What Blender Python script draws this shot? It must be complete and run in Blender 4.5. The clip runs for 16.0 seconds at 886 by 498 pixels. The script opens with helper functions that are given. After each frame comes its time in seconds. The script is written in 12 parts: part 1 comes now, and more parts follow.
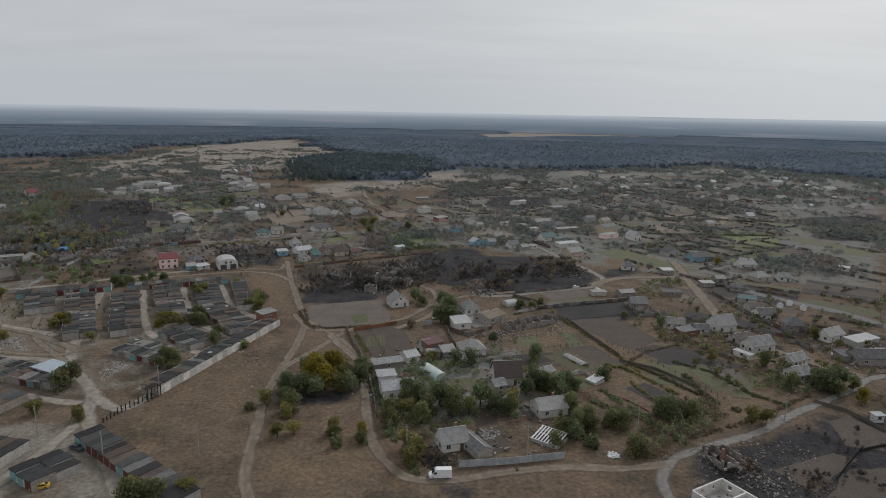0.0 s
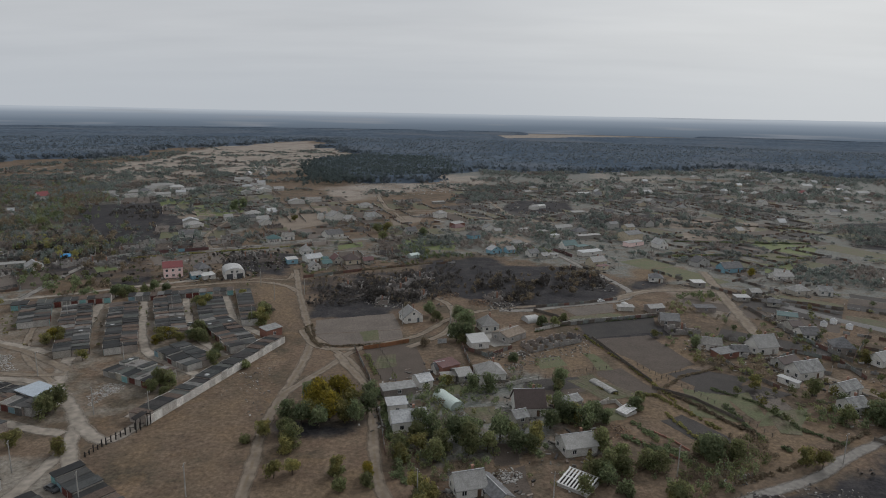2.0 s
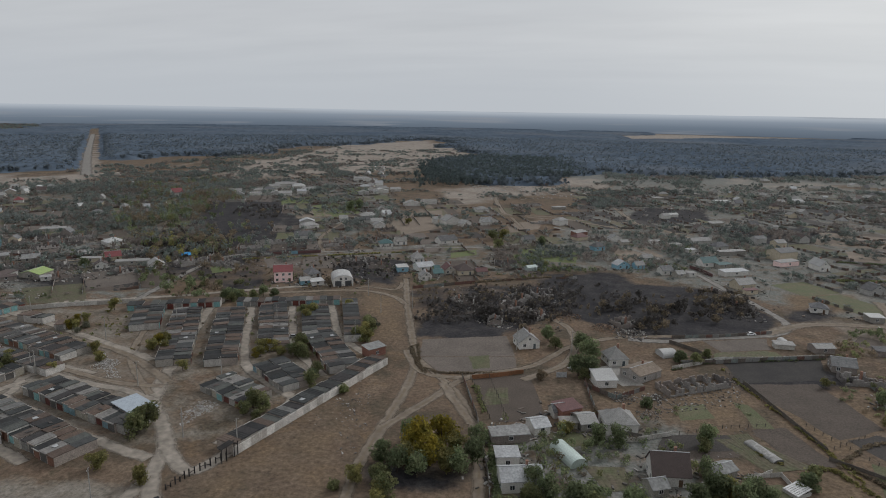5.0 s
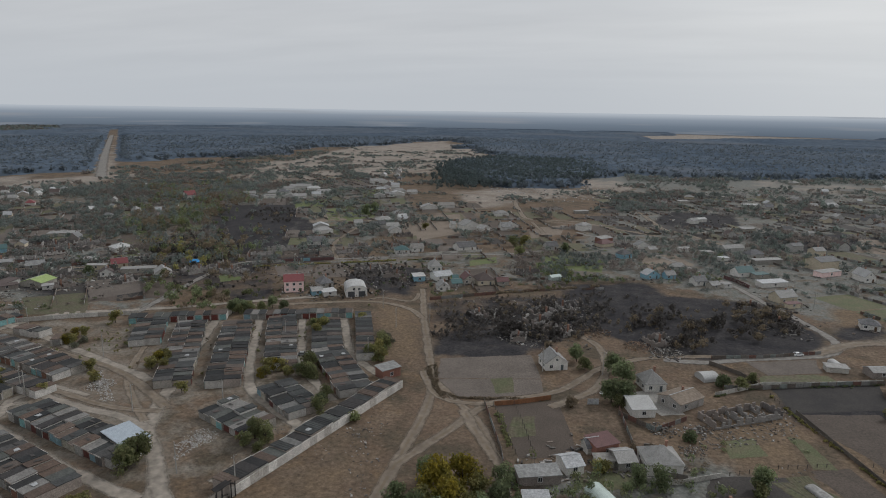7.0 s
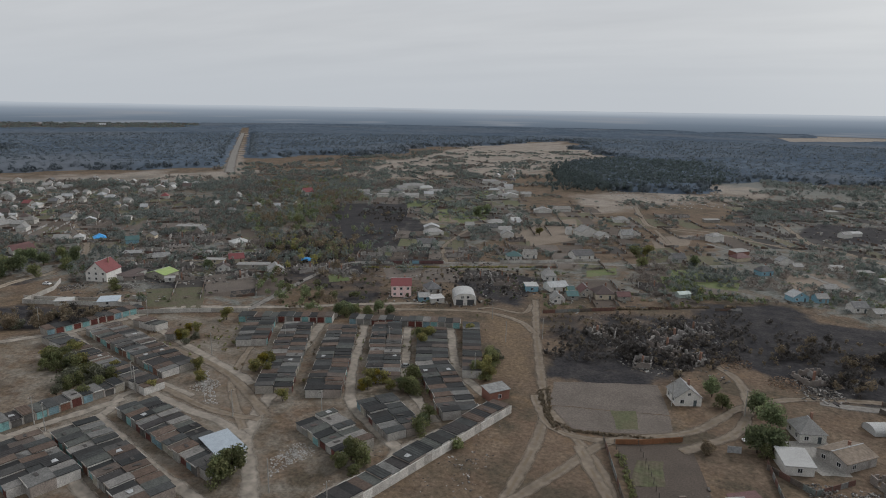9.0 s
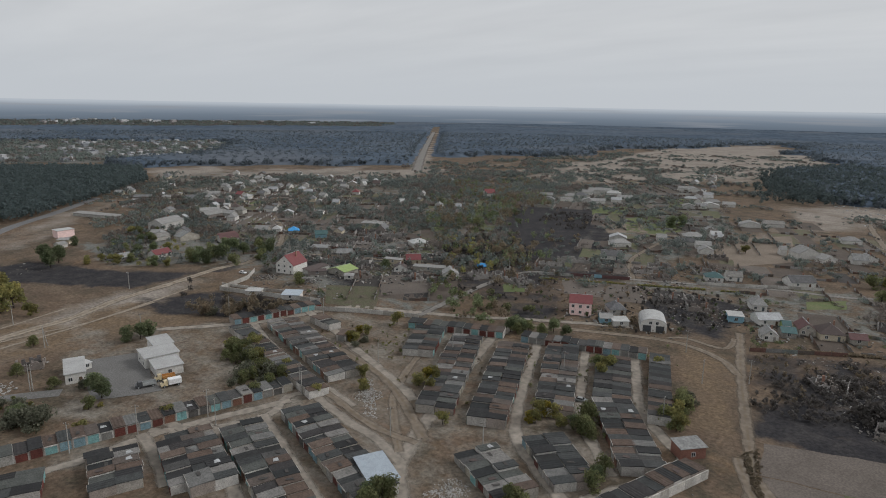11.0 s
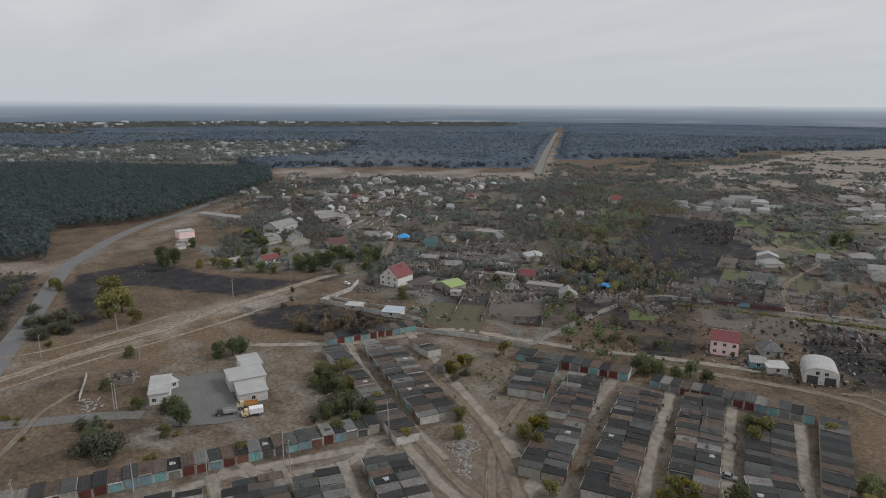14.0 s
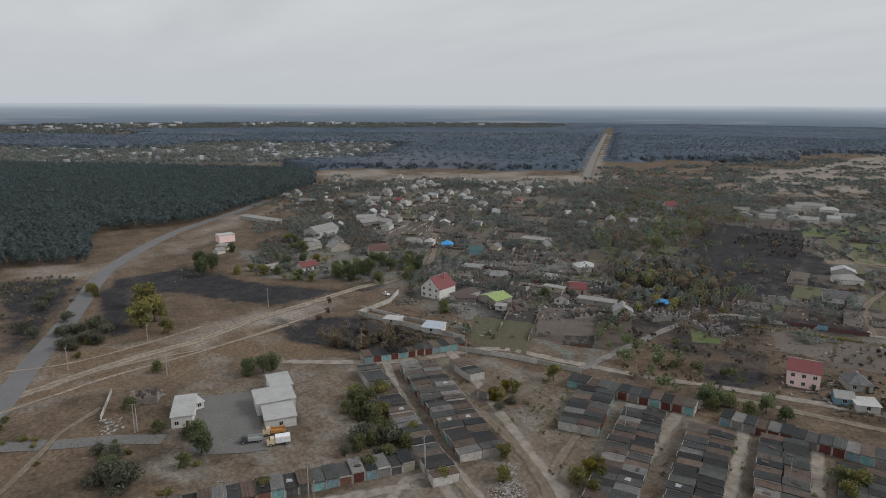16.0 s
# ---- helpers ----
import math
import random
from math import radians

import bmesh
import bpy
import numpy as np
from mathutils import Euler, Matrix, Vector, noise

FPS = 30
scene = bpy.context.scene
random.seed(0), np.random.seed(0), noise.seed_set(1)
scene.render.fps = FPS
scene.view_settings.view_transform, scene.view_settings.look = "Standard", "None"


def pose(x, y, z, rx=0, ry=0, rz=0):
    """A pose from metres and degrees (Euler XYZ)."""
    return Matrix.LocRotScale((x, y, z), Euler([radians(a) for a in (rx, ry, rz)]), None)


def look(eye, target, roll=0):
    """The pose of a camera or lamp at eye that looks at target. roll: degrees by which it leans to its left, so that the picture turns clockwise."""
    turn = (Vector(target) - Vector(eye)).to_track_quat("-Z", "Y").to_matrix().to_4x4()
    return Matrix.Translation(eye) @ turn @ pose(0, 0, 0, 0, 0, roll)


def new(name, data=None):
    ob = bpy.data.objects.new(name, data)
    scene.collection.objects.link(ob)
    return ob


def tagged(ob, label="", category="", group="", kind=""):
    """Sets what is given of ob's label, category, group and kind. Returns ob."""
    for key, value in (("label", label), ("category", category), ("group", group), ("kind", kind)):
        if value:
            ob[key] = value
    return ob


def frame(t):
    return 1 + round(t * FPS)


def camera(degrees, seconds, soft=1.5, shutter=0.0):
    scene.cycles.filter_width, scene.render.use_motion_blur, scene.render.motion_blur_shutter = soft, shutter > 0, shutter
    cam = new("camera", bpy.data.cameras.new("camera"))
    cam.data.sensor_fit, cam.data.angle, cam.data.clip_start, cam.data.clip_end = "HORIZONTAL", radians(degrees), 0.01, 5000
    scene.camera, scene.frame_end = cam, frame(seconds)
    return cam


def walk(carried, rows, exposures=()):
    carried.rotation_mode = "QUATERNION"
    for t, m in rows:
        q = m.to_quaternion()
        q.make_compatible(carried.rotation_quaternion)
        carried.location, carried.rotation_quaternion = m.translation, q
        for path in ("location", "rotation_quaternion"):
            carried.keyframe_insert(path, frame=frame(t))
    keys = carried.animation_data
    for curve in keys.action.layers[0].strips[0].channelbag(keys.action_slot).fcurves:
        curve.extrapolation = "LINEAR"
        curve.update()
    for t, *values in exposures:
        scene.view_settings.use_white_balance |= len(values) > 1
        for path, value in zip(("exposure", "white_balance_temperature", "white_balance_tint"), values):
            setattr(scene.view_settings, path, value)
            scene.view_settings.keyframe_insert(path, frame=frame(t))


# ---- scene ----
cam = camera(69.94, 16.0, soft=1.0)
CLOUD = 1.24
# seconds, x, y, z, pitch, roll, yaw of the drone
ROWS = [
    (0.0, 0.00, 0.00, 91.00, -12.05, -1.10, 0.00),
    (0.5, -0.02, 4.98, 91.15, -12.03, -1.07, 0.14),
    (1.0, 0.00, 9.86, 91.65, -12.04, -1.02, 0.35),
    (1.5, 0.03, 14.76, 91.82, -12.03, -1.06, 0.90),
    (2.0, 0.01, 19.88, 91.87, -12.01, -1.08, 1.52),
    (2.5, -0.20, 24.93, 92.06, -12.06, -1.09, 2.51),
    (3.0, -0.75, 29.85, 92.24, -12.12, -1.05, 3.58),
    (3.5, -1.14, 34.56, 92.39, -12.17, -1.03, 5.67),
    (4.0, -1.70, 39.26, 92.44, -12.21, -1.03, 9.03),
    (6.5, -7.71, 63.49, 92.73, -12.28, -0.93, 13.23),
    (7.0, -9.09, 67.89, 92.83, -12.26, -0.87, 13.62),
    (7.5, -10.54, 72.03, 93.01, -12.29, -0.83, 14.01),
    (8.0, -12.47, 76.65, 92.81, -12.34, -0.93, 17.07),
    (8.5, -14.46, 81.27, 92.53, -12.40, -1.02, 21.58),
    (9.0, -16.30, 85.70, 92.34, -12.44, -0.95, 23.77),
    (9.5, -18.55, 90.10, 92.15, -12.43, -0.96, 24.95),
    (10.0, -21.74, 94.76, 92.02, -12.50, -0.99, 29.87),
    (12.5, -35.93, 120.61, 93.19, -12.91, -0.58, 49.26),
    (13.0, -39.52, 124.34, 93.24, -12.91, -0.44, 49.96),
    (13.5, -43.47, 127.57, 93.12, -12.86, -0.38, 50.56),
    (14.0, -47.58, 130.90, 92.98, -12.83, -0.36, 51.23),
    (14.5, -51.64, 134.15, 92.83, -12.79, -0.36, 52.11),
    (15.0, -55.50, 137.33, 92.91, -12.80, -0.28, 53.56),
    (15.5, -58.93, 139.97, 93.25, -12.80, -0.27, 54.61),
    (16.0, -62.75, 142.68, 93.45, -12.79, -0.26, 55.32),
]
walk(cam, [(t, pose(x, y, z, 90 + pitch, roll, yaw)) for t, x, y, z, pitch, roll, yaw in ROWS],
     exposures=[(0.0, 0.0, 6230, 9), (4.0, 0.02, 6230, 9), (9.0, 0.09, 6250, 9), (12.5, 0.15, 6300, 9), (16.0, 0.13, 6300, 9)])

# ---- world, sun ----
world = bpy.data.worlds.new("overcast_sky")
scene.world = world
world.use_nodes = True
wn, wl = world.node_tree.nodes, world.node_tree.links
wn.clear()
SUN_EL, SUN_AZ = 38.0, 40.0      # degrees; azimuth clockwise from +y
sky = wn.new("ShaderNodeTexSky")
sky.sky_type, sky.sun_disc = "NISHITA", False
sky.sun_elevation, sky.sun_rotation = radians(SUN_EL), radians(SUN_AZ)
sky.air_density, sky.dust_density, sky.ozone_density = 1.0, 4.0, 1.0
w_co = wn.new("ShaderNodeTexCoord")
w_sep = wn.new("ShaderNodeSeparateXYZ")
wl.new(w_co.outputs["Generated"], w_sep.inputs[0])
# the cloud deck is flat, so its streaks crowd together towards the horizon
w_add = wn.new("ShaderNodeMath"); w_add.operation = "ADD"; w_add.inputs[1].default_value = 0.10
wl.new(w_sep.outputs["Z"], w_add.inputs[0])
w_max = wn.new("ShaderNodeMath"); w_max.operation = "MAXIMUM"; w_max.inputs[1].default_value = 0.03
wl.new(w_add.outputs[0], w_max.inputs[0])
w_div = wn.new("ShaderNodeVectorMath"); w_div.operation = "DIVIDE"
wl.new(w_co.outputs["Generated"], w_div.inputs[0])
w_cmb = wn.new("ShaderNodeCombineXYZ")
for i in range(3):
    wl.new(w_max.outputs[0], w_cmb.inputs[i])
wl.new(w_cmb.outputs[0], w_div.inputs[1])
w_map = wn.new("ShaderNodeMapping"); w_map.inputs["Scale"].default_value = (0.55, 1.5, 0.0)
w_map.inputs["Rotation"].default_value = (0, 0, radians(18))
wl.new(w_div.outputs[0], w_map.inputs[0])
w_noise = wn.new("ShaderNodeTexNoise")
w_noise.inputs["Scale"].default_value, w_noise.inputs["Detail"].default_value, w_noise.inputs["Roughness"].default_value = 0.9, 5.0, 0.5
wl.new(w_map.outputs[0], w_noise.inputs["Vector"])
w_ramp = wn.new("ShaderNodeValToRGB")
w_ramp.color_ramp.elements[0].position, w_ramp.color_ramp.elements[0].color = 0.30, (0.418, 0.421, 0.428, 1)
w_ramp.color_ramp.elements[1].position, w_ramp.color_ramp.elements[1].color = 0.72, (0.492, 0.492, 0.494, 1)
wl.new(w_noise.outputs["Fac"], w_ramp.inputs[0])
# thicker and bluer towards the horizon
w_hz = wn.new("ShaderNodeMapRange")
w_hz.inputs["From Min"].default_value, w_hz.inputs["From Max"].default_value = 0.0, 0.14
w_hz.interpolation_type = "SMOOTHSTEP"
wl.new(w_sep.outputs["Z"], w_hz.inputs["Value"])
w_low = wn.new("ShaderNodeMixRGB")
w_low.inputs[1].default_value = (0.412, 0.424, 0.440, 1)
wl.new(w_hz.outputs[0], w_low.inputs[0])
wl.new(w_ramp.outputs[0], w_low.inputs[2])
# thinner cloud round the hidden sun
w_dir = wn.new("ShaderNodeVectorMath"); w_dir.operation = "DOT_PRODUCT"
_e, _a = radians(SUN_EL), radians(SUN_AZ)
w_dir.inputs[1].default_value = (math.sin(_a) * math.cos(_e), math.cos(_a) * math.cos(_e), math.sin(_e))
wl.new(w_co.outputs["Generated"], w_dir.inputs[0])
w_glow = wn.new("ShaderNodeMapRange"); w_glow.interpolation_type = "SMOOTHSTEP"
w_glow.inputs["From Min"].default_value, w_glow.inputs["From Max"].default_value = 0.55, 1.0
w_glow.inputs["To Max"].default_value = 0.26
wl.new(w_dir.outputs["Value"], w_glow.inputs["Value"])
w_sun = wn.new("ShaderNodeMixRGB"); w_sun.blend_type = "ADD"
w_sun.inputs[2].default_value = (0.52, 0.50, 0.44, 1)
wl.new(w_glow.outputs[0], w_sun.inputs[0])
wl.new(w_low.outputs[0], w_sun.inputs[1])
bg_cloud = wn.new("ShaderNodeBackground"); bg_cloud.inputs[1].default_value = CLOUD
wl.new(w_sun.outputs[0], bg_cloud.inputs[0])
bg_sky = wn.new("ShaderNodeBackground"); bg_sky.inputs[1].default_value = 0.05
w_up = wn.new("ShaderNodeVectorMath"); w_up.operation = "MAXIMUM"; w_up.inputs[1].default_value = (-1, -1, 0.12)
wl.new(w_co.outputs["Generated"], w_up.inputs[0]); wl.new(w_up.outputs[0], sky.inputs["Vector"])
wl.new(sky.outputs[0], bg_sky.inputs[0])
w_mix = wn.new("ShaderNodeMixShader"); w_mix.inputs[0].default_value = 0.93
wl.new(bg_sky.outputs[0], w_mix.inputs[1]); wl.new(bg_cloud.outputs[0], w_mix.inputs[2])
w_out = wn.new("ShaderNodeOutputWorld")
wl.new(w_mix.outputs[0], w_out.inputs[0])

sun_data = bpy.data.lights.new("sun", "SUN")
sun_data.energy, sun_data.angle, sun_data.color = 1.35, radians(18), (1.0, 0.965, 0.93)
sun_ob = new("sun", sun_data)
sun_ob.matrix_world = look((0, 0, 300), (-math.sin(_a) * math.cos(_e) * 100, -math.cos(_a) * math.cos(_e) * 100, 300 - math.sin(_e) * 100))

# ---- materials ----
MATS = {}


def lin(c):
    return (*c, 1.0)


def mat(name, base, var=None, rough=0.9, grain=6.0, big=0.6, amount=0.6, bump=0.2, metal=0.0, rnd=0.12, stretch=(1, 1, 1), space="Object"):
    """Two-scale varied surface: base to var by a broad noise, a fine grain over it, and a small shift for each object."""
    m = bpy.data.materials.new(name)
    m.use_nodes = True
    n, l = m.node_tree.nodes, m.node_tree.links
    p = n["Principled BSDF"]
    p.inputs["Roughness"].default_value, p.inputs["Metallic"].default_value = rough, metal
    p.inputs["Specular IOR Level"].default_value = 0.25
    var = var or tuple(v * 0.6 for v in base)
    if space == "World":
        co = n.new("ShaderNodeNewGeometry").outputs["Position"]
    else:
        co = n.new("ShaderNodeTexCoord").outputs["Object"]
    oi = n.new("ShaderNodeObjectInfo")
    off = n.new("ShaderNodeVectorMath"); off.operation = "ADD"
    sc = n.new("ShaderNodeVectorMath"); sc.operation = "SCALE"; sc.inputs["Scale"].default_value = 37.0
    comb = n.new("ShaderNodeCombineXYZ")
    for i in range(3):
        l.new(oi.outputs["Random"], comb.inputs[i])
    l.new(comb.outputs[0], sc.inputs[0])
    st = n.new("ShaderNodeVectorMath"); st.operation = "MULTIPLY"; st.inputs[1].default_value = stretch
    l.new(co, st.inputs[0]); l.new(st.outputs[0], off.inputs[0]); l.new(sc.outputs[0], off.inputs[1])
    a = n.new("ShaderNodeTexNoise"); a.inputs["Scale"].default_value = big; a.inputs["Detail"].default_value = 5
    b = n.new("ShaderNodeTexNoise"); b.inputs["Scale"].default_value = grain; b.inputs["Detail"].default_value = 4
    l.new(off.outputs[0], a.inputs["Vector"]); l.new(off.outputs[0], b.inputs["Vector"])
    r = n.new("ShaderNodeMapRange"); r.inputs["From Min"].default_value, r.inputs["From Max"].default_value = 0.35, 0.68
    r.inputs["To Max"].default_value = amount
    l.new(a.outputs["Fac"], r.inputs["Value"])
    mix = n.new("ShaderNodeMixRGB")
    mix.inputs[1].default_value, mix.inputs[2].default_value = lin(base), lin(var)
    l.new(r.outputs[0], mix.inputs[0])
    g = n.new("ShaderNodeMapRange"); g.inputs["From Min"].default_value, g.inputs["From Max"].default_value = 0.3, 0.7
    g.inputs["To Min"].default_value, g.inputs["To Max"].default_value = 0.72, 1.28
    l.new(b.outputs["Fac"], g.inputs["Value"])
    o = n.new("ShaderNodeMapRange")
    o.inputs["To Min"].default_value, o.inputs["To Max"].default_value = 1 - rnd, 1 + rnd
    l.new(oi.outputs["Random"], o.inputs["Value"])
    mu = n.new("ShaderNodeMath"); mu.operation = "MULTIPLY"
    l.new(g.outputs[0], mu.inputs[0]); l.new(o.outputs[0], mu.inputs[1])
    hs = n.new("ShaderNodeVectorMath"); hs.operation = "SCALE"
    l.new(mix.outputs[0], hs.inputs[0]); l.new(mu.outputs[0], hs.inputs["Scale"])
    l.new(hs.outputs[0], p.inputs["Base Color"])
    if bump:
        bp = n.new("ShaderNodeBump"); bp.inputs["Strength"].default_value, bp.inputs["Distance"].default_value = bump, 0.1
        l.new(b.outputs["Fac"], bp.inputs["Height"]); l.new(bp.outputs[0], p.inputs["Normal"])
    MATS[name] = m
    return m


def pick_mat(name, colours, rough=0.9, grain=3.0, bump=0.2, island=False):
    """As mat(), but each object takes one colour of the list, by its own random number."""
    m = mat(name, (0.5, 0.5, 0.5), (0.3, 0.3, 0.3), rough=rough, grain=grain, big=0.5, bump=bump, rnd=0.08, amount=0.7)
    n, l = m.node_tree.nodes, m.node_tree.links
    oi = n.new("ShaderNodeObjectInfo")
    ramp = n.new("ShaderNodeValToRGB")
    ramp.color_ramp.interpolation = "CONSTANT"
    el = ramp.color_ramp.elements
    while len(el) < len(colours):
        el.new(0.5)
    for i, c in enumerate(colours):
        el[i].position, el[i].color = i / len(colours), lin(c)
    src = n.new("ShaderNodeNewGeometry").outputs["Random Per Island"] if island else oi.outputs["Random"]
    l.new(src, ramp.inputs[0])
    mix = [x for x in n if x.bl_idname == "ShaderNodeMixRGB"][0]
    l.new(ramp.outputs[0], mix.inputs[1])
    dk = n.new("ShaderNodeVectorMath"); dk.operation = "SCALE"; dk.inputs["Scale"].default_value = 0.62
    l.new(ramp.outputs[0], dk.inputs[0]); l.new(dk.outputs[0], mix.inputs[2])
    return m


def leaf_mat(name, base, var, rnd=0.3, spread=0.42):
    """Leaves: colour varies from clump to clump and from tree to tree."""
    m = mat(name, base, var, rough=0.75, grain=1.6, big=0.35, amount=0.9, bump=0, rnd=rnd)
    n, l = m.node_tree.nodes, m.node_tree.links
    p = n["Principled BSDF"]
    geo = n.new("ShaderNodeNewGeometry")
    r = n.new("ShaderNodeMapRange"); r.inputs["To Min"].default_value, r.inputs["To Max"].default_value = 1 - spread, 1 + spread
    l.new(geo.outputs["Random Per Island"], r.inputs["Value"])
    s = n.new("ShaderNodeVectorMath"); s.operation = "SCALE"
    l.new(p.inputs["Base Color"].links[0].from_socket, s.inputs[0]); l.new(r.outputs[0], s.inputs["Scale"])
    l.new(s.outputs[0], p.inputs["Base Color"])
    tr = n.new("ShaderNodeBsdfTranslucent")
    l.new(s.outputs[0], tr.inputs["Color"])
    ms = n.new("ShaderNodeMixShader"); ms.inputs[0].default_value = 0.56
    l.new(p.outputs[0], ms.inputs[1]); l.new(tr.outputs[0], ms.inputs[2])
    l.new(ms.outputs[0], n["Material Output"].inputs["Surface"])
    return m


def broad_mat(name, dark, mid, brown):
    """Woodland seen from far away: haze-blue tones that change over tens and hundreds of metres."""
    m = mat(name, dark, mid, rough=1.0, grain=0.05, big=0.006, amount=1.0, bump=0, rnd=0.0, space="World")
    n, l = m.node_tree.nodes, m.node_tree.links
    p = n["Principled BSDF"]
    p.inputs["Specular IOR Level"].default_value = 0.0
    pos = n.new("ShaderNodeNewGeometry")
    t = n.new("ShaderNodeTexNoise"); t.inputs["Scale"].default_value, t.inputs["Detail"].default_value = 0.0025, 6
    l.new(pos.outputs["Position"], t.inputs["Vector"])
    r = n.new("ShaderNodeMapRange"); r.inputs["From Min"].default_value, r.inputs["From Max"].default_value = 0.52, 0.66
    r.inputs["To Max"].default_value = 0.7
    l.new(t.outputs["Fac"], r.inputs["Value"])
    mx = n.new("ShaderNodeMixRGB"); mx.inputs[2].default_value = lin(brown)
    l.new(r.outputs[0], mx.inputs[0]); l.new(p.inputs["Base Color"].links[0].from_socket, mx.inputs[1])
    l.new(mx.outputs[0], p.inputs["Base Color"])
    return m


def worn_edges(m, ruts=True, grass=(0.140, 0.108, 0.072)):
    """Lets a road's dust thin out into the ground along its borders, with a grassy strip between the wheel ruts."""
    n, l = m.node_tree.nodes, m.node_tree.links
    p = n["Principled BSDF"]
    at = n.new("ShaderNodeAttribute"); at.attribute_name = "across"
    pos = n.new("ShaderNodeNewGeometry")

    def nz(scale):
        t = n.new("ShaderNodeTexNoise"); t.inputs["Scale"].default_value, t.inputs["Detail"].default_value = scale, 6
        l.new(pos.outputs["Position"], t.inputs["Vector"])
        return t.outputs["Fac"]

    def rng(src, a, b, c=0.0, d=1.0):
        t = n.new("ShaderNodeMapRange")
        for k, v in zip(("From Min", "From Max", "To Min", "To Max"), (a, b, c, d)):
            t.inputs[k].default_value = v
        l.new(src, t.inputs["Value"])
        return t.outputs[0]

    def op(kind, a, b):
        t = n.new("ShaderNodeMath"); t.operation = kind
        l.new(a, t.inputs[0])
        if isinstance(b, float):
            t.inputs[1].default_value = b
        else:
            l.new(b, t.inputs[1])
        return t.outputs[0]
    if ruts:
        mid = op("MULTIPLY", rng(at.outputs["Fac"], 0.10, 0.26, 1.0, 0.0), rng(nz(0.35), 0.40, 0.58, 0.0, 0.8))
        mx = n.new("ShaderNodeMixRGB"); mx.inputs[2].default_value = lin(grass)
        l.new(mid, mx.inputs[0]); l.new(p.inputs["Base Color"].links[0].from_socket, mx.inputs[1])
        l.new(mx.outputs[0], p.inputs["Base Color"])
    a = rng(op("ADD", at.outputs["Fac"], rng(nz(0.16), 0.25, 0.75, -0.22, 0.22)), 0.50, 1.0, 1.0, 0.0)
    tr = n.new("ShaderNodeBsdfTransparent")
    ms = n.new("ShaderNodeMixShader")
    l.new(a, ms.inputs[0]); l.new(tr.outputs[0], ms.inputs[1]); l.new(p.outputs[0], ms.inputs[2])
    l.new(ms.outputs[0], n["Material Output"].inputs["Surface"])
    return m


M_ROAD = mat("dusty_track", (0.185, 0.153, 0.121), (0.129, 0.103, 0.078), grain=0.5, big=0.12, space="World", rnd=0.03)
M_SANDTRACK = mat("sandy_track", (0.275, 0.232, 0.184), (0.205, 0.170, 0.134), grain=0.8, big=0.10, space="World", rnd=0.03)
M_ALLEY = mat("grey_packed_earth", (0.263, 0.233, 0.199), (0.184, 0.159, 0.132), grain=0.5, big=0.10, space="World", rnd=0.03)
M_ASPHALT = mat("worn_asphalt", (0.158, 0.156, 0.158), (0.118, 0.117, 0.120), grain=3.0, big=0.08, space="World", rnd=0.03, bump=0.1)
M_CONCROAD = mat("pale_road", (0.198, 0.185, 0.170), (0.145, 0.134, 0.120), grain=0.6, big=0.1, space="World", rnd=0.03)
M_YARD = mat("yard_asphalt", (0.150, 0.146, 0.142), (0.115, 0.110, 0.104), grain=2.0, big=0.12, space="World", rnd=0.03)
M_SOIL = mat("bare_soil", (0.090, 0.072, 0.060), (0.064, 0.052, 0.043), grain=2.2, big=0.15, space="World", rnd=0.08, bump=0.5)
M_SOILP = mat("pale_ash_soil", (0.128, 0.108, 0.094), (0.086, 0.073, 0.063), grain=2.2, big=0.12, space="World", rnd=0.06, bump=0.4)
M_DARKSOIL = mat("dark_tilled_soil", (0.052, 0.046, 0.043), (0.036, 0.033, 0.031), grain=2.4, big=0.15, space="World", rnd=0.08, bump=0.5)
M_ROW = mat("kitchen_garden", (0.090, 0.095, 0.052), (0.110, 0.088, 0.066), grain=1.2, big=0.25, space="World", rnd=0.1, bump=0.5, amount=0.9)
M_WHITEWALL = mat("whitewash", (0.62, 0.605, 0.575), (0.45, 0.43, 0.40), big=0.5, amount=0.6)
M_WALLMIX = pick_mat("house_render", [(0.47, 0.46, 0.43), (0.36, 0.34, 0.30), (0.50, 0.48, 0.44), (0.30, 0.285, 0.26), (0.41, 0.38, 0.33), (0.25, 0.22, 0.20)])
M_PINK = mat("pink_render", (0.80, 0.60, 0.575), (0.68, 0.50, 0.475), amount=0.5, bump=0.1)
M_BRICKRED = mat("red_brick_wall", (0.26, 0.13, 0.10), (0.18, 0.09, 0.07))
M_BLUEWALL = mat("blue_painted_wall", (0.22, 0.38, 0.46), (0.17, 0.27, 0.33))
M_CREAM = mat("cream_render", (0.50, 0.44, 0.34), (0.38, 0.33, 0.25))
M_SILICATE = mat("white_brick", (0.44, 0.43, 0.41), (0.32, 0.31, 0.29), grain=5)
SLATE = [(0.20, 0.20, 0.20), (0.26, 0.26, 0.255), (0.155, 0.155, 0.16), (0.30, 0.295, 0.285), (0.12, 0.118, 0.12), (0.225, 0.215, 0.20)]
M_SLATE = pick_mat("asbestos_slate", SLATE, grain=1.4)
M_SLATELIGHT = mat("light_slate_roof", (0.284, 0.279, 0.270), (0.186, 0.181, 0.172), grain=4, big=0.6)
M_ZINC = mat("light_sheet_roof", (0.360, 0.369, 0.378), (0.252, 0.252, 0.252), rough=0.55, grain=2, big=0.4)
M_WHITEROOF = mat("white_roof_felt", (0.414, 0.414, 0.409), (0.308, 0.304, 0.295), big=0.25)
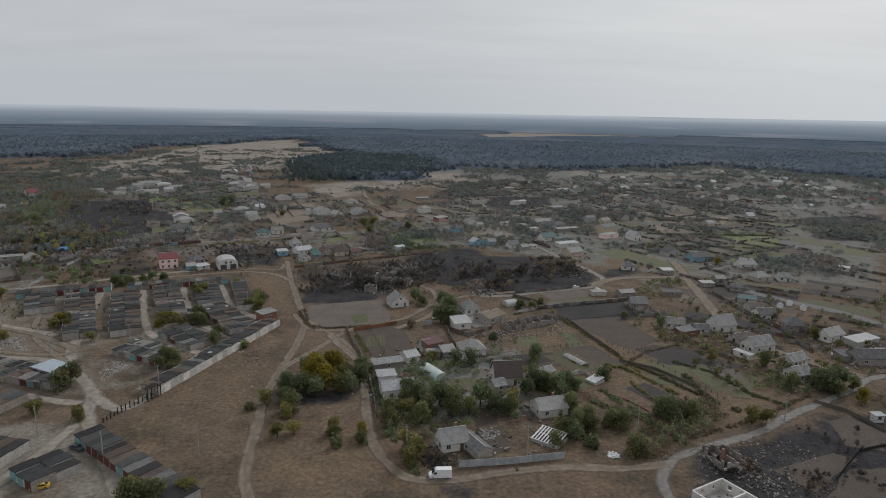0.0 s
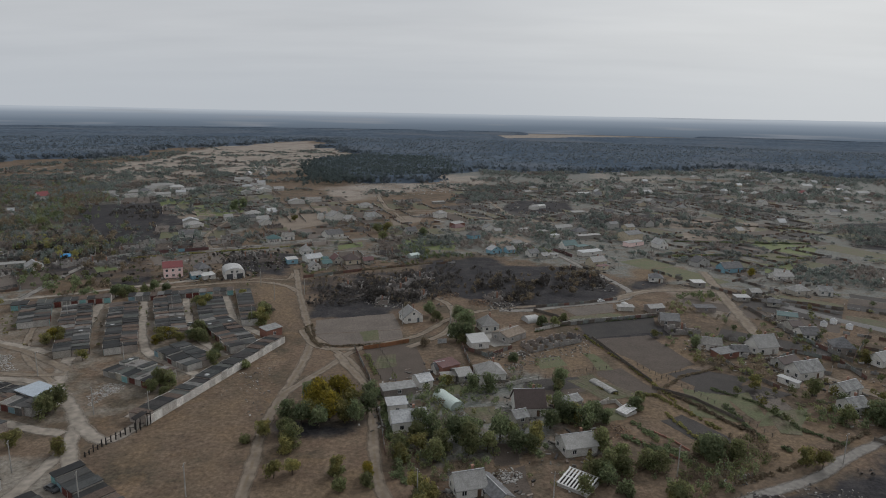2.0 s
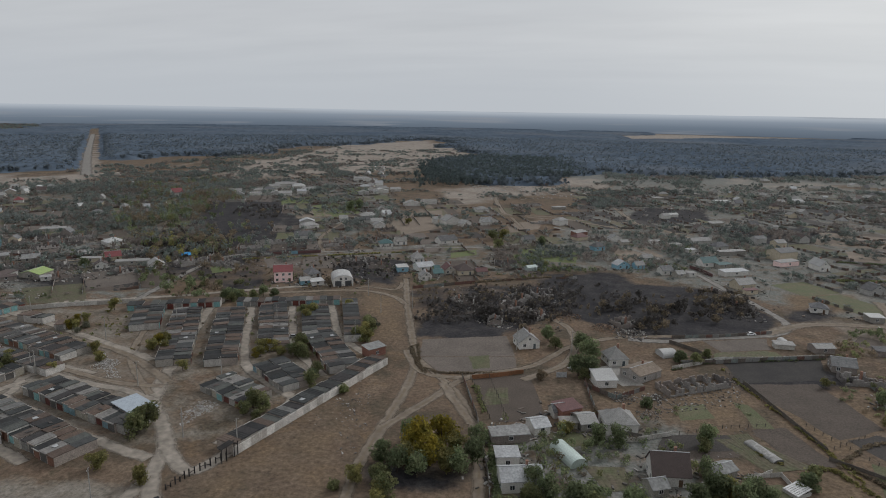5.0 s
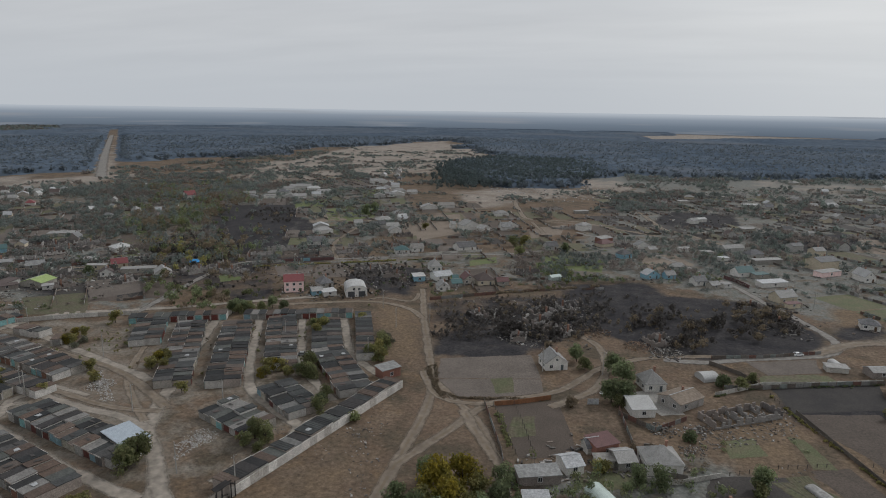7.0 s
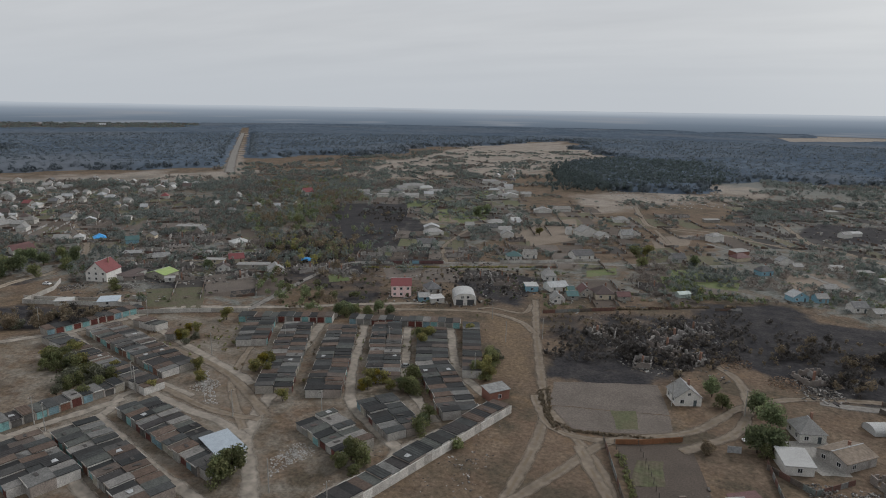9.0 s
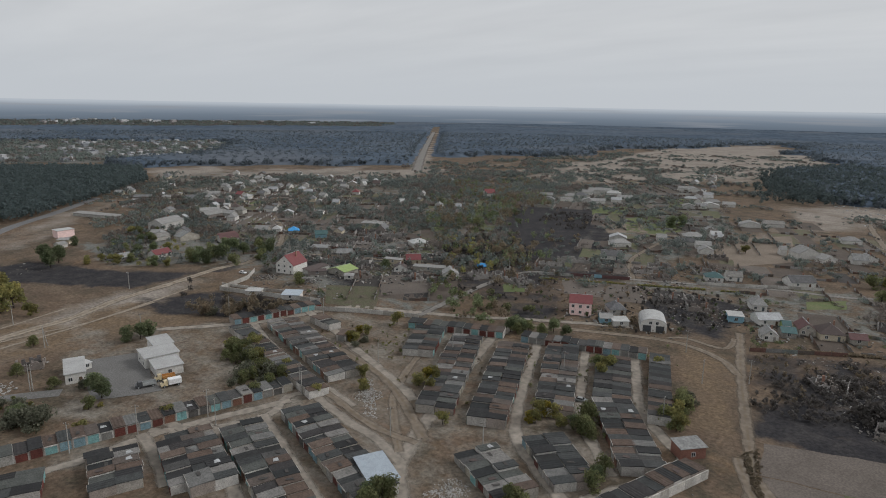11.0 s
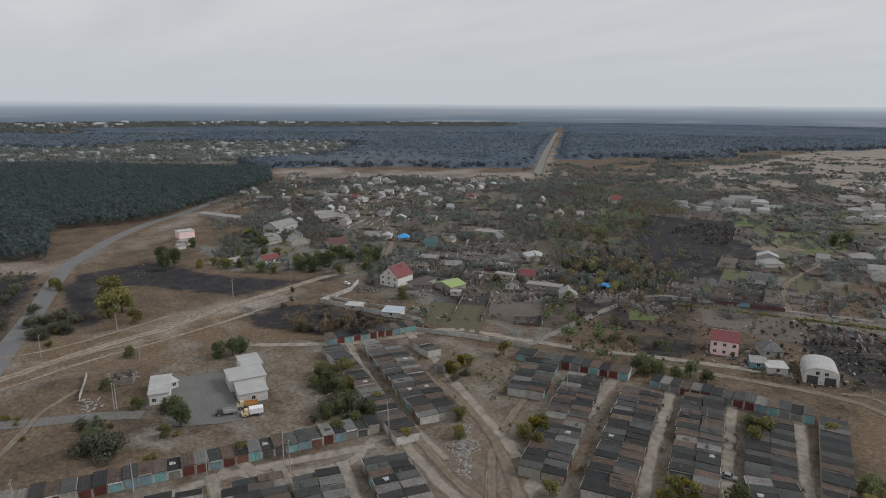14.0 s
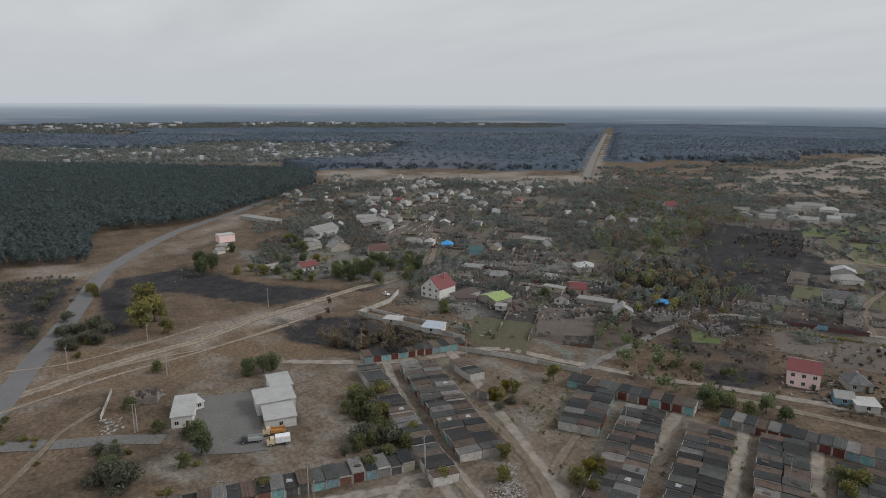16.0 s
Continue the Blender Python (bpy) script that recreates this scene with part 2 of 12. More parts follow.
M_BROWNROOF = mat("brown_roof", (0.085, 0.065, 0.060), (0.065, 0.05, 0.048), rough=0.7)
M_MAROON = mat("maroon_roof", (0.130, 0.070, 0.068), (0.09, 0.05, 0.05), rough=0.7)
M_REDROOF = mat("red_tile_roof", (0.190, 0.060, 0.062), (0.14, 0.048, 0.050), rough=0.6, rnd=0.06)
M_GREENROOF = mat("lime_green_roof", (0.250, 0.320, 0.120), (0.19, 0.25, 0.10), rough=0.6)
M_TEALROOF = mat("teal_roof", (0.070, 0.130, 0.130), (0.05, 0.095, 0.10), rough=0.6)
M_BLUEROOF = mat("bright_blue_roof", (0.060, 0.300, 0.620), (0.05, 0.22, 0.48), rough=0.55)
M_PALEBLUE = mat("pale_blue_sheet", (0.374, 0.425, 0.476), (0.289, 0.323, 0.365), rough=0.5)
GROOF = [(0.032, 0.034, 0.035), (0.069, 0.071, 0.071), (0.118, 0.085, 0.068), (0.038, 0.038, 0.039), (0.087, 0.091, 0.085), (0.134, 0.101, 0.083),
         (0.029, 0.029, 0.030), (0.195, 0.186, 0.176), (0.057, 0.060, 0.060), (0.101, 0.083, 0.073), (0.034, 0.034, 0.034), (0.075, 0.073, 0.071), (0.092, 0.068, 0.056), (0.047, 0.049, 0.049), (0.144, 0.142, 0.137), (0.043, 0.040, 0.040)]
M_GROOF = pick_mat("garage_roof_felt", GROOF, grain=2.2)
M_GWALL = pick_mat("garage_wall", [(0.46, 0.44, 0.41), (0.36, 0.335, 0.30), (0.54, 0.52, 0.49), (0.30, 0.26, 0.23)])
M_GDOOR = pick_mat("garage_door_paint", [(0.16, 0.055, 0.045), (0.24, 0.235, 0.22), (0.13, 0.048, 0.040), (0.20, 0.30, 0.34), (0.38, 0.35, 0.29), (0.11, 0.105, 0.10), (0.22, 0.40, 0.40), (0.19, 0.10, 0.07), (0.30, 0.29, 0.27)], rough=0.6)
M_BLUEDOOR = mat("blue_door_paint", (0.06, 0.20, 0.42), (0.05, 0.15, 0.32), rough=0.6)
M_BACKWALL = pick_mat("whitewashed_wall_panel", [(0.60, 0.575, 0.54), (0.50, 0.475, 0.44), (0.66, 0.64, 0.60), (0.42, 0.395, 0.36), (0.58, 0.55, 0.51)])
M_CONC = pick_mat("concrete_panel", [(0.47, 0.45, 0.415), (0.40, 0.38, 0.345), (0.54, 0.52, 0.485), (0.34, 0.315, 0.285), (0.49, 0.47, 0.44)])
M_FENCEI = pick_mat("old_fence_boards", [(0.17, 0.155, 0.14), (0.26, 0.25, 0.24), (0.13, 0.11, 0.095), (0.36, 0.35, 0.34), (0.15, 0.10, 0.08)], island=True)
M_BURNSOIL = mat("burnt_ground", (0.028, 0.026, 0.026), (0.050, 0.045, 0.041), grain=2.0, big=0.2, space="World", rnd=0.1, bump=0.4)
M_GRASS = mat("green_grass", (0.086, 0.096, 0.050), (0.112, 0.100, 0.062), grain=2.0, big=0.2, space="World", rnd=0.1, bump=0.4, amount=0.9)
M_RUSTFENCE = mat("rusty_fence", (0.24, 0.115, 0.060), (0.16, 0.085, 0.05))
M_WOOD = mat("weathered_wood", (0.13, 0.115, 0.10), (0.085, 0.072, 0.062), stretch=(1, 1, 6))
M_FENCEMIX = pick_mat("fence_board", [(0.17, 0.155, 0.14), (0.24, 0.235, 0.225), (0.13, 0.11, 0.095), (0.19, 0.21, 0.20), (0.15, 0.085, 0.07)])
M_GLASS = mat("window_glass", (0.03, 0.033, 0.037), (0.02, 0.022, 0.025), rough=0.15, bump=0, rnd=0.2)
M_WHITEPVC = mat("white_frame", (0.62, 0.62, 0.61), (0.5, 0.5, 0.5), rough=0.5, bump=0)
M_DOOR = pick_mat("house_door", [(0.14, 0.09, 0.06), (0.10, 0.12, 0.13), (0.28, 0.26, 0.24)])
M_BRICK = mat("chimney_brick", (0.28, 0.16, 0.12), (0.2, 0.12, 0.09))
M_CHAR = mat("charred_timber", (0.022, 0.020, 0.020), (0.045, 0.042, 0.040))
M_ASHWALL = pick_mat("scorched_wall", [(0.28, 0.265, 0.25), (0.17, 0.155, 0.15), (0.36, 0.34, 0.32), (0.23, 0.20, 0.18)])
M_BARK = mat("bark", (0.075, 0.060, 0.048), (0.045, 0.037, 0.030), grain=6, stretch=(1, 1, 0.3))
M_LEAF = leaf_mat("green_leaves", (0.163, 0.185, 0.087), (0.205, 0.199, 0.098))
M_LEAFDK = leaf_mat("dark_green_leaves", (0.140, 0.174, 0.093), (0.184, 0.202, 0.109))
M_YELLOW = leaf_mat("yellow_leaves", (0.300, 0.235, 0.035), (0.150, 0.145, 0.040), rnd=0.12)
M_OLIVE = leaf_mat("olive_autumn_leaves", (0.264, 0.232, 0.085), (0.180, 0.188, 0.083))
M_RUST = leaf_mat("scorched_brown_leaves", (0.226, 0.178, 0.123), (0.167, 0.144, 0.106))
M_BURNT = leaf_mat("burnt_twigs", (0.085, 0.078, 0.074), (0.113, 0.101, 0.092))
M_SILVER = leaf_mat("silver_green_leaves", (0.170, 0.172, 0.126), (0.124, 0.130, 0.094))
M_PINE = leaf_mat("pine_needles", (0.094, 0.122, 0.124), (0.118, 0.144, 0.142), rnd=0.15, spread=0.20)
# blue in this base colour stands in for haze over the far woods
M_HAZYWOOD = broad_mat("hazy_far_woodland", (0.071, 0.093, 0.124), (0.102, 0.125, 0.156), (0.130, 0.140, 0.158))
# crowns of the same woods, with haze painted in as a paler slate blue
M_HAZYCROWN = leaf_mat("hazy_far_tree_crowns", (0.119, 0.146, 0.171), (0.148, 0.169, 0.187), rnd=0.15, spread=0.15)
# leaves further off: lifted and greyed so their colour carries the haze
M_HAZYLEAF = leaf_mat("hazy_grey_green_leaves", (0.161, 0.184, 0.176), (0.198, 0.213, 0.198), rnd=0.15, spread=0.18)
M_HAZYBRUSH = leaf_mat("hazy_green_brush", (0.162, 0.199, 0.179), (0.230, 0.246, 0.223), rnd=0.15, spread=0.20)
M_HAZYBROWN = leaf_mat("hazy_brown_brush", (0.229, 0.195, 0.174), (0.174, 0.163, 0.151), rnd=0.15, spread=0.20)
M_GRAVE = pick_mat("grave_stones", [(0.42, 0.42, 0.41), (0.25, 0.25, 0.25), (0.34, 0.36, 0.37), (0.50, 0.49, 0.47), (0.18, 0.18, 0.18)], island=True)
M_RUBBLEI = pick_mat("mixed_rubble", [(0.15, 0.14, 0.13), (0.09, 0.083, 0.08), (0.12, 0.11, 0.10), (0.30, 0.285, 0.27), (0.07, 0.065, 0.062), (0.20, 0.165, 0.14), (0.14, 0.13, 0.12), (0.34, 0.33, 0.31)], island=True)
M_GROOFI = pick_mat("garage_roofs_far", GROOF, island=True)
M_GWALLI = pick_mat("garage_walls_far", [(0.42, 0.40, 0.37), (0.32, 0.295, 0.265), (0.50, 0.48, 0.45)], island=True)
M_GDOORI = pick_mat("garage_doors_far", [(0.16, 0.055, 0.045), (0.24, 0.235, 0.22), (0.13, 0.048, 0.040), (0.20, 0.30, 0.34), (0.22, 0.40, 0.40)], island=True)
M_TOWN = pick_mat("town_walls", [(0.46, 0.46, 0.47), (0.34, 0.34, 0.35), (0.30, 0.28, 0.28), (0.38, 0.39, 0.41), (0.24, 0.25, 0.27)], island=True)
M_CARWHITE = mat("white_car_paint", (0.72, 0.72, 0.72), (0.66, 0.66, 0.66), rough=0.3, bump=0, rnd=0.02)
M_CARYEL = mat("yellow_car_paint", (0.62, 0.40, 0.06), (0.55, 0.35, 0.05), rough=0.3, bump=0, rnd=0.02)
M_CARDARK = mat("dark_grey_paint", (0.075, 0.08, 0.085), (0.06, 0.06, 0.065), rough=0.3, bump=0)
M_CARGREY = mat("silver_car_paint", (0.30, 0.31, 0.31), (0.25, 0.26, 0.26), rough=0.35, bump=0)
M_CREAMCAB = mat("cream_truck_paint", (0.58, 0.48, 0.30), (0.48, 0.40, 0.26), rough=0.5)
M_ORANGE = mat("orange_truck_paint", (0.42, 0.21, 0.07), (0.32, 0.16, 0.06), rough=0.6)
M_TYRE = mat("tyre_rubber", (0.025, 0.025, 0.026), (0.035, 0.034, 0.033), rough=0.9)
M_POLE = mat("concrete_pole", (0.34, 0.33, 0.31), (0.26, 0.25, 0.23), grain=4)
M_WIRE = mat("dark_wire", (0.03, 0.03, 0.03), (0.02, 0.02, 0.02), bump=0)
M_FILM = mat("greenhouse_film", (0.42, 0.48, 0.45), (0.34, 0.40, 0.37), rough=0.4)
M_YARDCONC = mat("yard_concrete", (0.262, 0.250, 0.232), (0.190, 0.180, 0.165), grain=2.0, big=0.15, space="World", rnd=0.03)
M_CLAYI = pick_mat("clay_rubble", [(0.24, 0.15, 0.095), (0.17, 0.115, 0.080), (0.30, 0.21, 0.15), (0.12, 0.095, 0.080), (0.22, 0.17, 0.13)], island=True)
M_LUSH = mat("fresh_grass", (0.100, 0.128, 0.050), (0.128, 0.130, 0.066), grain=2.0, big=0.2, space="World", rnd=0.1, bump=0.4, amount=0.9)
M_BAREFIELD = mat("bare_field", (0.205, 0.166, 0.132), (0.150, 0.122, 0.096), grain=1.2, big=0.06, space="World", rnd=0.06, bump=0.4, amount=0.9)
M_CHALK = mat("white_spoil", (0.36, 0.35, 0.335), (0.25, 0.24, 0.225), grain=1.5, big=0.4)


worn_edges(M_ROAD)
worn_edges(M_SANDTRACK)
worn_edges(M_ALLEY, ruts=False)
worn_edges(M_CONCROAD, ruts=False)


# ---- building helpers ----
# what stands or lies where, so that brush grows round it
ROAD_RUNS, HOUSE_SPOTS, PLOT_AREAS = [], [], []


def mesh_of(name, verts, faces, material):
    me = bpy.data.meshes.new(name)
    me.from_pydata([tuple(v) for v in verts], [], faces)
    me.materials.append(material)
    me.update()
    return me


def add_box(vs, fs, x0, x1, y0, y1, z0, z1, rot=None, at=(0, 0, 0)):
    b = len(vs)
    for x, y, z in ((x0, y0, z0), (x1, y0, z0), (x1, y1, z0), (x0, y1, z0), (x0, y0, z1), (x1, y0, z1), (x1, y1, z1), (x0, y1, z1)):
        v = Vector((x, y, z))
        if rot:
            v = rot @ v
        vs.append((v.x + at[0], v.y + at[1], v.z + at[2]))
    for f in ((0, 3, 2, 1), (4, 5, 6, 7), (0, 1, 5, 4), (1, 2, 6, 5), (2, 3, 7, 6), (3, 0, 4, 7)):
        fs.append(tuple(b + i for i in f))


def add_tube(vs, fs, p, q, r0, r1, n=6):
    p, q = Vector(p), Vector(q)
    rot = (q - p).to_track_quat("Z", "Y").to_matrix()
    b = len(vs)
    for c, r in ((p, r0), (q, r1)):
        for i in range(n):
            a = 2 * math.pi * i / n
            vs.append(tuple(c + rot @ Vector((r * math.cos(a), r * math.sin(a), 0))))
    for i in range(n):
        j = (i + 1) % n
        fs.append((b + i, b + j, b + n + j, b + n + i))
    fs.append(tuple(b + i for i in reversed(range(n))))
    fs.append(tuple(b + n + i for i in range(n)))


def put_mesh(name, me, parent=None, m=None, label=""):
    ob = new(name, me)
    if parent is not None:
        ob.parent = parent
    if m is not None:
        ob.matrix_basis = m
    if label:
        ob["label"] = label
    return ob


def part(name, vs, fs, material, parent, label=""):
    return put_mesh(name, mesh_of(name, vs, fs, material), parent, None, label)


def empty(name, x, y, rot=0.0, z=0.0):
    ob = new(name)
    ob.matrix_basis = pose(x, y, z, 0, 0, rot)
    return ob


def slab(polys, thick):
    """Roof faces given as top polygons; gives them a thickness, so that eaves show an edge."""
    vs, fs, key = [], [], {}

    def vid(p):
        k = tuple(round(c, 4) for c in p)
        if k not in key:
            key[k] = len(vs)
            vs.append(p)
        return key[k]
    top = [[vid(p) for p in poly] for poly in polys]
    n = len(vs)
    vs += [(x, y, z - thick) for x, y, z in vs]
    used = {}
    for f in top:
        fs.append(tuple(f))
        fs.append(tuple(n + i for i in reversed(f)))
        for a, b in zip(f, f[1:] + f[:1]):
            used[(a, b)] = 1
    for a, b in used:
        if (b, a) not in used:
            fs.append((b, a, n + a, n + b))
    return vs, fs


def roof_polys(kind, w, d, h, rh, o=0.4):
    x, y = w / 2 + o, d / 2 + o
    t = h + rh
    s = h - 0.12
    if kind == "gx":
        return [[(-x, -y, s), (x, -y, s), (x, 0, t), (-x, 0, t)], [(x, y, s), (-x, y, s), (-x, 0, t), (x, 0, t)]]
    if kind == "gy":
        return [[(-x, y, s), (-x, -y, s), (0, -y, t), (0, y, t)], [(x, -y, s), (x, y, s), (0, y, t), (0, -y, t)]]
    if kind == "hip":
        if w >= d:
            k = (w - d) / 2 + 0.3
            a, b = (-k, 0, t), (k, 0, t)
            return [[(-x, -y, s), (x, -y, s), b, a], [(x, y, s), (-x, y, s), a, b], [(x, -y, s), (x, y, s), b], [(-x, y, s), (-x, -y, s), a]]
        k = (d - w) / 2 + 0.3
        a, b = (0, -k, t), (0, k, t)
        return [[(-x, y, s), (-x, -y, s), a, b], [(x, -y, s), (x, y, s), b, a], [(-x, -y, s), (x, -y, s), a], [(x, y, s), (-x, y, s), b]]
    if kind == "barrel":
        out, n = [], 10
        for i in range(n):
            a0, a1 = math.pi * i / n, math.pi * (i + 1) / n
            p = [(-x * math.cos(a), s + (rh + 0.1) * math.sin(a) ** 0.8) for a in (a0, a1)]
            out.append([(p[0][0], -y, p[0][1]), (p[1][0], -y, p[1][1]), (p[1][0], y, p[1][1]), (p[0][0], y, p[0][1])])
        return out
    return [[(-x, -y, h + 0.1), (x, -y, h + 0.1), (x, y, h + 0.1 + rh), (-x, y, h + 0.1 + rh)]]


def wall_mesh(kind, w, d, h, rh):
    x, y = w / 2, d / 2
    vs = [(-x, -y, 0), (x, -y, 0), (x, y, 0), (-x, y, 0), (-x, -y, h), (x, -y, h), (x, y, h), (-x, y, h)]
    fs = [(0, 1, 5, 4), (1, 2, 6, 5), (2, 3, 7, 6), (3, 0, 4, 7), (4, 5, 6, 7)]
    k = 0.94
    if kind == "gx":
        vs += [(-x, 0, h + rh * k), (x, 0, h + rh * k)]
        fs += [(7, 4, 8), (5, 6, 9)]
    elif kind == "gy":
        vs += [(0, -y, h + rh * k), (0, y, h + rh * k)]
        fs += [(4, 5, 8), (6, 7, 9)]
    elif kind == "flat" and rh > 0.3:
        vs += [(-x, y, h + rh * 0.97), (x, y, h + rh * 0.97)]
        fs += [(7, 4, 8), (5, 6, 9), (6, 7, 8, 9)]
    elif kind == "barrel":
        for yy, order in ((-y, 1), (y, -1)):
            b = len(vs)
            n = 10
            vs += [(-x * math.cos(math.pi * i / n), yy, h + (rh - 0.05) * math.sin(math.pi * i / n) ** 0.8) for i in range(n + 1)]
            fs.append(tuple(range(b, b + n + 1))[::-order])
    return vs, fs


def window_meshes():
    vs, fs = [], []
    for a in ((-0.65, 0.65, -0.06, 0.04, -0.70, -0.58), (-0.65, 0.65, -0.06, 0.04, 0.58, 0.70), (-0.65, -0.55, -0.06, 0.04, -0.58, 0.58),
              (0.55, 0.65, -0.06, 0.04, -0.58, 0.58), (-0.04, 0.04, -0.05, 0.03, -0.58, 0.58)):
        add_box(vs, fs, *a)
    fr = mesh_of("window_frame", vs, fs, M_WHITEPVC)
    vs, fs = [], []
    add_box(vs, fs, -0.56, 0.56, -0.03, 0.03, -0.6, 0.6)
    pa = mesh_of("pane", vs, fs, M_GLASS)
    vs, fs = [], []
    add_box(vs, fs, -0.5, 0.5, -0.05, 0.05, 0, 2.05)
    do = mesh_of("door", vs, fs, M_DOOR)
    return fr, pa, do


WIN_FRAME, WIN_PANE, DOOR_MESH = window_meshes()


def add_window(parent, x, y, z, rot, s=1.0):
    fr = put_mesh("window", WIN_FRAME, parent, pose(x, y, z, 0, 0, rot) @ Matrix.Diagonal((s, 1, s, 1)))
    put_mesh("pane", WIN_PANE, fr)


def house(x, y, rot, w, d, h, kind, rh, wall, roof, label, category="house", windows=2, chimney=True, door=True, group="", name="house", side=True, big_doors=0, door_paint=None):
    HOUSE_SPOTS.append((x, y, max(w, d) / 2))
    if math.hypot(x + 40, y - 90) > 430:
        windows, side, door, chimney = 0, False, False, chimney and h > 3.0
    elif math.hypot(x + 40, y - 90) > 300:
        side = False
    e = tagged(empty(name, x, y, rot), label, category, group)
    vs, fs = wall_mesh(kind, w, d, h, rh)
    part("wall", vs, fs, wall, e)
    vs, fs = slab(roof_polys(kind, w, d, h, rh, 0.35 if kind != "barrel" else 0.15), 0.14)
    r = part("roof", vs, fs, roof, e)
    if kind in ("gx", "gy", "hip") and windows:
        vs, fs = [], []
        if kind == "gx":
            add_box(vs, fs, -w / 2 - 0.36, w / 2 + 0.36, -0.14, 0.14, h + rh - 0.05, h + rh + 0.05)
        elif kind == "gy":
            add_box(vs, fs, -0.14, 0.14, -d / 2 - 0.36, d / 2 + 0.36, h + rh - 0.05, h + rh + 0.05)
        else:
            k = abs(w - d) / 2 + 0.35
            if w >= d:
                add_box(vs, fs, -k, k, -0.14, 0.14, h + rh - 0.05, h + rh + 0.05)
            else:
                add_box(vs, fs, -0.14, 0.14, -k, k, h + rh - 0.05, h + rh + 0.05)
        part("ridge_cap", vs, fs, M_ZINC, r)
    if chimney and kind in ("gx", "gy", "hip"):
        cx, cy = w * 0.18, d * 0.12
        vs, fs = [], []
        add_box(vs, fs, cx - 0.3, cx + 0.3, cy - 0.3, cy + 0.3, h + rh * 0.4, h + rh + 0.7)
        add_box(vs, fs, cx - 0.37, cx + 0.37, cy - 0.37, cy + 0.37, h + rh + 0.7, h + rh + 0.82)
        part("chimney", vs, fs, M_BRICK, r)
    floors = 2 if h > 4.6 else 1
    for fl in range(floors):
        z = 1.55 + fl * 2.8
        if h < 2.2:
            break
        for i in range(windows):
            wx = (i + 0.5) / windows * w - w / 2
            if door and fl == 0 and i == windows - 1 and windows > 1:
                put_mesh("door", DOOR_MESH, e, pose(wx, -d / 2, 0))
            else:
                add_window(e, wx, -d / 2, z, 0)
        if side and windows:
            for sx, rr in ((-w / 2, -90), (w / 2, 90)):
                for i in range(2 if d > 6 else 1):
                    n = 2 if d > 6 else 1
                    add_window(e, sx, (i + 0.5) / n * d - d / 2, z, rr)
    for i in range(big_doors):
        vs, fs = [], []
        bx = (i + 0.5) / big_doors * w - w / 2
        add_box(vs, fs, bx - 1.7, bx + 1.7, -d / 2 - 0.06, -d / 2 + 0.05, 0.05, 2.9)
        part("garage_door", vs, fs, door_paint or M_CARDARK, e)
        add_window(e, bx * 0.5, -d / 2, h + rh * 0.35, 0)
    if kind == "gy" and windows and rh > 2.2:
        add_window(e, 0, -d / 2, h + rh * 0.35, 0, 0.75)
    return e


def ribbon(name, pts, width, material, label, category, z=0.06, ragged=0.35, kind="structure"):
    """A road along a smooth line through the given points, its edges uneven."""
    ROAD_RUNS.extend((a[0], a[1], b[0], b[1], width / 2) for a, b in zip(pts, pts[1:]))
    P = [Vector((a, b, 0)) for a, b in pts]
    line = []
    for i in range(len(P) - 1):
        p0, p1, p2, p3 = P[max(i - 1, 0)], P[i], P[i + 1], P[min(i + 2, len(P) - 1)]
        n = max(2, int((p2 - p1).length / 2.0))
        for k in range(n):
            t = k / n
            line.append(0.5 * ((2 * p1) + (p2 - p0) * t + (2 * p0 - 5 * p1 + 4 * p2 - p3) * t * t + (3 * p1 - p0 - 3 * p2 + p3) * t ** 3))
    line.append(P[-1])
    vs, fs = [], []
    for i, p in enumerate(line):
        d = (line[min(i + 1, len(line) - 1)] - line[max(i - 1, 0)]).normalized()
        nrm = Vector((-d.y, d.x, 0))
        a = width * 0.54 * (1 + ragged * 0.5 * noise.noise(p * 0.11))
        b = width * 0.54 * (1 + ragged * 0.5 * noise.noise(p * 0.13 + Vector((50, 0, 0))))
        if ragged < 0.15:
            a, b = width / 2, width / 2
        for s_, lift in ((a, 0), (a * 0.5, 0.02), (0, 0.03), (-b * 0.5, 0.02), (-b, 0)):
            q = p + nrm * s_
            vs.append((q.x, q.y, z + lift))
        if i:
            k = 5 * i
            fs += [(k - 5 + c, k - 4 + c, k + 1 + c, k + c) for c in range(4)]
    me = mesh_of(name, vs, fs, material)
    at = me.attributes.new("across", "FLOAT", "POINT")
    at.data.foreach_set("value", [1.0, 0.5, 0.0, 0.5, 1.0] * len(line))
    return tagged(new(name, me), label, category, kind=kind)


def plot(name, corners, material, label, category="garden plot", z=0.04, rows=0, kind="structure", n=20):
    """A tilled or bare plot: a grid over four corners with uneven borders; rows: ridges across it."""
    PLOT_AREAS.append([tuple(c) for c in corners])
    c = [Vector((a, b, 0)) for a, b in corners]
    vs, fs = [], []
    for i in range(n + 1):
        for j in range(n + 1):
            u, v = i / n, j / n
            p = c[0] * (1 - u) * (1 - v) + c[1] * u * (1 - v) + c[2] * u * v + c[3] * (1 - u) * v
            wob = noise.noise_vector(p * 0.11) * 0.8 + noise.noise_vector(p * 0.5) * 0.25
            zz = z + (0.10 * abs(math.sin(math.pi * rows * u)) if rows else 0.03 * noise.noise(p))
            vs.append((p.x + wob.x, p.y + wob.y, max(zz, z)))
    for i in range(n):
        for j in range(n):
            a = i * (n + 1) + j
            fs.append((a, a + n + 1, a + n + 2, a + 1))
    ob = new(name, mesh_of(name, vs, fs, material))
    return tagged(ob, label, category, kind=kind)


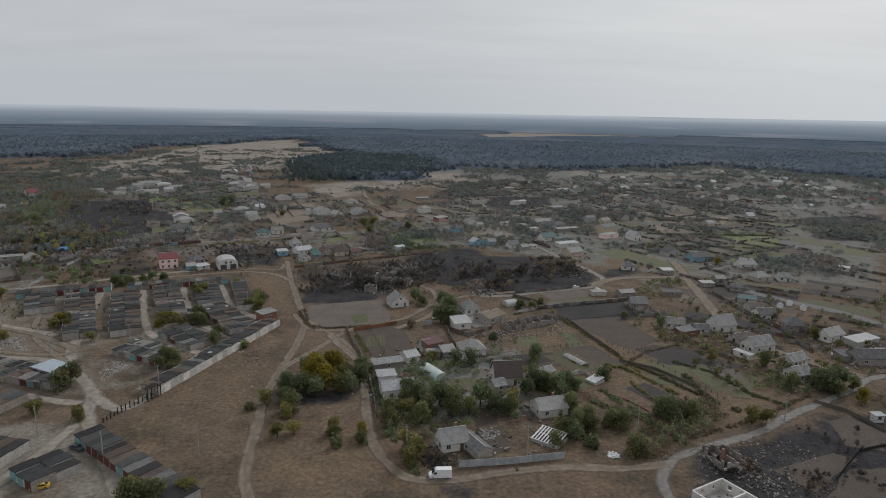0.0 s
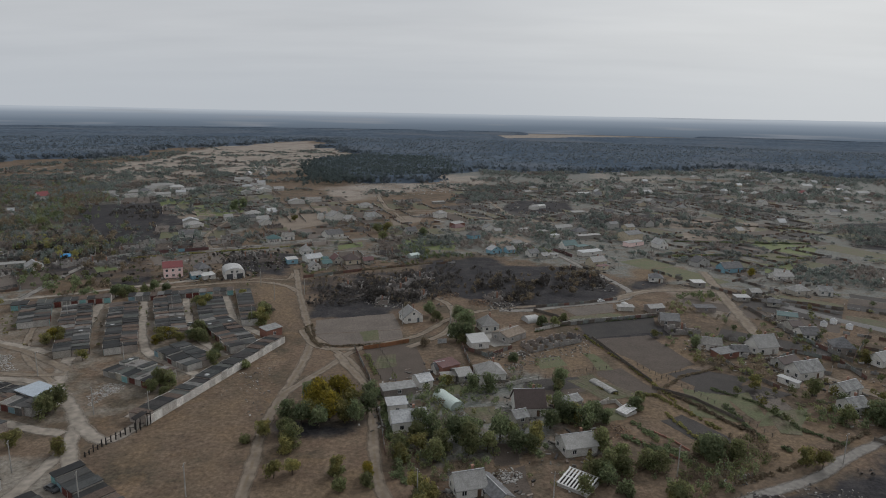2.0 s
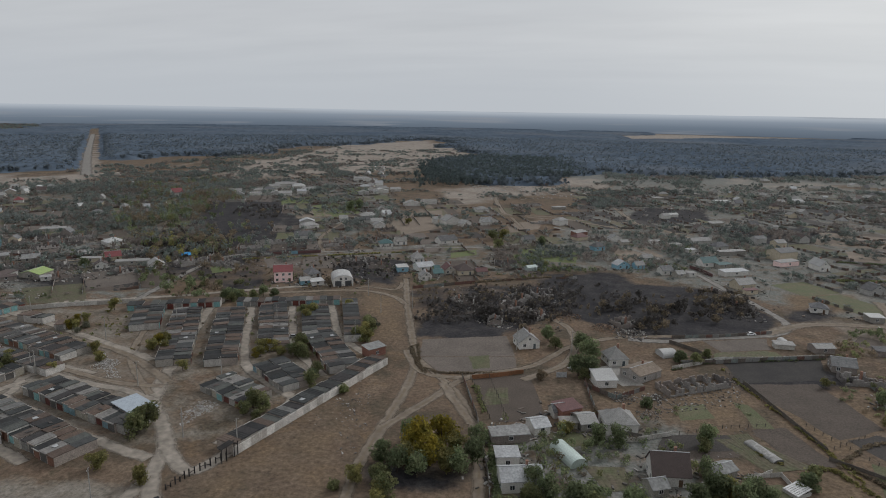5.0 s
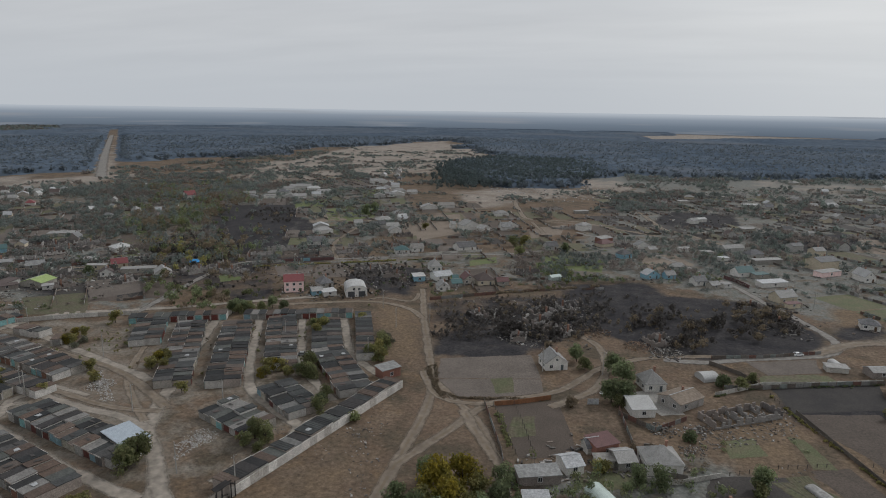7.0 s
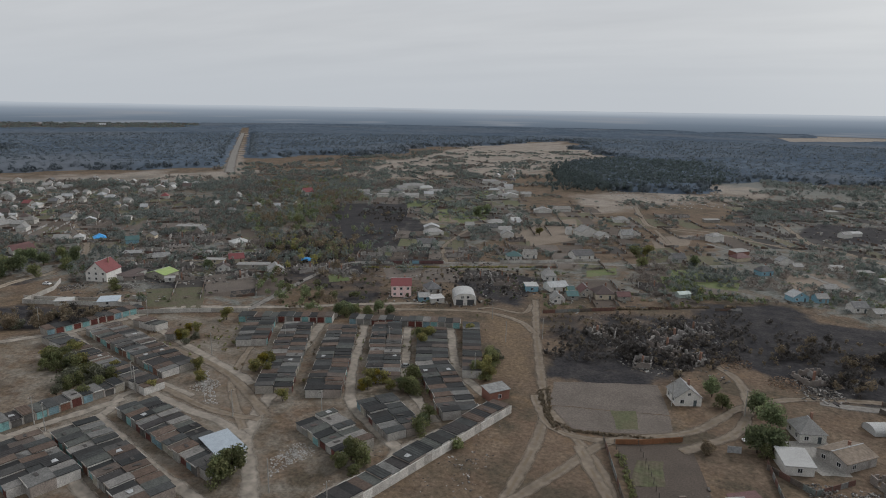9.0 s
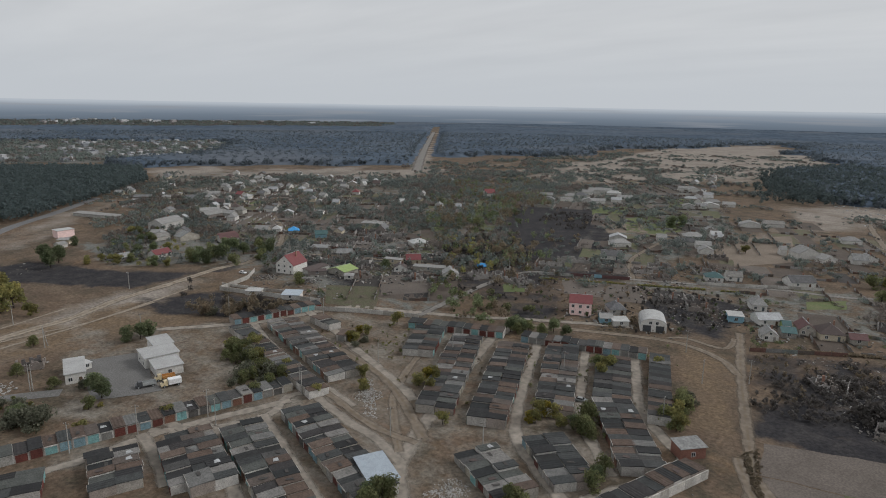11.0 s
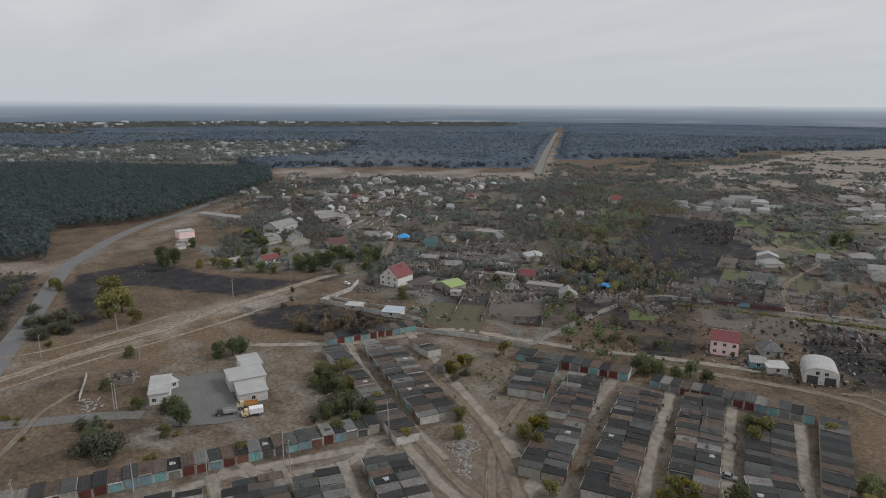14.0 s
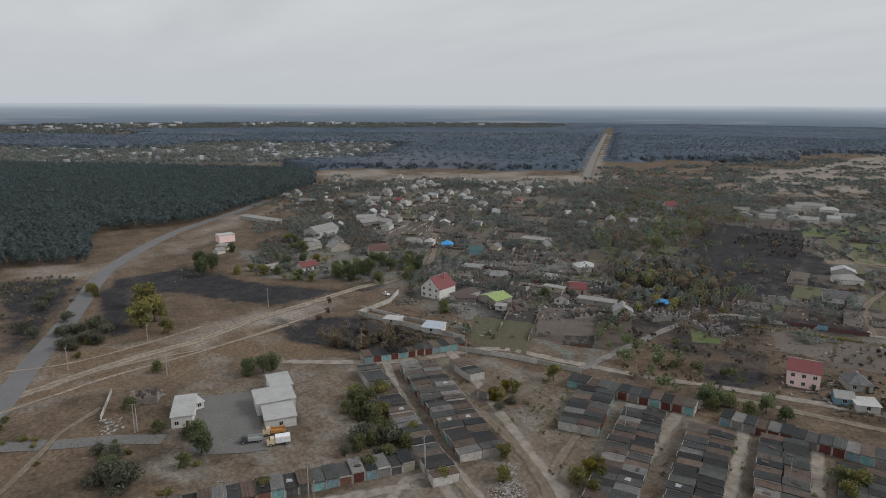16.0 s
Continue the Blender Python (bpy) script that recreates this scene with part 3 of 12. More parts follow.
ROOF_PATCHES = []
for pm, pq in ((M_ZINC, ((-.9, -.7), (.8, -.5), (.6, .6), (-.8, .9))), (M_RUBBLEI, ((-.7, -1.1), (.3, -.9), (.5, .7), (-.2, 1.1))),
               (M_RUBBLEI, ((-1.0, -.4), (.9, -.6), (1.0, .2), (-.6, .4))), (M_BROWNROOF, ((-.6, -.9), (.5, -1.1), (.8, .9), (-.5, .7)))):
    pv, pf = slab([[(a, b, 0.06) for a, b in pq]], 0.05)
    ROOF_PATCHES.append(mesh_of("patch", pv, pf, pm))
FAR_GARAGES = {"wall": [], "roof": [], "door": []}


def garage_row(x0, y0, x1, y1, depth, doors_side, double, group, h=2.55, unit=3.3, joined=False):
    """A row of lock-up garages from end to end; double: two rows back to back. doors_side: +1 doors to the left of the way, -1 to the right."""
    ROAD_RUNS.append((x0, y0, x1, y1, depth))
    a, b = Vector((x0, y0)), Vector((x1, y1))
    L = (b - a).length
    n = max(1, round(L / unit))
    u = L / n
    ang = math.degrees(math.atan2(b.y - a.y, b.x - a.x))
    dep = depth / 2 if double else depth
    wl_v, wl_f = [], []
    add_box(wl_v, wl_f, -u / 2 + 0.01, u / 2 - 0.01, -dep / 2, dep / 2, 0, h)
    walls = mesh_of("wall", wl_v, wl_f, M_GWALL)
    roofs = []
    for k in range(3):
        n_s = (1, 7, 3)[k]
        strips = []
        for i in range(n_s):
            xa, xb = -u / 2 + (u - 0.03) * i / n_s, -u / 2 + (u - 0.03) * (i + 1) / n_s
            za, zb = (0.0, 0.0) if k != 1 else ((0.0, 0.09) if i % 2 else (0.09, 0.0))
            if k == 2:
                za = zb = 0.0
            top = h + 0.32 - 0.08 * k
            strips.append([(xa, -dep / 2 - 0.28, h + 0.10 + za), (xb, -dep / 2 - 0.28, h + 0.10 + zb), (xb, 0, (h + 0.10 + top) / 2 + zb + (0.07 if k == 2 else 0)), (xa, 0, (h + 0.10 + top) / 2 + za + (0.07 if k == 2 else 0))])
            strips.append([strips[-1][3], strips[-1][2], (xb, dep / 2 + 0.02, top + zb), (xa, dep / 2 + 0.02, top + za)])
        v, f = slab(strips, 0.16)
        roofs.append(mesh_of("roof", v, f, M_GROOF))
    gx_ = (-1.36, -1.35, -1.26, -1.24, -0.04, -0.02, 0.02, 0.04, 1.24, 1.26, 1.35, 1.36)
    gz_ = (0.0, 2.14, 2.16, 2.25, 2.26)
    v, f = [], []
    for xi, xx in enumerate(gx_):
        for zi, zz in enumerate(gz_):
            y_ = 0.04 if xi in (0, 11) or zi == 4 else (-0.10 if xi in (1, 2, 5, 6, 9, 10) or zi in (2, 3) else -0.05)
            v.append((xx, y_, zz))
    for xi in range(11):
        for zi in range(4):
            q_ = xi * 5 + zi
            f.append((q_, q_ + 5, q_ + 6, q_ + 1))
    door = mesh_of("door", v, f, M_GDOOR)
    v, f = [], []
    add_box(v, f, -u / 2 + 0.02, u / 2 - 0.04, -dep / 2 - 0.36, -dep / 2 - 0.285, h - 0.10, h + 0.26)
    fascia = mesh_of("fascia", v, f, M_GWALL)
    rng = random.Random(int(abs(x0 * 7 + y0 * 13)))
    sides = (1, -1) if double else (doors_side,)
    for s in sides:
        for i in range(n):
            p = a.lerp(b, (i + 0.5) / n)
            nrm = Vector((-(b - a).y, (b - a).x)).normalized() * s
            c = p + nrm * (dep / 2 + 0.02 if double else 0)
            turn = ang + (180 if s > 0 else 0)
            off = rng.uniform(-0.35, 0.35)
            if joined:
                m = pose(c.x, c.y, 0, 0, 0, turn) @ Matrix.Diagonal((1, 1, rng.uniform(0.90, 1.14), 1))
                for key, me, mm in (("wall", walls, m), ("roof", roofs[rng.choice((0, 0, 0, 1, 2))], m), ("door", door, m @ pose(0, -dep / 2, 0))):
                    FAR_GARAGES[key].append(([tuple(mm @ v.co) for v in me.vertices], [tuple(p.vertices) for p in me.polygons]))
                continue
            e = empty("garage", c.x + nrm.x * off * (0 if not double else 1), c.y + nrm.y * off * (0 if not double else 1), turn)
            e.scale = (1, 1, rng.uniform(0.86, 1.18))
            tagged(e, "brick lock-up garage with a patched felt roof in a terraced row", "garage", group)
            put_mesh("wall", walls, e)
            r = put_mesh("roof", roofs[rng.choice((0, 0, 1, 1, 2))], e, pose(0, 0, 0.03, rng.uniform(-0.7, 0.7), rng.uniform(-1.3, 1.3), 0))
            if rng.random() < 0.28:
                put_mesh("patch", rng.choice(ROOF_PATCHES), r, pose(rng.uniform(-.3, .3), rng.uniform(-1.2, 1.2), h + 0.30, 0, 0, rng.uniform(-12, 12)), "patch of loose sheet on the roof")
            put_mesh("door", door, e, pose(0, -dep / 2, 0))
            if rng.random() < 0.5:
                put_mesh("fascia", fascia, e)


# ---- trees ----
def crown_mesh(name, seed, height, radius, clumps, leaf, material, flat=0.8, base=0.3):
    rng = np.random.default_rng(seed)
    lobes = []
    for i in range(12):
        a, r = rng.uniform(0, 6.283), radius * rng.uniform(0.15, 0.66)
        lobes.append((r * math.cos(a), r * math.sin(a), height * rng.uniform(base + 0.12, 0.86), radius * rng.uniform(0.32, 0.58)))
    lobes.append((0, 0, height * 0.8, radius * 0.5))
    vs, fs = [], []
    for i in range(clumps):
        lx, ly, lz, lr = lobes[rng.integers(len(lobes))]
        d = rng.normal(size=3)
        d /= np.linalg.norm(d)
        rr = lr * rng.uniform(0.55, 1.08)
        c = np.array((lx, ly, lz)) + d * rr * np.array((1, 1, flat))
        if c[2] < height * base * 0.55:
            continue
        n = d + rng.normal(size=3) * 0.55
        n /= np.linalg.norm(n)
        t = np.cross(n, rng.normal(size=3))
        t /= np.linalg.norm(t)
        b = np.cross(n, t)
        s = leaf * rng.uniform(0.6, 1.3)
        k = len(vs)
        tip = n * s * 0.35
        vs += [tuple(c + t * s), tuple(c + b * s * 0.8 + tip), tuple(c - t * s * rng.uniform(0.7, 1.1)), tuple(c - b * s * 0.9 + tip)]
        fs += [(k, k + 1, k + 2), (k, k + 2, k + 3)]
    return mesh_of(name, vs, fs, material)


def trunk_mesh(name, seed, height, radius):
    rng = random.Random(seed)
    vs, fs = [], []
    r = 0.035 * height
    top = (rng.uniform(-.3, .3), rng.uniform(-.3, .3), height * 0.34)
    add_tube(vs, fs, (0, 0, -0.1), top, r, r * 0.7)
    for i in range(6):
        a = i * 1.05 + rng.uniform(-.3, .3)
        q = (radius * 0.6 * math.cos(a), radius * 0.6 * math.sin(a), height * rng.uniform(0.6, 0.82))
        add_tube(vs, fs, top, q, r * 0.5, r * 0.12, 5)
        q2 = (q[0] * 1.2 + rng.uniform(-.5, .5), q[1] * 1.2 + rng.uniform(-.5, .5), q[2] + height * 0.08)
        add_tube(vs, fs, q, q2, r * 0.14, r * 0.05, 4)
    add_tube(vs, fs, top, (top[0] * 1.5, top[1], height * 0.88), r * 0.6, r * 0.1, 5)
    return mesh_of(name, vs, fs, M_BARK)


TREES = {}


def tree_kind(key, height, radius, clumps, leaf, material, base, name="tree", label="", n=3, flat=0.8):
    TREES[key] = [(trunk_mesh("trunk", hash_of(key) + i, height, radius),
                   crown_mesh("crown", hash_of(key) + 10 * i, height, radius, clumps, leaf, material, flat, base)) for i in range(n)], name, label


def hash_of(s):
    return sum(ord(c) * (i + 3) for i, c in enumerate(s))


tree_kind("green", 7.0, 3.6, 1334, 0.31, M_LEAF, 0.04, "tree", "broad green fruit tree in leaf beside the gardens")
tree_kind("dark", 7.6, 3.9, 1399, 0.33, M_LEAFDK, 0.02, "tree", "dense dark green broadleaf tree")
tree_kind("yellow", 7.6, 4.2, 1464, 0.31, M_YELLOW, 0.04, "tree", "autumn tree turned yellow, standing in dry grass")
tree_kind("olive", 6.4, 3.6, 1236, 0.31, M_OLIVE, 0.03, "tree", "olive green tree turning autumn yellow")
tree_kind("rust", 6.6, 4.0, 1138, 0.33, M_RUST, 0.03, "tree", "fire-scorched tree with dull brown leaves")
tree_kind("burnt", 5.6, 3.4, 553, 0.27, M_BURNT, 0.08, "tree", "burnt black tree with bare twigs on charred ground")
tree_kind("silver", 4.2, 3.4, 748, 0.29, M_SILVER, 0.02, "shrub", "silvery green oleaster shrub in dry grass", flat=0.6)
tree_kind("bush", 3.0, 2.3, 487, 0.29, M_LEAF, 0.0, "bush", "low green bush on rough ground", flat=0.7)
tree_kind("bushdk", 3.2, 2.6, 520, 0.31, M_LEAFDK, 0.0, "bush", "dark green thicket bush", flat=0.7)
tree_kind("bushol", 2.6, 2.2, 455, 0.27, M_OLIVE, 0.0, "bush", "yellowing bush in dry grass", flat=0.7)
tree_kind("pine", 13.0, 2.8, 683, 0.42, M_PINE, 0.30, "pine", "tall dark pine at the forest edge", flat=1.3)
TREE_RNG = random.Random(11)


def tree(key, x, y, s=1.0, group="", sz=None):
    variants, name, label = TREES[key]
    tr, cr = TREE_RNG.choice(variants)
    e = empty(name, x, y, TREE_RNG.uniform(0, 360))
    e.scale = (s, s, sz or s * TREE_RNG.uniform(0.88, 1.15))
    tagged(e, label, name, group)
    put_mesh("trunk", tr, e)
    put_mesh("crown", cr, e)
    return e


def inside(px, py, poly):
    """Which of the points lie in the polygon, and their distance from its border."""
    res = np.zeros(px.shape, bool)
    dist = np.full(px.shape, 1e9)
    n = len(poly)
    for i in range(n):
        (x0, y0), (x1, y1) = poly[i], poly[(i + 1) % n]
        c = ((y0 > py) != (y1 > py)) & (px < (x1 - x0) * (py - y0) / ((y1 - y0) or 1e-9) + x0)
        res ^= c
        dx, dy = x1 - x0, y1 - y0
        t = np.clip(((px - x0) * dx + (py - y0) * dy) / (dx * dx + dy * dy + 1e-9), 0, 1)
        dist = np.minimum(dist, np.hypot(px - x0 - t * dx, py - y0 - t * dy))
    return res, dist


def scatter(poly, count, seed, gap=0.0):
    """Seeded points spread over a polygon, no two nearer than gap."""
    rng = np.random.default_rng(seed)
    xs, ys = [p[0] for p in poly], [p[1] for p in poly]
    out = []
    for _ in range(60):
        px, py = rng.uniform(min(xs), max(xs), count), rng.uniform(min(ys), max(ys), count)
        ok, _d = inside(px, py, poly)
        for a, b in zip(px[ok], py[ok]):
            if gap and any((a - c) ** 2 + (b - d) ** 2 < gap * gap for c, d in out):
                continue
            out.append((float(a), float(b)))
            if len(out) >= count:
                return out
    return out


def thicket(poly, kinds, count, seed, s0=0.6, s1=1.2, group="", gap=0.0):
    rng = random.Random(seed)
    for a, b in scatter(poly, count, seed, gap):
        tree(rng.choice(kinds), a, b, rng.uniform(s0, s1), group)


# ---- other things ----
def utility_pole(x, y, h=9.0, rot=0.0, stay=False, label="grey concrete utility pole with a crossarm"):
    e = tagged(empty("utility_pole", x, y, rot), label, "utility pole", "poles along the lanes")
    vs, fs = [], []
    add_tube(vs, fs, (0, 0, -0.1), (0, 0, h), 0.17, 0.11, 8)
    part("post", vs, fs, M_POLE, e)
    if stay:
        vs, fs = [], []
        add_tube(vs, fs, (2.2, 0, -0.1), (0.05, 0, h - 1.2), 0.14, 0.10, 8)
        part("brace", vs, fs, M_POLE, e)
    vs, fs = [], []
    add_box(vs, fs, -0.9, 0.9, -0.05, 0.05, h - 0.55, h - 0.43)
    arm = part("crossarm", vs, fs, M_WOOD, e)
    for k in (-0.8, 0.0, 0.8):
        vs, fs = [], []
        add_tube(vs, fs, (k, 0, h - 0.43), (k, 0, h - 0.25), 0.05, 0.07, 6)
        part("insulator", vs, fs, M_WHITEPVC, arm)
    return e


def fence(pts, h, material, label, panel=3.0, name="fence", thick=0.10, wire=False):
    """A fence of separate panels between posts."""
    panel = 6.0 if math.hypot(pts[0][0] + 40, pts[0][1] - 90) > 260 else panel
    e = tagged(empty(name, pts[0][0], pts[0][1]), label, "fence")
    ox, oy = pts[0]
    vs, fs = [], []
    add_box(vs, fs, -0.08, 0.08, -0.08, 0.08, -0.1, h + 0.12)
    post = mesh_of("post", vs, fs, material)
    cache = {}
    for (x0, y0), (x1, y1) in zip(pts, pts[1:]):
        L = math.hypot(x1 - x0, y1 - y0)
        n = max(1, round(L / panel))
        ang = math.degrees(math.atan2(y1 - y0, x1 - x0))
        key = round(L / n, 2)
        if key not in cache:
            vs, fs = [], []
            k = key / 2 - 0.06
            if wire:
                add_box(vs, fs, -k, k, -0.02, 0.02, h * 0.80, h * 0.84)
            else:
                add_box(vs, fs, -k, k, -thick / 2, thick / 2, 0, h)
            cache[key] = mesh_of("panel", vs, fs, material)
        for i in range(n):
            t = (i + 0.5) / n
            put_mesh("panel", cache[key], e, pose(x0 + (x1 - x0) * t - ox, y0 + (y1 - y0) * t - oy, 0, 0, 0, ang))
            put_mesh("post", post, e, pose(x0 + (x1 - x0) * i / n - ox, y0 + (y1 - y0) * i / n - oy, 0, 0, 0, ang))
    return e


def ruin(x, y, rot, w, d, h=2.6, seed=0, label="burnt-out house with broken walls and fallen rafters", roofless=False):
    """A burnt house: broken walls with openings, charred rafters and a heap of rubble inside."""
    HOUSE_SPOTS.append((x, y, max(w, d) / 2))
    rng = random.Random(seed + int(x * 3 + y))
    e = tagged(empty("ruined_house", x, y, rot), label, "ruined house")
    for ax, ay, bx, by in ((-w / 2, -d / 2, w / 2, -d / 2), (w / 2, -d / 2, w / 2, d / 2), (w / 2, d / 2, -w / 2, d / 2), (-w / 2, d / 2, -w / 2, -d / 2)):
        L = math.hypot(bx - ax, by - ay)
        n = max(2, int(L / 1.1))
        top = []
        for i in range(n):
            hh = h * rng.uniform(0.60, 1.05) if rng.random() < 0.72 else h * rng.uniform(0.15, 0.40)
            top += [(L * i / n + 0.01, hh), (L * (i + 1) / n - 0.01, hh * rng.uniform(0.9, 1.0))]
        prof = [(0, 0)] + top + [(L, 0)]
        rm = Matrix.Rotation(math.atan2(by - ay, bx - ax), 3, "Z")
        vs = []
        for yy in (-0.18, 0.18):
            for px, pz in prof:
                q = rm @ Vector((px, yy, pz))
                vs.append((q.x + ax, q.y + ay, q.z))
        m_ = len(prof)
        fs = [tuple(range(m_ - 1, -1, -1)), tuple(range(m_, 2 * m_))] + [(k, (k + 1) % m_, m_ + (k + 1) % m_, m_ + k) for k in range(m_)]
        part("wall", vs, fs, M_ASHWALL, e)
    for k in range(1, int(w / 5.5) + 1):
        px = -w / 2 + k * w / (int(w / 5.5) + 1) + rng.uniform(-.6, .6)
        prof, y0 = [(-d / 2 + 0.2, 0.0)], -d / 2 + 0.2
        while y0 < d / 2 - 0.4:
            y1, hh = min(y0 + rng.uniform(0.7, 1.6), d / 2 - 0.2), h * rng.uniform(0.25, 1.05)
            prof += [(y0 + 0.01, hh), (y1 - 0.01, hh * rng.uniform(0.88, 1.0))]
            y0 = y1
        prof.append((y0, 0.0))
        m_ = len(prof)
        vs = [(px + k_, py, pz) for k_ in (0.15, -0.15) for py, pz in prof]
        fs = [tuple(range(m_ - 1, -1, -1)), tuple(range(m_, 2 * m_))] + [(q_, (q_ + 1) % m_, m_ + (q_ + 1) % m_, m_ + q_) for q_ in range(m_)]
        part("partition", vs, fs, M_ASHWALL, e)
    vs, fs = [], []
    for i in range(110):
        s = 0.10 + 0.42 * rng.random() ** 2.2
        rm = Euler((rng.uniform(-.5, .5), rng.uniform(-.5, .5), rng.uniform(0, 3))).to_matrix()
        px, py = rng.gauss(0, w * 0.32), rng.gauss(0, d * 0.34)
        add_box(vs, fs, -s, s, -s * .6, s * .6, -s * .3, s * .3, rm, (px, py, rng.uniform(0.05, 0.55)))
    part("rubble", vs, fs, M_RUBBLEI, e)["kind"] = "stuff"
    for i in range(4):
        vs, fs = [], []
        a = rng.uniform(0, 6.28)
        px, py, l = rng.uniform(-w, w) * .4, rng.uniform(-d, d) * .4, rng.uniform(1.2, 2.6)
        add_tube(vs, fs, (px, py, 0.1), (px + l * math.cos(a), py + l * math.sin(a), rng.uniform(0.4, 2.2)), 0.09, 0.08, 5)
        part("rafter", vs, fs, M_CHAR, e)
    if rng.random() < 0.5:
        vs, fs = [], []
        cx, cy = rng.uniform(-w, w) * .2, rng.uniform(-d, d) * .2
        add_box(vs, fs, cx - .35, cx + .35, cy - .35, cy + .35, 0, h * 1.5)
        part("chimney", vs, fs, M_BRICK, e)
    return e


def debris(x, y, r, n, seed, material, label, name="debris_heap", size=0.45, height=0.5):
    rng = random.Random(seed)
    vs, fs = [], []
    for i in range(n):
        a, q = rng.uniform(0, 6.283), r * rng.random() ** 0.7
        s = size * rng.uniform(0.35, 1.2)
        rm = Euler((rng.uniform(-.6, .6), rng.uniform(-.6, .6), rng.uniform(0, 3))).to_matrix()
        add_box(vs, fs, -s, s, -s * .55, s * .55, -s * .25, s * .25, rm, (q * math.cos(a), q * math.sin(a), s * 0.2 + height * (1 - q / r) * rng.random()))
    ob = new(name, mesh_of(name, vs, fs, material))
    ob.matrix_basis = pose(x, y, 0)
    return tagged(ob, label, "debris", kind="stuff")


def wheels(e, xs, y, r):
    vs, fs = [], []
    add_tube(vs, fs, (0, -0.11, 0), (0, 0.11, 0), r, r, 14)
    tyre = mesh_of("tyre", vs, fs, M_TYRE)
    vs, fs = [], []
    add_tube(vs, fs, (0, -0.12, 0), (0, 0.12, 0), r * 0.55, r * 0.55, 10)
    rim = mesh_of("rim", vs, fs, M_CARGREY)
    for x in xs:
        for s in (-1, 1):
            w = put_mesh("wheel", tyre, e, pose(x, s * y, r))
            put_mesh("rim", rim, w)


def profile_body(prof, half, inset=0.12, at=0.55):
    """A side profile swept across the car's width, its upper part drawn in."""
    vs, fs = [], []
    n = len(prof)
    top = max(p[1] for p in prof)
    for s in (-1, 1):
        for x, z in prof:
            k = max(0.0, (z / top - at) / (1 - at))
            vs.append((x, s * (half - inset * k), z))
    fs.append(tuple(range(n)))
    fs.append(tuple(range(2 * n - 1, n - 1, -1)))
    for i in range(n):
        j = (i + 1) % n
        fs.append((i, n + i, n + j, j))
    return vs, fs


def car(x, y, rot, paint, label, category="car"):
    e = tagged(empty("car", x, y, rot), label, category)
    vs, fs = profile_body([(-2.1, 0.3), (2.1, 0.3), (2.15, 0.62), (1.95, 0.8), (1.0, 0.92), (0.95, 0.95), (0.35, 1.42), (-1.1, 1.44), (-1.75, 1.0), (-2.12, 0.92)], 0.84, 0.2)
    part("body", vs, fs, paint, e)
    for s in (-1, 1):
        vs, fs = [], []
        q = [(-1.45, 0.98), (0.72, 0.98), (0.30, 1.34), (-1.05, 1.36)]
        vs = [(a, s * (0.86 - 0.2 * (b / 1.44 - .55) / .45), b) for a, b in q]
        vs += [(a, s * (0.80 - 0.2 * (b / 1.44 - .55) / .45), b) for a, b in q]
        fs = [(0, 1, 2, 3), (7, 6, 5, 4), (0, 4, 5, 1), (1, 5, 6, 2), (2, 6, 7, 3), (3, 7, 4, 0)]
        part("side_window", vs, fs, M_GLASS, e)
    for q, nm in (([(0.93, 0.98), (0.40, 1.40)], "windscreen"), ([(-1.70, 1.03), (-1.16, 1.41)], "rear_window")):
        sg = 1 if nm == "windscreen" else -1
        vs = [(q[0][0] + .02 * sg, -.66, q[0][1]), (q[0][0] + .02 * sg, .66, q[0][1]), (q[1][0] + .02 * sg, .6, q[1][1]), (q[1][0] + .02 * sg, -.6, q[1][1])]
        vs += [(a - 0.04 * sg, b, c - 0.03) for a, b, c in vs]
        part(nm, vs, [(0, 1, 2, 3), (7, 6, 5, 4), (0, 4, 5, 1), (1, 5, 6, 2), (2, 6, 7, 3), (3, 7, 4, 0)], M_GLASS, e)
    wheels(e, (-1.3, 1.3), 0.76, 0.31)
    return e


def van(x, y, rot):
    e = tagged(empty("van", x, y, rot), "white high-roofed delivery van parked by the lane", "van")
    vs, fs = profile_body([(-2.95, 0.4), (2.9, 0.4), (2.95, 0.9), (2.75, 1.15), (2.1, 1.45), (1.35, 2.35), (1.0, 2.6), (-2.9, 2.62), (-2.98, 1.5)], 0.98, 0.14)
    part("body", vs, fs, M_CARWHITE, e)
    vs = [(2.12, -.82, 1.5), (2.12, .82, 1.5), (1.46, .76, 2.28), (1.46, -.76, 2.28)]
    vs += [(a - 0.06, b, c - 0.03) for a, b, c in vs]
    part("windscreen", vs, [(0, 1, 2, 3), (7, 6, 5, 4), (0, 4, 5, 1), (1, 5, 6, 2), (2, 6, 7, 3), (3, 7, 4, 0)], M_GLASS, e)
    for s in (-1, 1):
        vs, fs = [], []
        add_box(vs, fs, 0.85, 1.7, min(s * 0.90, s * 0.985), max(s * 0.90, s * 0.985), 1.45, 2.02)
        part("side_window", vs, fs, M_GLASS, e)
        vs, fs = [], []
        add_box(vs, fs, 2.86, 2.96, min(s * .55, s * .85), max(s * .55, s * .85), 0.85, 1.08)
        part("headlight", vs, fs, M_CARGREY, e)
    wheels(e, (-1.9, 1.95), 0.86, 0.36)
    return e


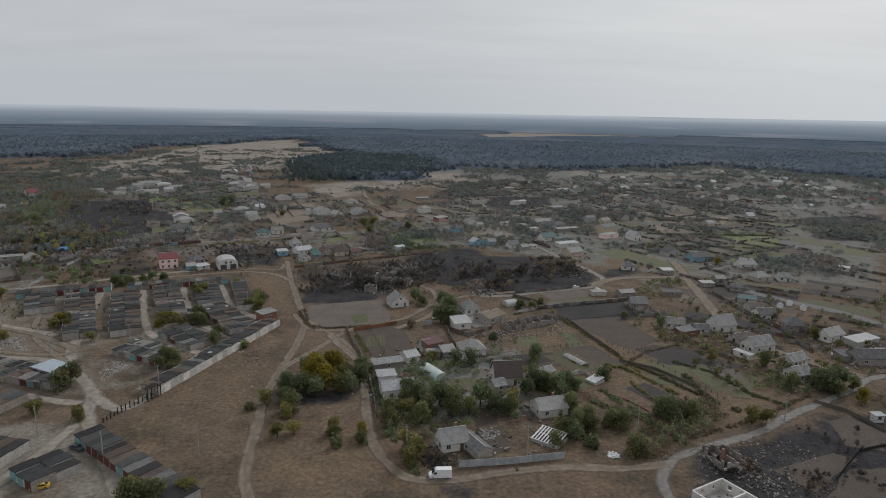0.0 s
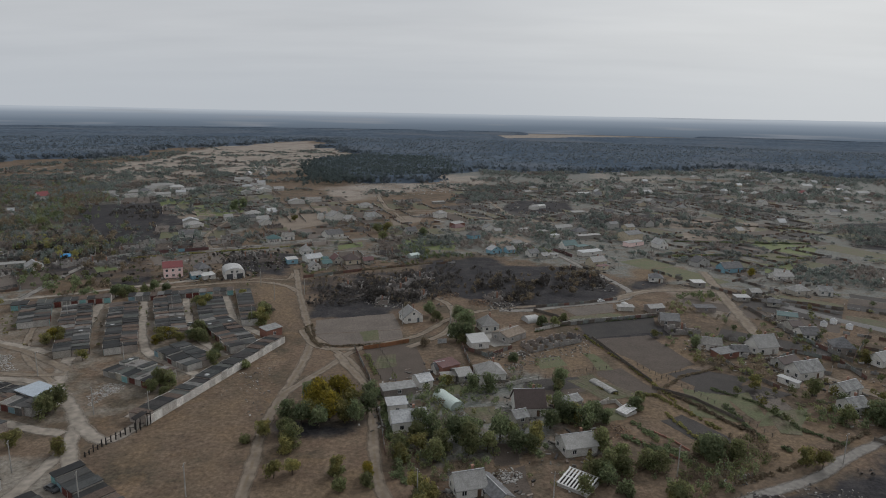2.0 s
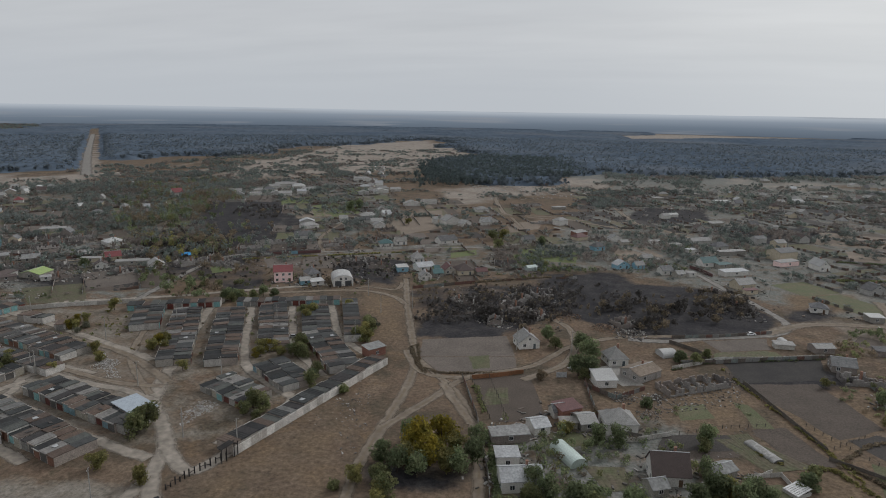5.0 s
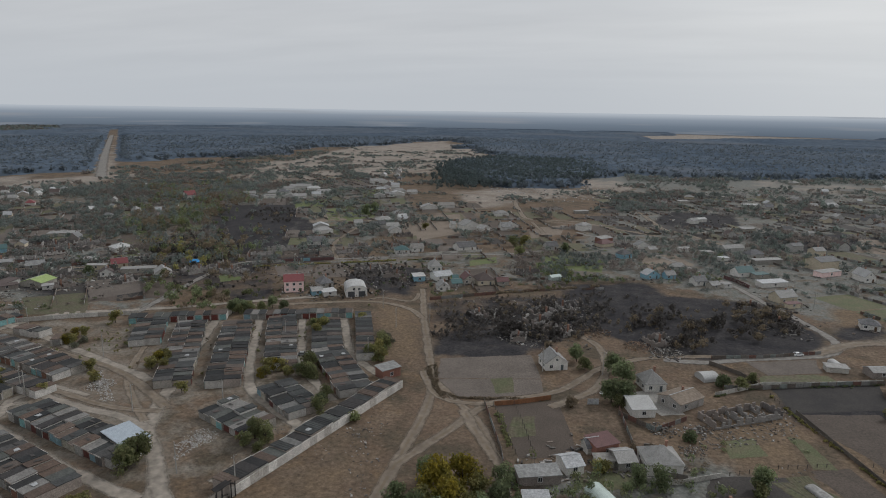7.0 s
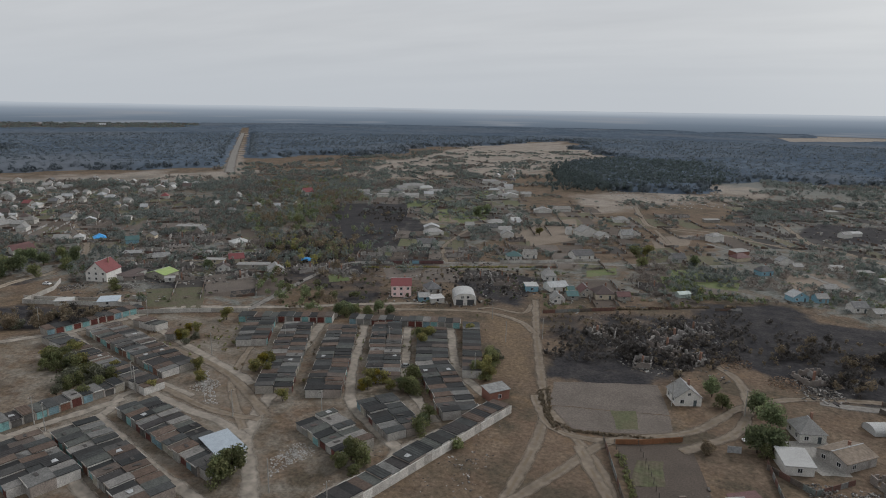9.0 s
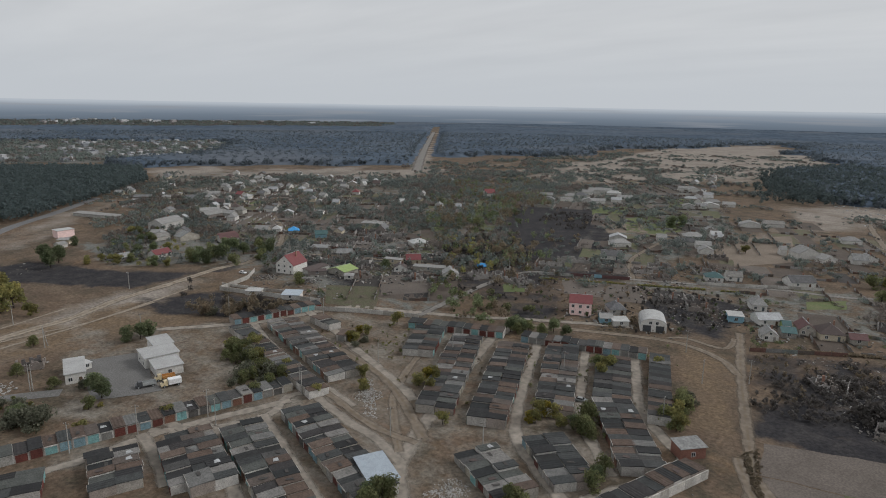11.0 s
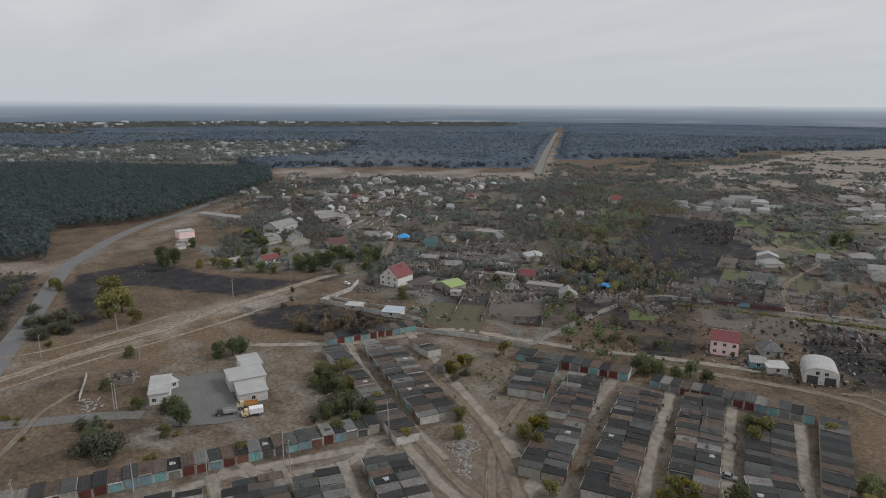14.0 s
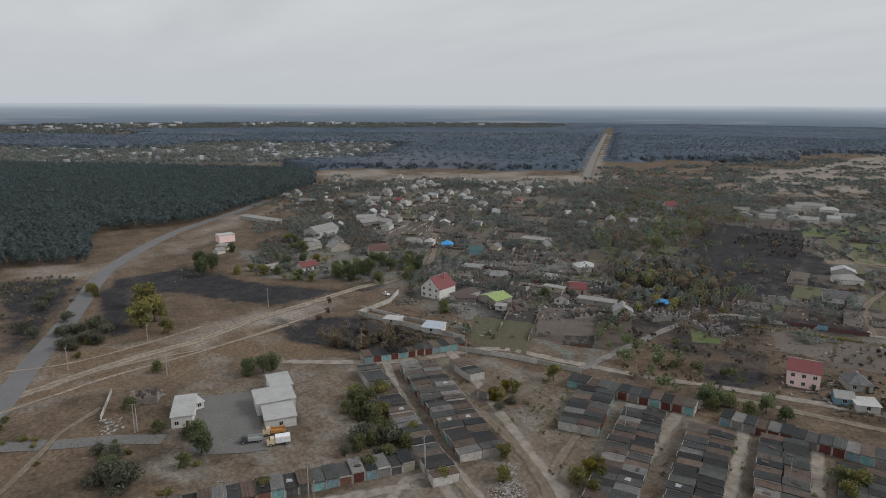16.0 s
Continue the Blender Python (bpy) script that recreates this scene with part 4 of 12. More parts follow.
def truck(x, y, rot, cab, bed, label, box=True):
    e = tagged(empty("truck", x, y, rot), label, "truck")
    vs, fs = profile_body([(1.2, 0.6), (3.3, 0.6), (3.35, 1.3), (2.7, 1.45), (2.35, 2.25), (1.25, 2.3)], 1.05, 0.15)
    part("cab", vs, fs, cab, e)
    vs, fs = [], []
    add_box(vs, fs, -3.0, 3.1, -0.45, 0.45, 0.55, 0.85)
    part("chassis", vs, fs, M_CARDARK, e)
    vs, fs = [], []
    if box:
        add_box(vs, fs, -3.1, 1.0, -1.15, 1.15, 0.9, 2.6)
    else:
        add_box(vs, fs, -3.1, 1.0, -1.15, 1.15, 0.9, 1.05)
        for a in ((-3.1, 1.0, -1.15, -1.08), (-3.1, 1.0, 1.08, 1.15), (-3.1, -3.03, -1.08, 1.08), (0.93, 1.0, -1.08, 1.08)):
            add_box(vs, fs, a[0], a[1], a[2], a[3], 1.05, 1.75)
    part("bed", vs, fs, bed, e)
    vs = [(2.74, -.85, 1.5), (2.74, .85, 1.5), (2.42, .8, 2.15), (2.42, -.8, 2.15)]
    vs += [(a - 0.06, b, c - 0.03) for a, b, c in vs]
    part("windscreen", vs, [(0, 1, 2, 3), (7, 6, 5, 4), (0, 4, 5, 1), (1, 5, 6, 2), (2, 6, 7, 3), (3, 7, 4, 0)], M_GLASS, e)
    wheels(e, (-2.0, 2.3), 0.95, 0.48)
    return e

# ---- areas of the ground ----
BURN = []
BURN.append(([(-66.0, 296.4), (-71.9, 313.0), (-48.9, 334.7), (-45.9, 360.4), (-28.1, 388.1), (7.8, 410.9), (81.6, 403.7), (92.6, 354.9), (80.9, 334.5), (35.7, 316.0), (24.1, 317.3), (-5.7, 337.8), (-25.6, 314.0), (-34.3, 289.2)], 1.00))
BURN.append(([(55.2, 284.9), (88.0, 303.3), (104.3, 288.7), (83.0, 274.9), (55.5, 265.6)], 0.90))
BURN.append(([(71.6, 157.7), (95.0, 169.0), (121.0, 185.2), (165.7, 185.0), (117.0, 124.2), (53.4, 122.6)], 0.95))
BURN.append(([(-362.0, 610.6), (-295.9, 645.8), (-243.2, 534.3), (-229.1, 440.7), (-259.4, 452.7), (-310.6, 516.7)], 1.00))
BURN.append(([(-436.1, 184.2), (-442.1, 223.6), (-380.1, 252.1), (-344.1, 286.9), (-348.3, 309.6), (-347.1, 240.1), (-386.8, 210.7), (-419.9, 179.4)], 1.00))
BURN.append(([(-327.2, 232.9), (-308.2, 268.2), (-262.1, 285.6), (-269.2, 247.9), (-297.8, 227.0)], 0.80))
BURN.append(([(-465.7, 133.9), (-455.4, 170.0), (-384.7, 154.4), (-357.2, 144.5), (-336.9, 133.0)], 0.80))
BURN.append(([(-415.7, 171.2), (-423.5, 191.2), (-342.4, 178.3), (-342.9, 171.5)], 1.00))
BURN.append(([(-134.2, 394.7), (-115.7, 417.3), (-100.9, 387.8), (-116.0, 369.4)], 0.70))
BURN.append(([(-138.1, 428.9), (-99.4, 424.6), (-98.3, 367.1), (-116.9, 362.8)], 0.75))
BURN.append(([(-246.1, 438.1), (-230.9, 490.1), (-254.5, 576.4), (-321.4, 593.1), (-295.8, 506.7)], 0.70))
# darker ground round the yellow tree clump
BURN.append(([(-55.5, 196.7), (-25.5, 197.9), (-29.8, 188.4), (-49.2, 186.4)], 0.85))
BURN.append(([(-0.9, 143.6), (8.1, 144.8), (8.3, 136.9), (-0.2, 136.7)], 0.90))
BURN.append(([(-71.0, 306.8), (-63.3, 310.6), (-31.5, 320.1), (-25.9, 301.2), (-67.6, 294.1)], 0.90))
BURN.append(([(-88.6, 362.4), (-4.0, 400.2), (-6.4, 351.4), (-43.8, 320.1), (-77.4, 330.5)], 0.65))
BURN.append(([(-294.2, 451.8), (-251.5, 506.0), (-176.5, 377.4), (-205.9, 341.2)], 0.55))
BURN.append(([(-250.0, 382.9), (-196.5, 410.9), (-156.2, 338.0), (-177.6, 332.1)], 0.60))
BURN.append(([(-333.5, 321.8), (-332.6, 376.1), (-278.0, 404.6), (-220.5, 398.6), (-212.6, 359.0), (-254.1, 309.2)], 0.60))
BURN.append(([(-228.0, 433.8), (-181.6, 486.5), (-161.6, 434.5), (-203.9, 402.7)], 0.70))
BURN.append(([(-21.7, 412.3), (21.4, 431.5), (42.7, 388.4), (71.3, 401.6), (83.6, 362.0), (78.6, 336.4), (48.3, 321.7), (27.8, 325.2), (-18.8, 356.7)], 1.00))
BURN.append(([(-339.1, 545.8), (-254.5, 576.4), (-197.9, 508.0), (-191.1, 430.2), (-236.9, 423.9)], 0.75))
# village ground drawn in a green that is greyed to imitate haze
HAZED_GREEN = []
HAZED_GREEN.append(([(200.2, 513.7), (318.5, 568.5), (268.5, 452.6), (198.0, 462.4)], 1.00))
HAZED_GREEN.append(([(-38.4, 451.9), (-14.9, 454.8), (-18.1, 417.9), (-38.9, 424.1)], 1.00))
HAZED_GREEN.append(([(-28.0, 217.2), (38.5, 250.4), (35.9, 180.1), (-12.2, 171.2)], 0.62))
HAZED_GREEN.append(([(65.2, 1081.3), (649.0, 924.1), (242.8, 331.9), (109.9, 372.4), (-33.8, 465.9)], 0.62))
HAZED_GREEN.append(([(-197.4, 426.9), (31.0, 547.2), (22.0, 432.9), (-87.1, 388.4)], 0.50))
HAZED_GREEN.append(([(-435.1, 730.4), (-277.9, 902.3), (-146.9, 589.2), (-172.3, 440.1), (-246.1, 438.1)], 0.60))
HAZED_GREEN.append(([(-482.1, 258.0), (-419.9, 351.8), (-344.9, 314.6), (-396.1, 248.3)], 0.62))
HAZED_GREEN.append(([(-435.3, 360.8), (-378.1, 414.8), (-296.1, 430.8), (-242.2, 366.3), (-259.5, 301.3), (-348.3, 309.6)], 0.70))
HAZED_GREEN.append(([(-870.6, 492.6), (-688.1, 781.4), (-385.4, 650.3), (-220.5, 398.6), (-262.1, 285.6), (-435.3, 360.8)], 0.50))
HAZED_GREEN.append(([(-307.2, 776.6), (-269.9, 832.6), (-193.6, 610.7), (-232.9, 588.6)], 0.90))
HAZED_GREEN.append(([(-753.4, 533.5), (-491.3, 695.6), (-191.0, 306.5), (-356.3, 285.8)], 0.50))
SAND = []
SAND.append(([(-336.9, 133.0), (-330.0, 190.8), (-347.3, 232.0), (-334.2, 275.5), (-302.1, 226.2), (-287.0, 163.9), (-286.7, 132.7)], 1.00))
SAND.append(([(-552.5, 912.2), (-596.1, 1565.7), (-268.2, 1664.6), (-223.3, 1266.7), (-258.3, 1003.6), (-437.0, 786.0)], 0.60))
SAND.append(([(-122.9, 857.7), (14.6, 1008.6), (49.4, 931.5), (15.4, 808.6), (-79.6, 753.6)], 0.75))
SAND.append(([(-333.1, 1435.3), (-294.5, 1826.7), (-202.6, 1254.1), (-286.0, 1230.9)], 0.60))
SAND.append(([(-163.6, 704.9), (-104.6, 697.7), (-98.9, 631.0), (-146.9, 589.2)], 0.60))
SAND.append(([(-509.7, 134.2), (-480.4, 178.2), (-577.8, 259.5), (-640.8, 346.3), (-676.2, 395.0), (-514.8, 275.6), (-432.4, 183.7), (-465.7, 133.9)], 0.50))
SAND.append(([(-268.5, 132.5), (-249.4, 166.2), (-218.9, 162.2), (-235.9, 132.3)], 0.45))
SAND.append(([(-868.6, 605.4), (-660.7, 787.7), (-565.8, 683.2), (-729.3, 518.5)], 0.50))
SAND.append(([(57.0, 273.5), (93.6, 267.7), (83.0, 227.9), (65.5, 227.0)], 0.55))
SAND.append(([(105.4, 410.7), (163.1, 424.4), (136.5, 304.4), (119.1, 303.4), (102.7, 358.2)], 0.50))
SAND.append(([(-645.5, 760.0), (-621.7, 775.5), (-1936.4, 2331.9), (-1953.2, 2308.0)], 1.00))
HAZED_GREEN.append(([(-1353.2, -67.1), (-1081.0, 477.2), (-984.0, 673.2), (-1474.8, 956.6), (-1725.1, 677.7), (-1589.9, 455.3), (-1953.0, -158.0)], 1.00))
HAZED_GREEN.append(([(-2105.4, -80.5), (-2468.6, 696.6), (-1897.9, 2005.0), (-3394.3, 3518.5), (-4381.2, 1143.0), (-3048.8, -177.3)], 1.00))
PACKED = []
PACKED.append(([(-303.1, 193.3), (-267.4, 243.8), (-240.6, 288.8), (-172.9, 306.8), (-122.5, 340.8), (-80.1, 275.0), (-87.9, 227.3), (-96.9, 197.5), (-199.4, 149.3)], 0.48))
PACKED.append(([(-149.0, 166.2), (-106.1, 172.9), (-74.6, 148.0), (-74.6, 133.4), (-121.3, 132.1)], 0.70))

STRAW = []
STRAW.append(([(69.0, 270.1), (96.1, 275.6), (96.1, 253.3), (72.0, 227.3), (60.8, 244.9)], 1.00))
STRAW.append(([(58.5, 215.9), (74.2, 227.4), (90.3, 202.8), (92.7, 182.2), (68.5, 164.2), (68.4, 189.0), (58.9, 201.4)], 0.80))
STRAW.append(([(32.1, 280.1), (57.0, 273.4), (62.3, 251.6), (50.3, 238.0), (27.7, 236.9)], 0.70))
STRAW.append(([(86.6, 198.1), (122.2, 204.1), (98.1, 182.4), (79.3, 171.0)], 0.90))
STRAW.append(([(59.2, 273.8), (86.8, 285.3), (72.3, 247.2), (62.4, 253.6)], 1.00))
STRAW.append(([(3.4, 251.0), (30.7, 262.2), (53.6, 264.7), (60.2, 246.9), (31.7, 233.5), (15.4, 240.9)], 0.60))
STRAW.append(([(-212.1, 345.4), (-206.3, 354.5), (-182.1, 329.1), (-193.5, 318.2)], 0.90))
STRAW.append(([(-111.4, 352.3), (-88.4, 351.1), (-70.7, 285.6), (-82.4, 284.7)], 0.80))
STRAW.append(([(-49.8, 163.2), (-22.1, 170.8), (-11.9, 147.3), (-28.7, 136.5), (-45.0, 141.2)], 0.70))
STRAW.append(([(105.4, 410.5), (144.1, 413.8), (144.2, 382.1), (102.9, 371.7)], 0.90))
STRAW.append(([(-92.2, 175.2), (-81.8, 244.0), (-64.0, 220.8), (-54.2, 157.0), (-68.9, 148.1)], 0.50))
STRAW.append(([(-323.1, 204.3), (-320.0, 263.4), (-302.4, 285.4), (-269.2, 247.9), (-288.1, 193.5)], 0.80))
STRAW.append(([(-336.9, 133.0), (-326.5, 190.0), (-287.7, 205.7), (-281.1, 180.5), (-293.4, 132.7)], 0.80))
STRAW.append(([(-270.3, 225.4), (-260.3, 237.8), (-207.3, 209.5), (-221.4, 204.8)], 0.60))
SAND.append(([(-561.2, 908.1), (-623.4, 1684.1), (-497.5, 2059.0), (-258.8, 1605.6), (-206.9, 1225.8), (-268.6, 1052.7), (-354.6, 975.7), (-467.2, 857.9)], 0.85))
SAND.append(([(-720.4, 696.5), (-680.1, 787.4), (-637.7, 857.0), (-597.0, 805.1), (-629.5, 705.7), (-662.5, 644.3)], 0.80))
SAND.append(([(-571.4, 905.0), (-563.9, 1110.6), (-595.4, 1588.5), (-318.4, 1828.4), (-213.8, 1293.6), (-305.6, 1092.9), (-296.7, 900.9), (-464.9, 925.5)], 0.80))
SAND.append(([(-806.4, 547.5), (-780.3, 678.0), (-751.8, 777.5), (-703.0, 731.2), (-708.5, 584.2), (-744.0, 510.4)], 0.70))
SAND.append(([(-170.6, 783.2), (-127.2, 900.3), (0.2, 1017.8), (11.4, 925.3), (-77.2, 737.1), (-126.8, 658.0)], 0.75))
SAND.append(([(-906.8, 502.0), (-916.4, 607.0), (-836.9, 599.4), (-778.0, 467.2)], 0.80))
SAND.append(([(-536.5, 401.8), (-553.0, 494.5), (-539.3, 512.6), (-515.5, 460.9), (-504.9, 394.8)], 0.90))
SAND.append(([(-503.5, 820.6), (-548.4, 1160.4), (-519.5, 1515.4), (-473.2, 1716.3), (-350.1, 1277.6), (-392.1, 876.0), (-439.1, 770.0)], 0.80))
SAND.append(([(225.9, 1116.3), (368.5, 1040.4), (303.0, 922.5), (200.5, 987.6)], 0.60))
SAND.append(([(210.6, 633.8), (279.1, 595.5), (253.3, 560.7), (184.2, 584.2)], 0.50))
BURN.append(([(60.8, 717.5), (123.2, 720.6), (115.1, 653.2), (68.8, 615.5), (39.6, 642.7)], 0.95))
BURN.append(([(117.3, 601.0), (230.1, 663.3), (199.7, 583.3), (110.2, 535.5)], 0.80))
BURN.append(([(-10.5, 827.9), (87.6, 864.2), (66.3, 719.3), (-3.9, 706.4)], 0.60))
BURN.append(([(-312.1, 569.0), (-307.0, 638.8), (-265.6, 591.5), (-234.3, 510.9), (-222.8, 456.9), (-236.0, 420.5), (-268.7, 493.6)], 1.00))
BURN.append(([(-308.1, 471.8), (-320.4, 558.2), (-266.3, 496.6), (-259.5, 431.7)], 0.75))
BURN.append(([(-423.1, 445.2), (-432.9, 498.0), (-337.2, 434.6), (-352.7, 386.5)], 0.75))
BURN.append(([(348.4, 603.7), (449.1, 633.5), (344.1, 480.2), (292.0, 486.4)], 0.75))
BURN.append(([(-148.1, 398.5), (-113.0, 431.2), (-97.8, 378.9), (-128.1, 373.4)], 0.75))
BURN.append(([(98.5, 374.1), (124.8, 385.8), (116.7, 364.2), (94.5, 354.3)], 0.85))
BURN.append(([(-181.9, 406.6), (-157.1, 411.1), (-135.2, 392.9), (-164.1, 378.4)], 0.50))
SAND.append(([(177.4, 3028.9), (804.7, 4237.3), (1341.9, 3853.2), (1039.9, 2980.6), (618.0, 2970.5), (167.1, 2472.9)], 1.00))
HAZED_GREEN.append(([(-17.7, 910.2), (191.4, 985.7), (368.5, 1040.4), (522.1, 946.5), (594.8, 846.0), (724.0, 1034.7), (546.6, 1188.5), (235.4, 1219.4), (-20.9, 1060.9)], 0.85))


# ---- ground ----
def soft_mask(px, py, polys, edge):
    out = np.zeros(px.shape)
    for poly, weight in polys:
        xs, ys = [p[0] for p in poly], [p[1] for p in poly]
        sel = np.nonzero((px > min(xs) - edge) & (px < max(xs) + edge) & (py > min(ys) - edge) & (py < max(ys) + edge))[0]
        if not len(sel):
            continue
        ok, dist = inside(px[sel], py[sel], poly)
        v = np.clip(0.5 + np.where(ok, dist, -dist) / (2 * edge), 0, 1) * weight
        out[sel] = np.maximum(out[sel], v)
    return out


def spaced(lo, hi, step, far_lo, far_hi, grow=1.12):
    core = list(np.arange(lo, hi + step, step))
    a, s = core[0], step
    left = []
    while a > far_lo:
        s *= grow
        a -= s
        left.append(a)
    b, s = core[-1], step
    right = []
    while b < far_hi:
        s *= grow
        b += s
        right.append(b)
    return np.array(left[::-1] + core + right)


GX, GY = spaced(-620, 420, 2.8, -4600, 4600), spaced(60, 900, 2.8, -4600, 4600)
gx, gy = np.meshgrid(GX, GY, indexing="ij")
gx, gy = gx.ravel(), gy.ravel()
nx_, ny_ = len(GX), len(GY)
ground_me = bpy.data.meshes.new("ground")
co = np.stack([gx, gy, np.zeros_like(gx)], 1)
ii, jj = np.meshgrid(np.arange(nx_ - 1), np.arange(ny_ - 1), indexing="ij")
q = (ii * ny_ + jj).ravel()
quads = np.stack([q, q + ny_, q + ny_ + 1, q + 1], 1)
ground_me.vertices.add(len(co)); ground_me.vertices.foreach_set("co", co.ravel())
ground_me.loops.add(quads.size); ground_me.loops.foreach_set("vertex_index", quads.ravel().astype(np.int32))
ground_me.polygons.add(len(quads)); ground_me.polygons.foreach_set("loop_start", (np.arange(len(quads)) * 4).astype(np.int32))
ground_me.update(calc_edges=True)
for nm, polys, edge in (("burn", BURN, 5.0), ("green", HAZED_GREEN, 9.0), ("sand", SAND, 14.0), ("packed", PACKED, 4.0), ("straw", STRAW, 5.0)):
    at = ground_me.attributes.new(nm, "FLOAT", "POINT")
    at.data.foreach_set("value", soft_mask(gx, gy, polys, edge).astype(np.float32))


def ground_material():
    m = bpy.data.materials.new("dry_steppe_ground")
    m.use_nodes = True
    n, l = m.node_tree.nodes, m.node_tree.links
    p = n["Principled BSDF"]
    p.inputs["Roughness"].default_value, p.inputs["Specular IOR Level"].default_value = 0.95, 0.1
    geo = n.new("ShaderNodeNewGeometry").outputs["Position"]

    def nz(scale, detail=5, rough=0.6, stretch=None):
        t = n.new("ShaderNodeTexNoise")
        t.inputs["Scale"].default_value, t.inputs["Detail"].default_value, t.inputs["Roughness"].default_value = scale, detail, rough
        src = geo
        if stretch:
            v = n.new("ShaderNodeVectorMath"); v.operation = "MULTIPLY"; v.inputs[1].default_value = stretch
            l.new(geo, v.inputs[0]); src = v.outputs[0]
        l.new(src, t.inputs["Vector"])
        return t.outputs["Fac"]

    def rng(src, a, b, c=0.0, d=1.0):
        t = n.new("ShaderNodeMapRange")
        for k, v in zip(("From Min", "From Max", "To Min", "To Max"), (a, b, c, d)):
            t.inputs[k].default_value = v
        l.new(src, t.inputs["Value"])
        return t.outputs[0]

    def mixc(fac, a, b):
        t = n.new("ShaderNodeMixRGB")
        for k, v in ((0, fac), (1, a), (2, b)):
            if isinstance(v, tuple):
                t.inputs[k].default_value = lin(v)
            else:
                l.new(v, t.inputs[k])
        return t.outputs[0]

    def edge(name, lo=0.35, hi=0.65, amp=0.9, scale=0.12):
        a = n.new("ShaderNodeAttribute"); a.attribute_name = name
        s = n.new("ShaderNodeMath"); s.operation = "ADD"
        l.new(a.outputs["Fac"], s.inputs[0]); l.new(rng(nz(scale, 6, 0.65), 0.2, 0.8, -amp / 2, amp / 2), s.inputs[1])
        k = n.new("ShaderNodeMath"); k.operation = "MULTIPLY"
        l.new(rng(s.outputs[0], lo, hi), k.inputs[0])
        l.new(rng(a.outputs["Fac"], 0.0, 0.15), k.inputs[1])
        return k.outputs[0]
    big, mid, fine = nz(0.018, 6), nz(0.11, 6, 0.7), nz(0.75, 5, 0.7)
    c = mixc(rng(big, 0.38, 0.62), (0.129, 0.091, 0.066), (0.091, 0.069, 0.052))
    c = mixc(rng(mid, 0.40, 0.66, 0, 0.9), c, (0.164, 0.124, 0.090))
    c = mixc(rng(nz(0.05, 6, 0.7), 0.48, 0.62, 0, 0.85), c, (0.068, 0.058, 0.043))
    c = mixc(rng(nz(0.065, 6, 0.72), 0.54, 0.68, 0, 0.6), c, (0.168, 0.114, 0.068))
    c = mixc(rng(nz(0.34, 5, 0.75), 0.56, 0.70, 0, 0.7), c, (0.070, 0.062, 0.042))
    # green ground paled and greyed: haze painted into the colour
    c = mixc(edge("green"), c, mixc(rng(mid, 0.35, 0.65), (0.128, 0.136, 0.126), (0.172, 0.166, 0.152)))
    # sand desaturated too, as part of the painted haze
    c = mixc(edge("sand", lo=0.30, hi=0.85, amp=1.3, scale=0.022), c, mixc(rng(mid, 0.35, 0.65), (0.275, 0.243, 0.212), (0.200, 0.174, 0.150)))
    c = mixc(edge("straw", lo=0.30, hi=0.80, amp=1.2, scale=0.06), c, mixc(rng(mid, 0.35, 0.65), (0.168, 0.122, 0.080), (0.120, 0.090, 0.064)))
    c = mixc(edge("packed", amp=0.8, scale=0.09), c, mixc(rng(mid, 0.35, 0.65), (0.215, 0.196, 0.170), (0.155, 0.136, 0.112)))
    c = mixc(edge("burn", lo=0.30, hi=0.75, amp=1.15, scale=0.06), c, mixc(rng(mid, 0.42, 0.75), (0.029, 0.028, 0.031), (0.066, 0.061, 0.060)))
    g = n.new("ShaderNodeVectorMath"); g.operation = "SCALE"
    l.new(c, g.inputs[0]); l.new(rng(fine, 0.3, 0.7, 0.55, 1.45), g.inputs["Scale"])
    l.new(g.outputs[0], p.inputs["Base Color"])
    bp = n.new("ShaderNodeBump"); bp.inputs["Strength"].default_value, bp.inputs["Distance"].default_value = 0.6, 0.25
    l.new(fine, bp.inputs["Height"]); l.new(bp.outputs[0], p.inputs["Normal"])
    return m


ground_me.materials.append(ground_material())
ground = tagged(new("ground", ground_me), "dry brown grassland with burnt and trodden patches", "ground", kind="structure")


def merged(name, chunks, material, label, category, kind="stuff"):
    """Joins many (verts, faces) arrays of triangles into one object."""
    vs, fs, k = [], [], 0
    if not chunks:
        return None
    for v, f in chunks:
        vs.append(v); fs.append(f + k); k += len(v)
    vs, fs = np.concatenate(vs), np.concatenate(fs)
    me = bpy.data.meshes.new(name)
    me.vertices.add(len(vs)); me.vertices.foreach_set("co", vs.astype(np.float32).ravel())
    me.loops.add(fs.size); me.loops.foreach_set("vertex_index", fs.astype(np.int32).ravel())
    me.polygons.add(len(fs)); me.polygons.foreach_set("loop_start", (np.arange(len(fs)) * 3).astype(np.int32))
    me.update(calc_edges=True)
    me.materials.append(material)
    return tagged(new(name, me), label, category, kind=kind)


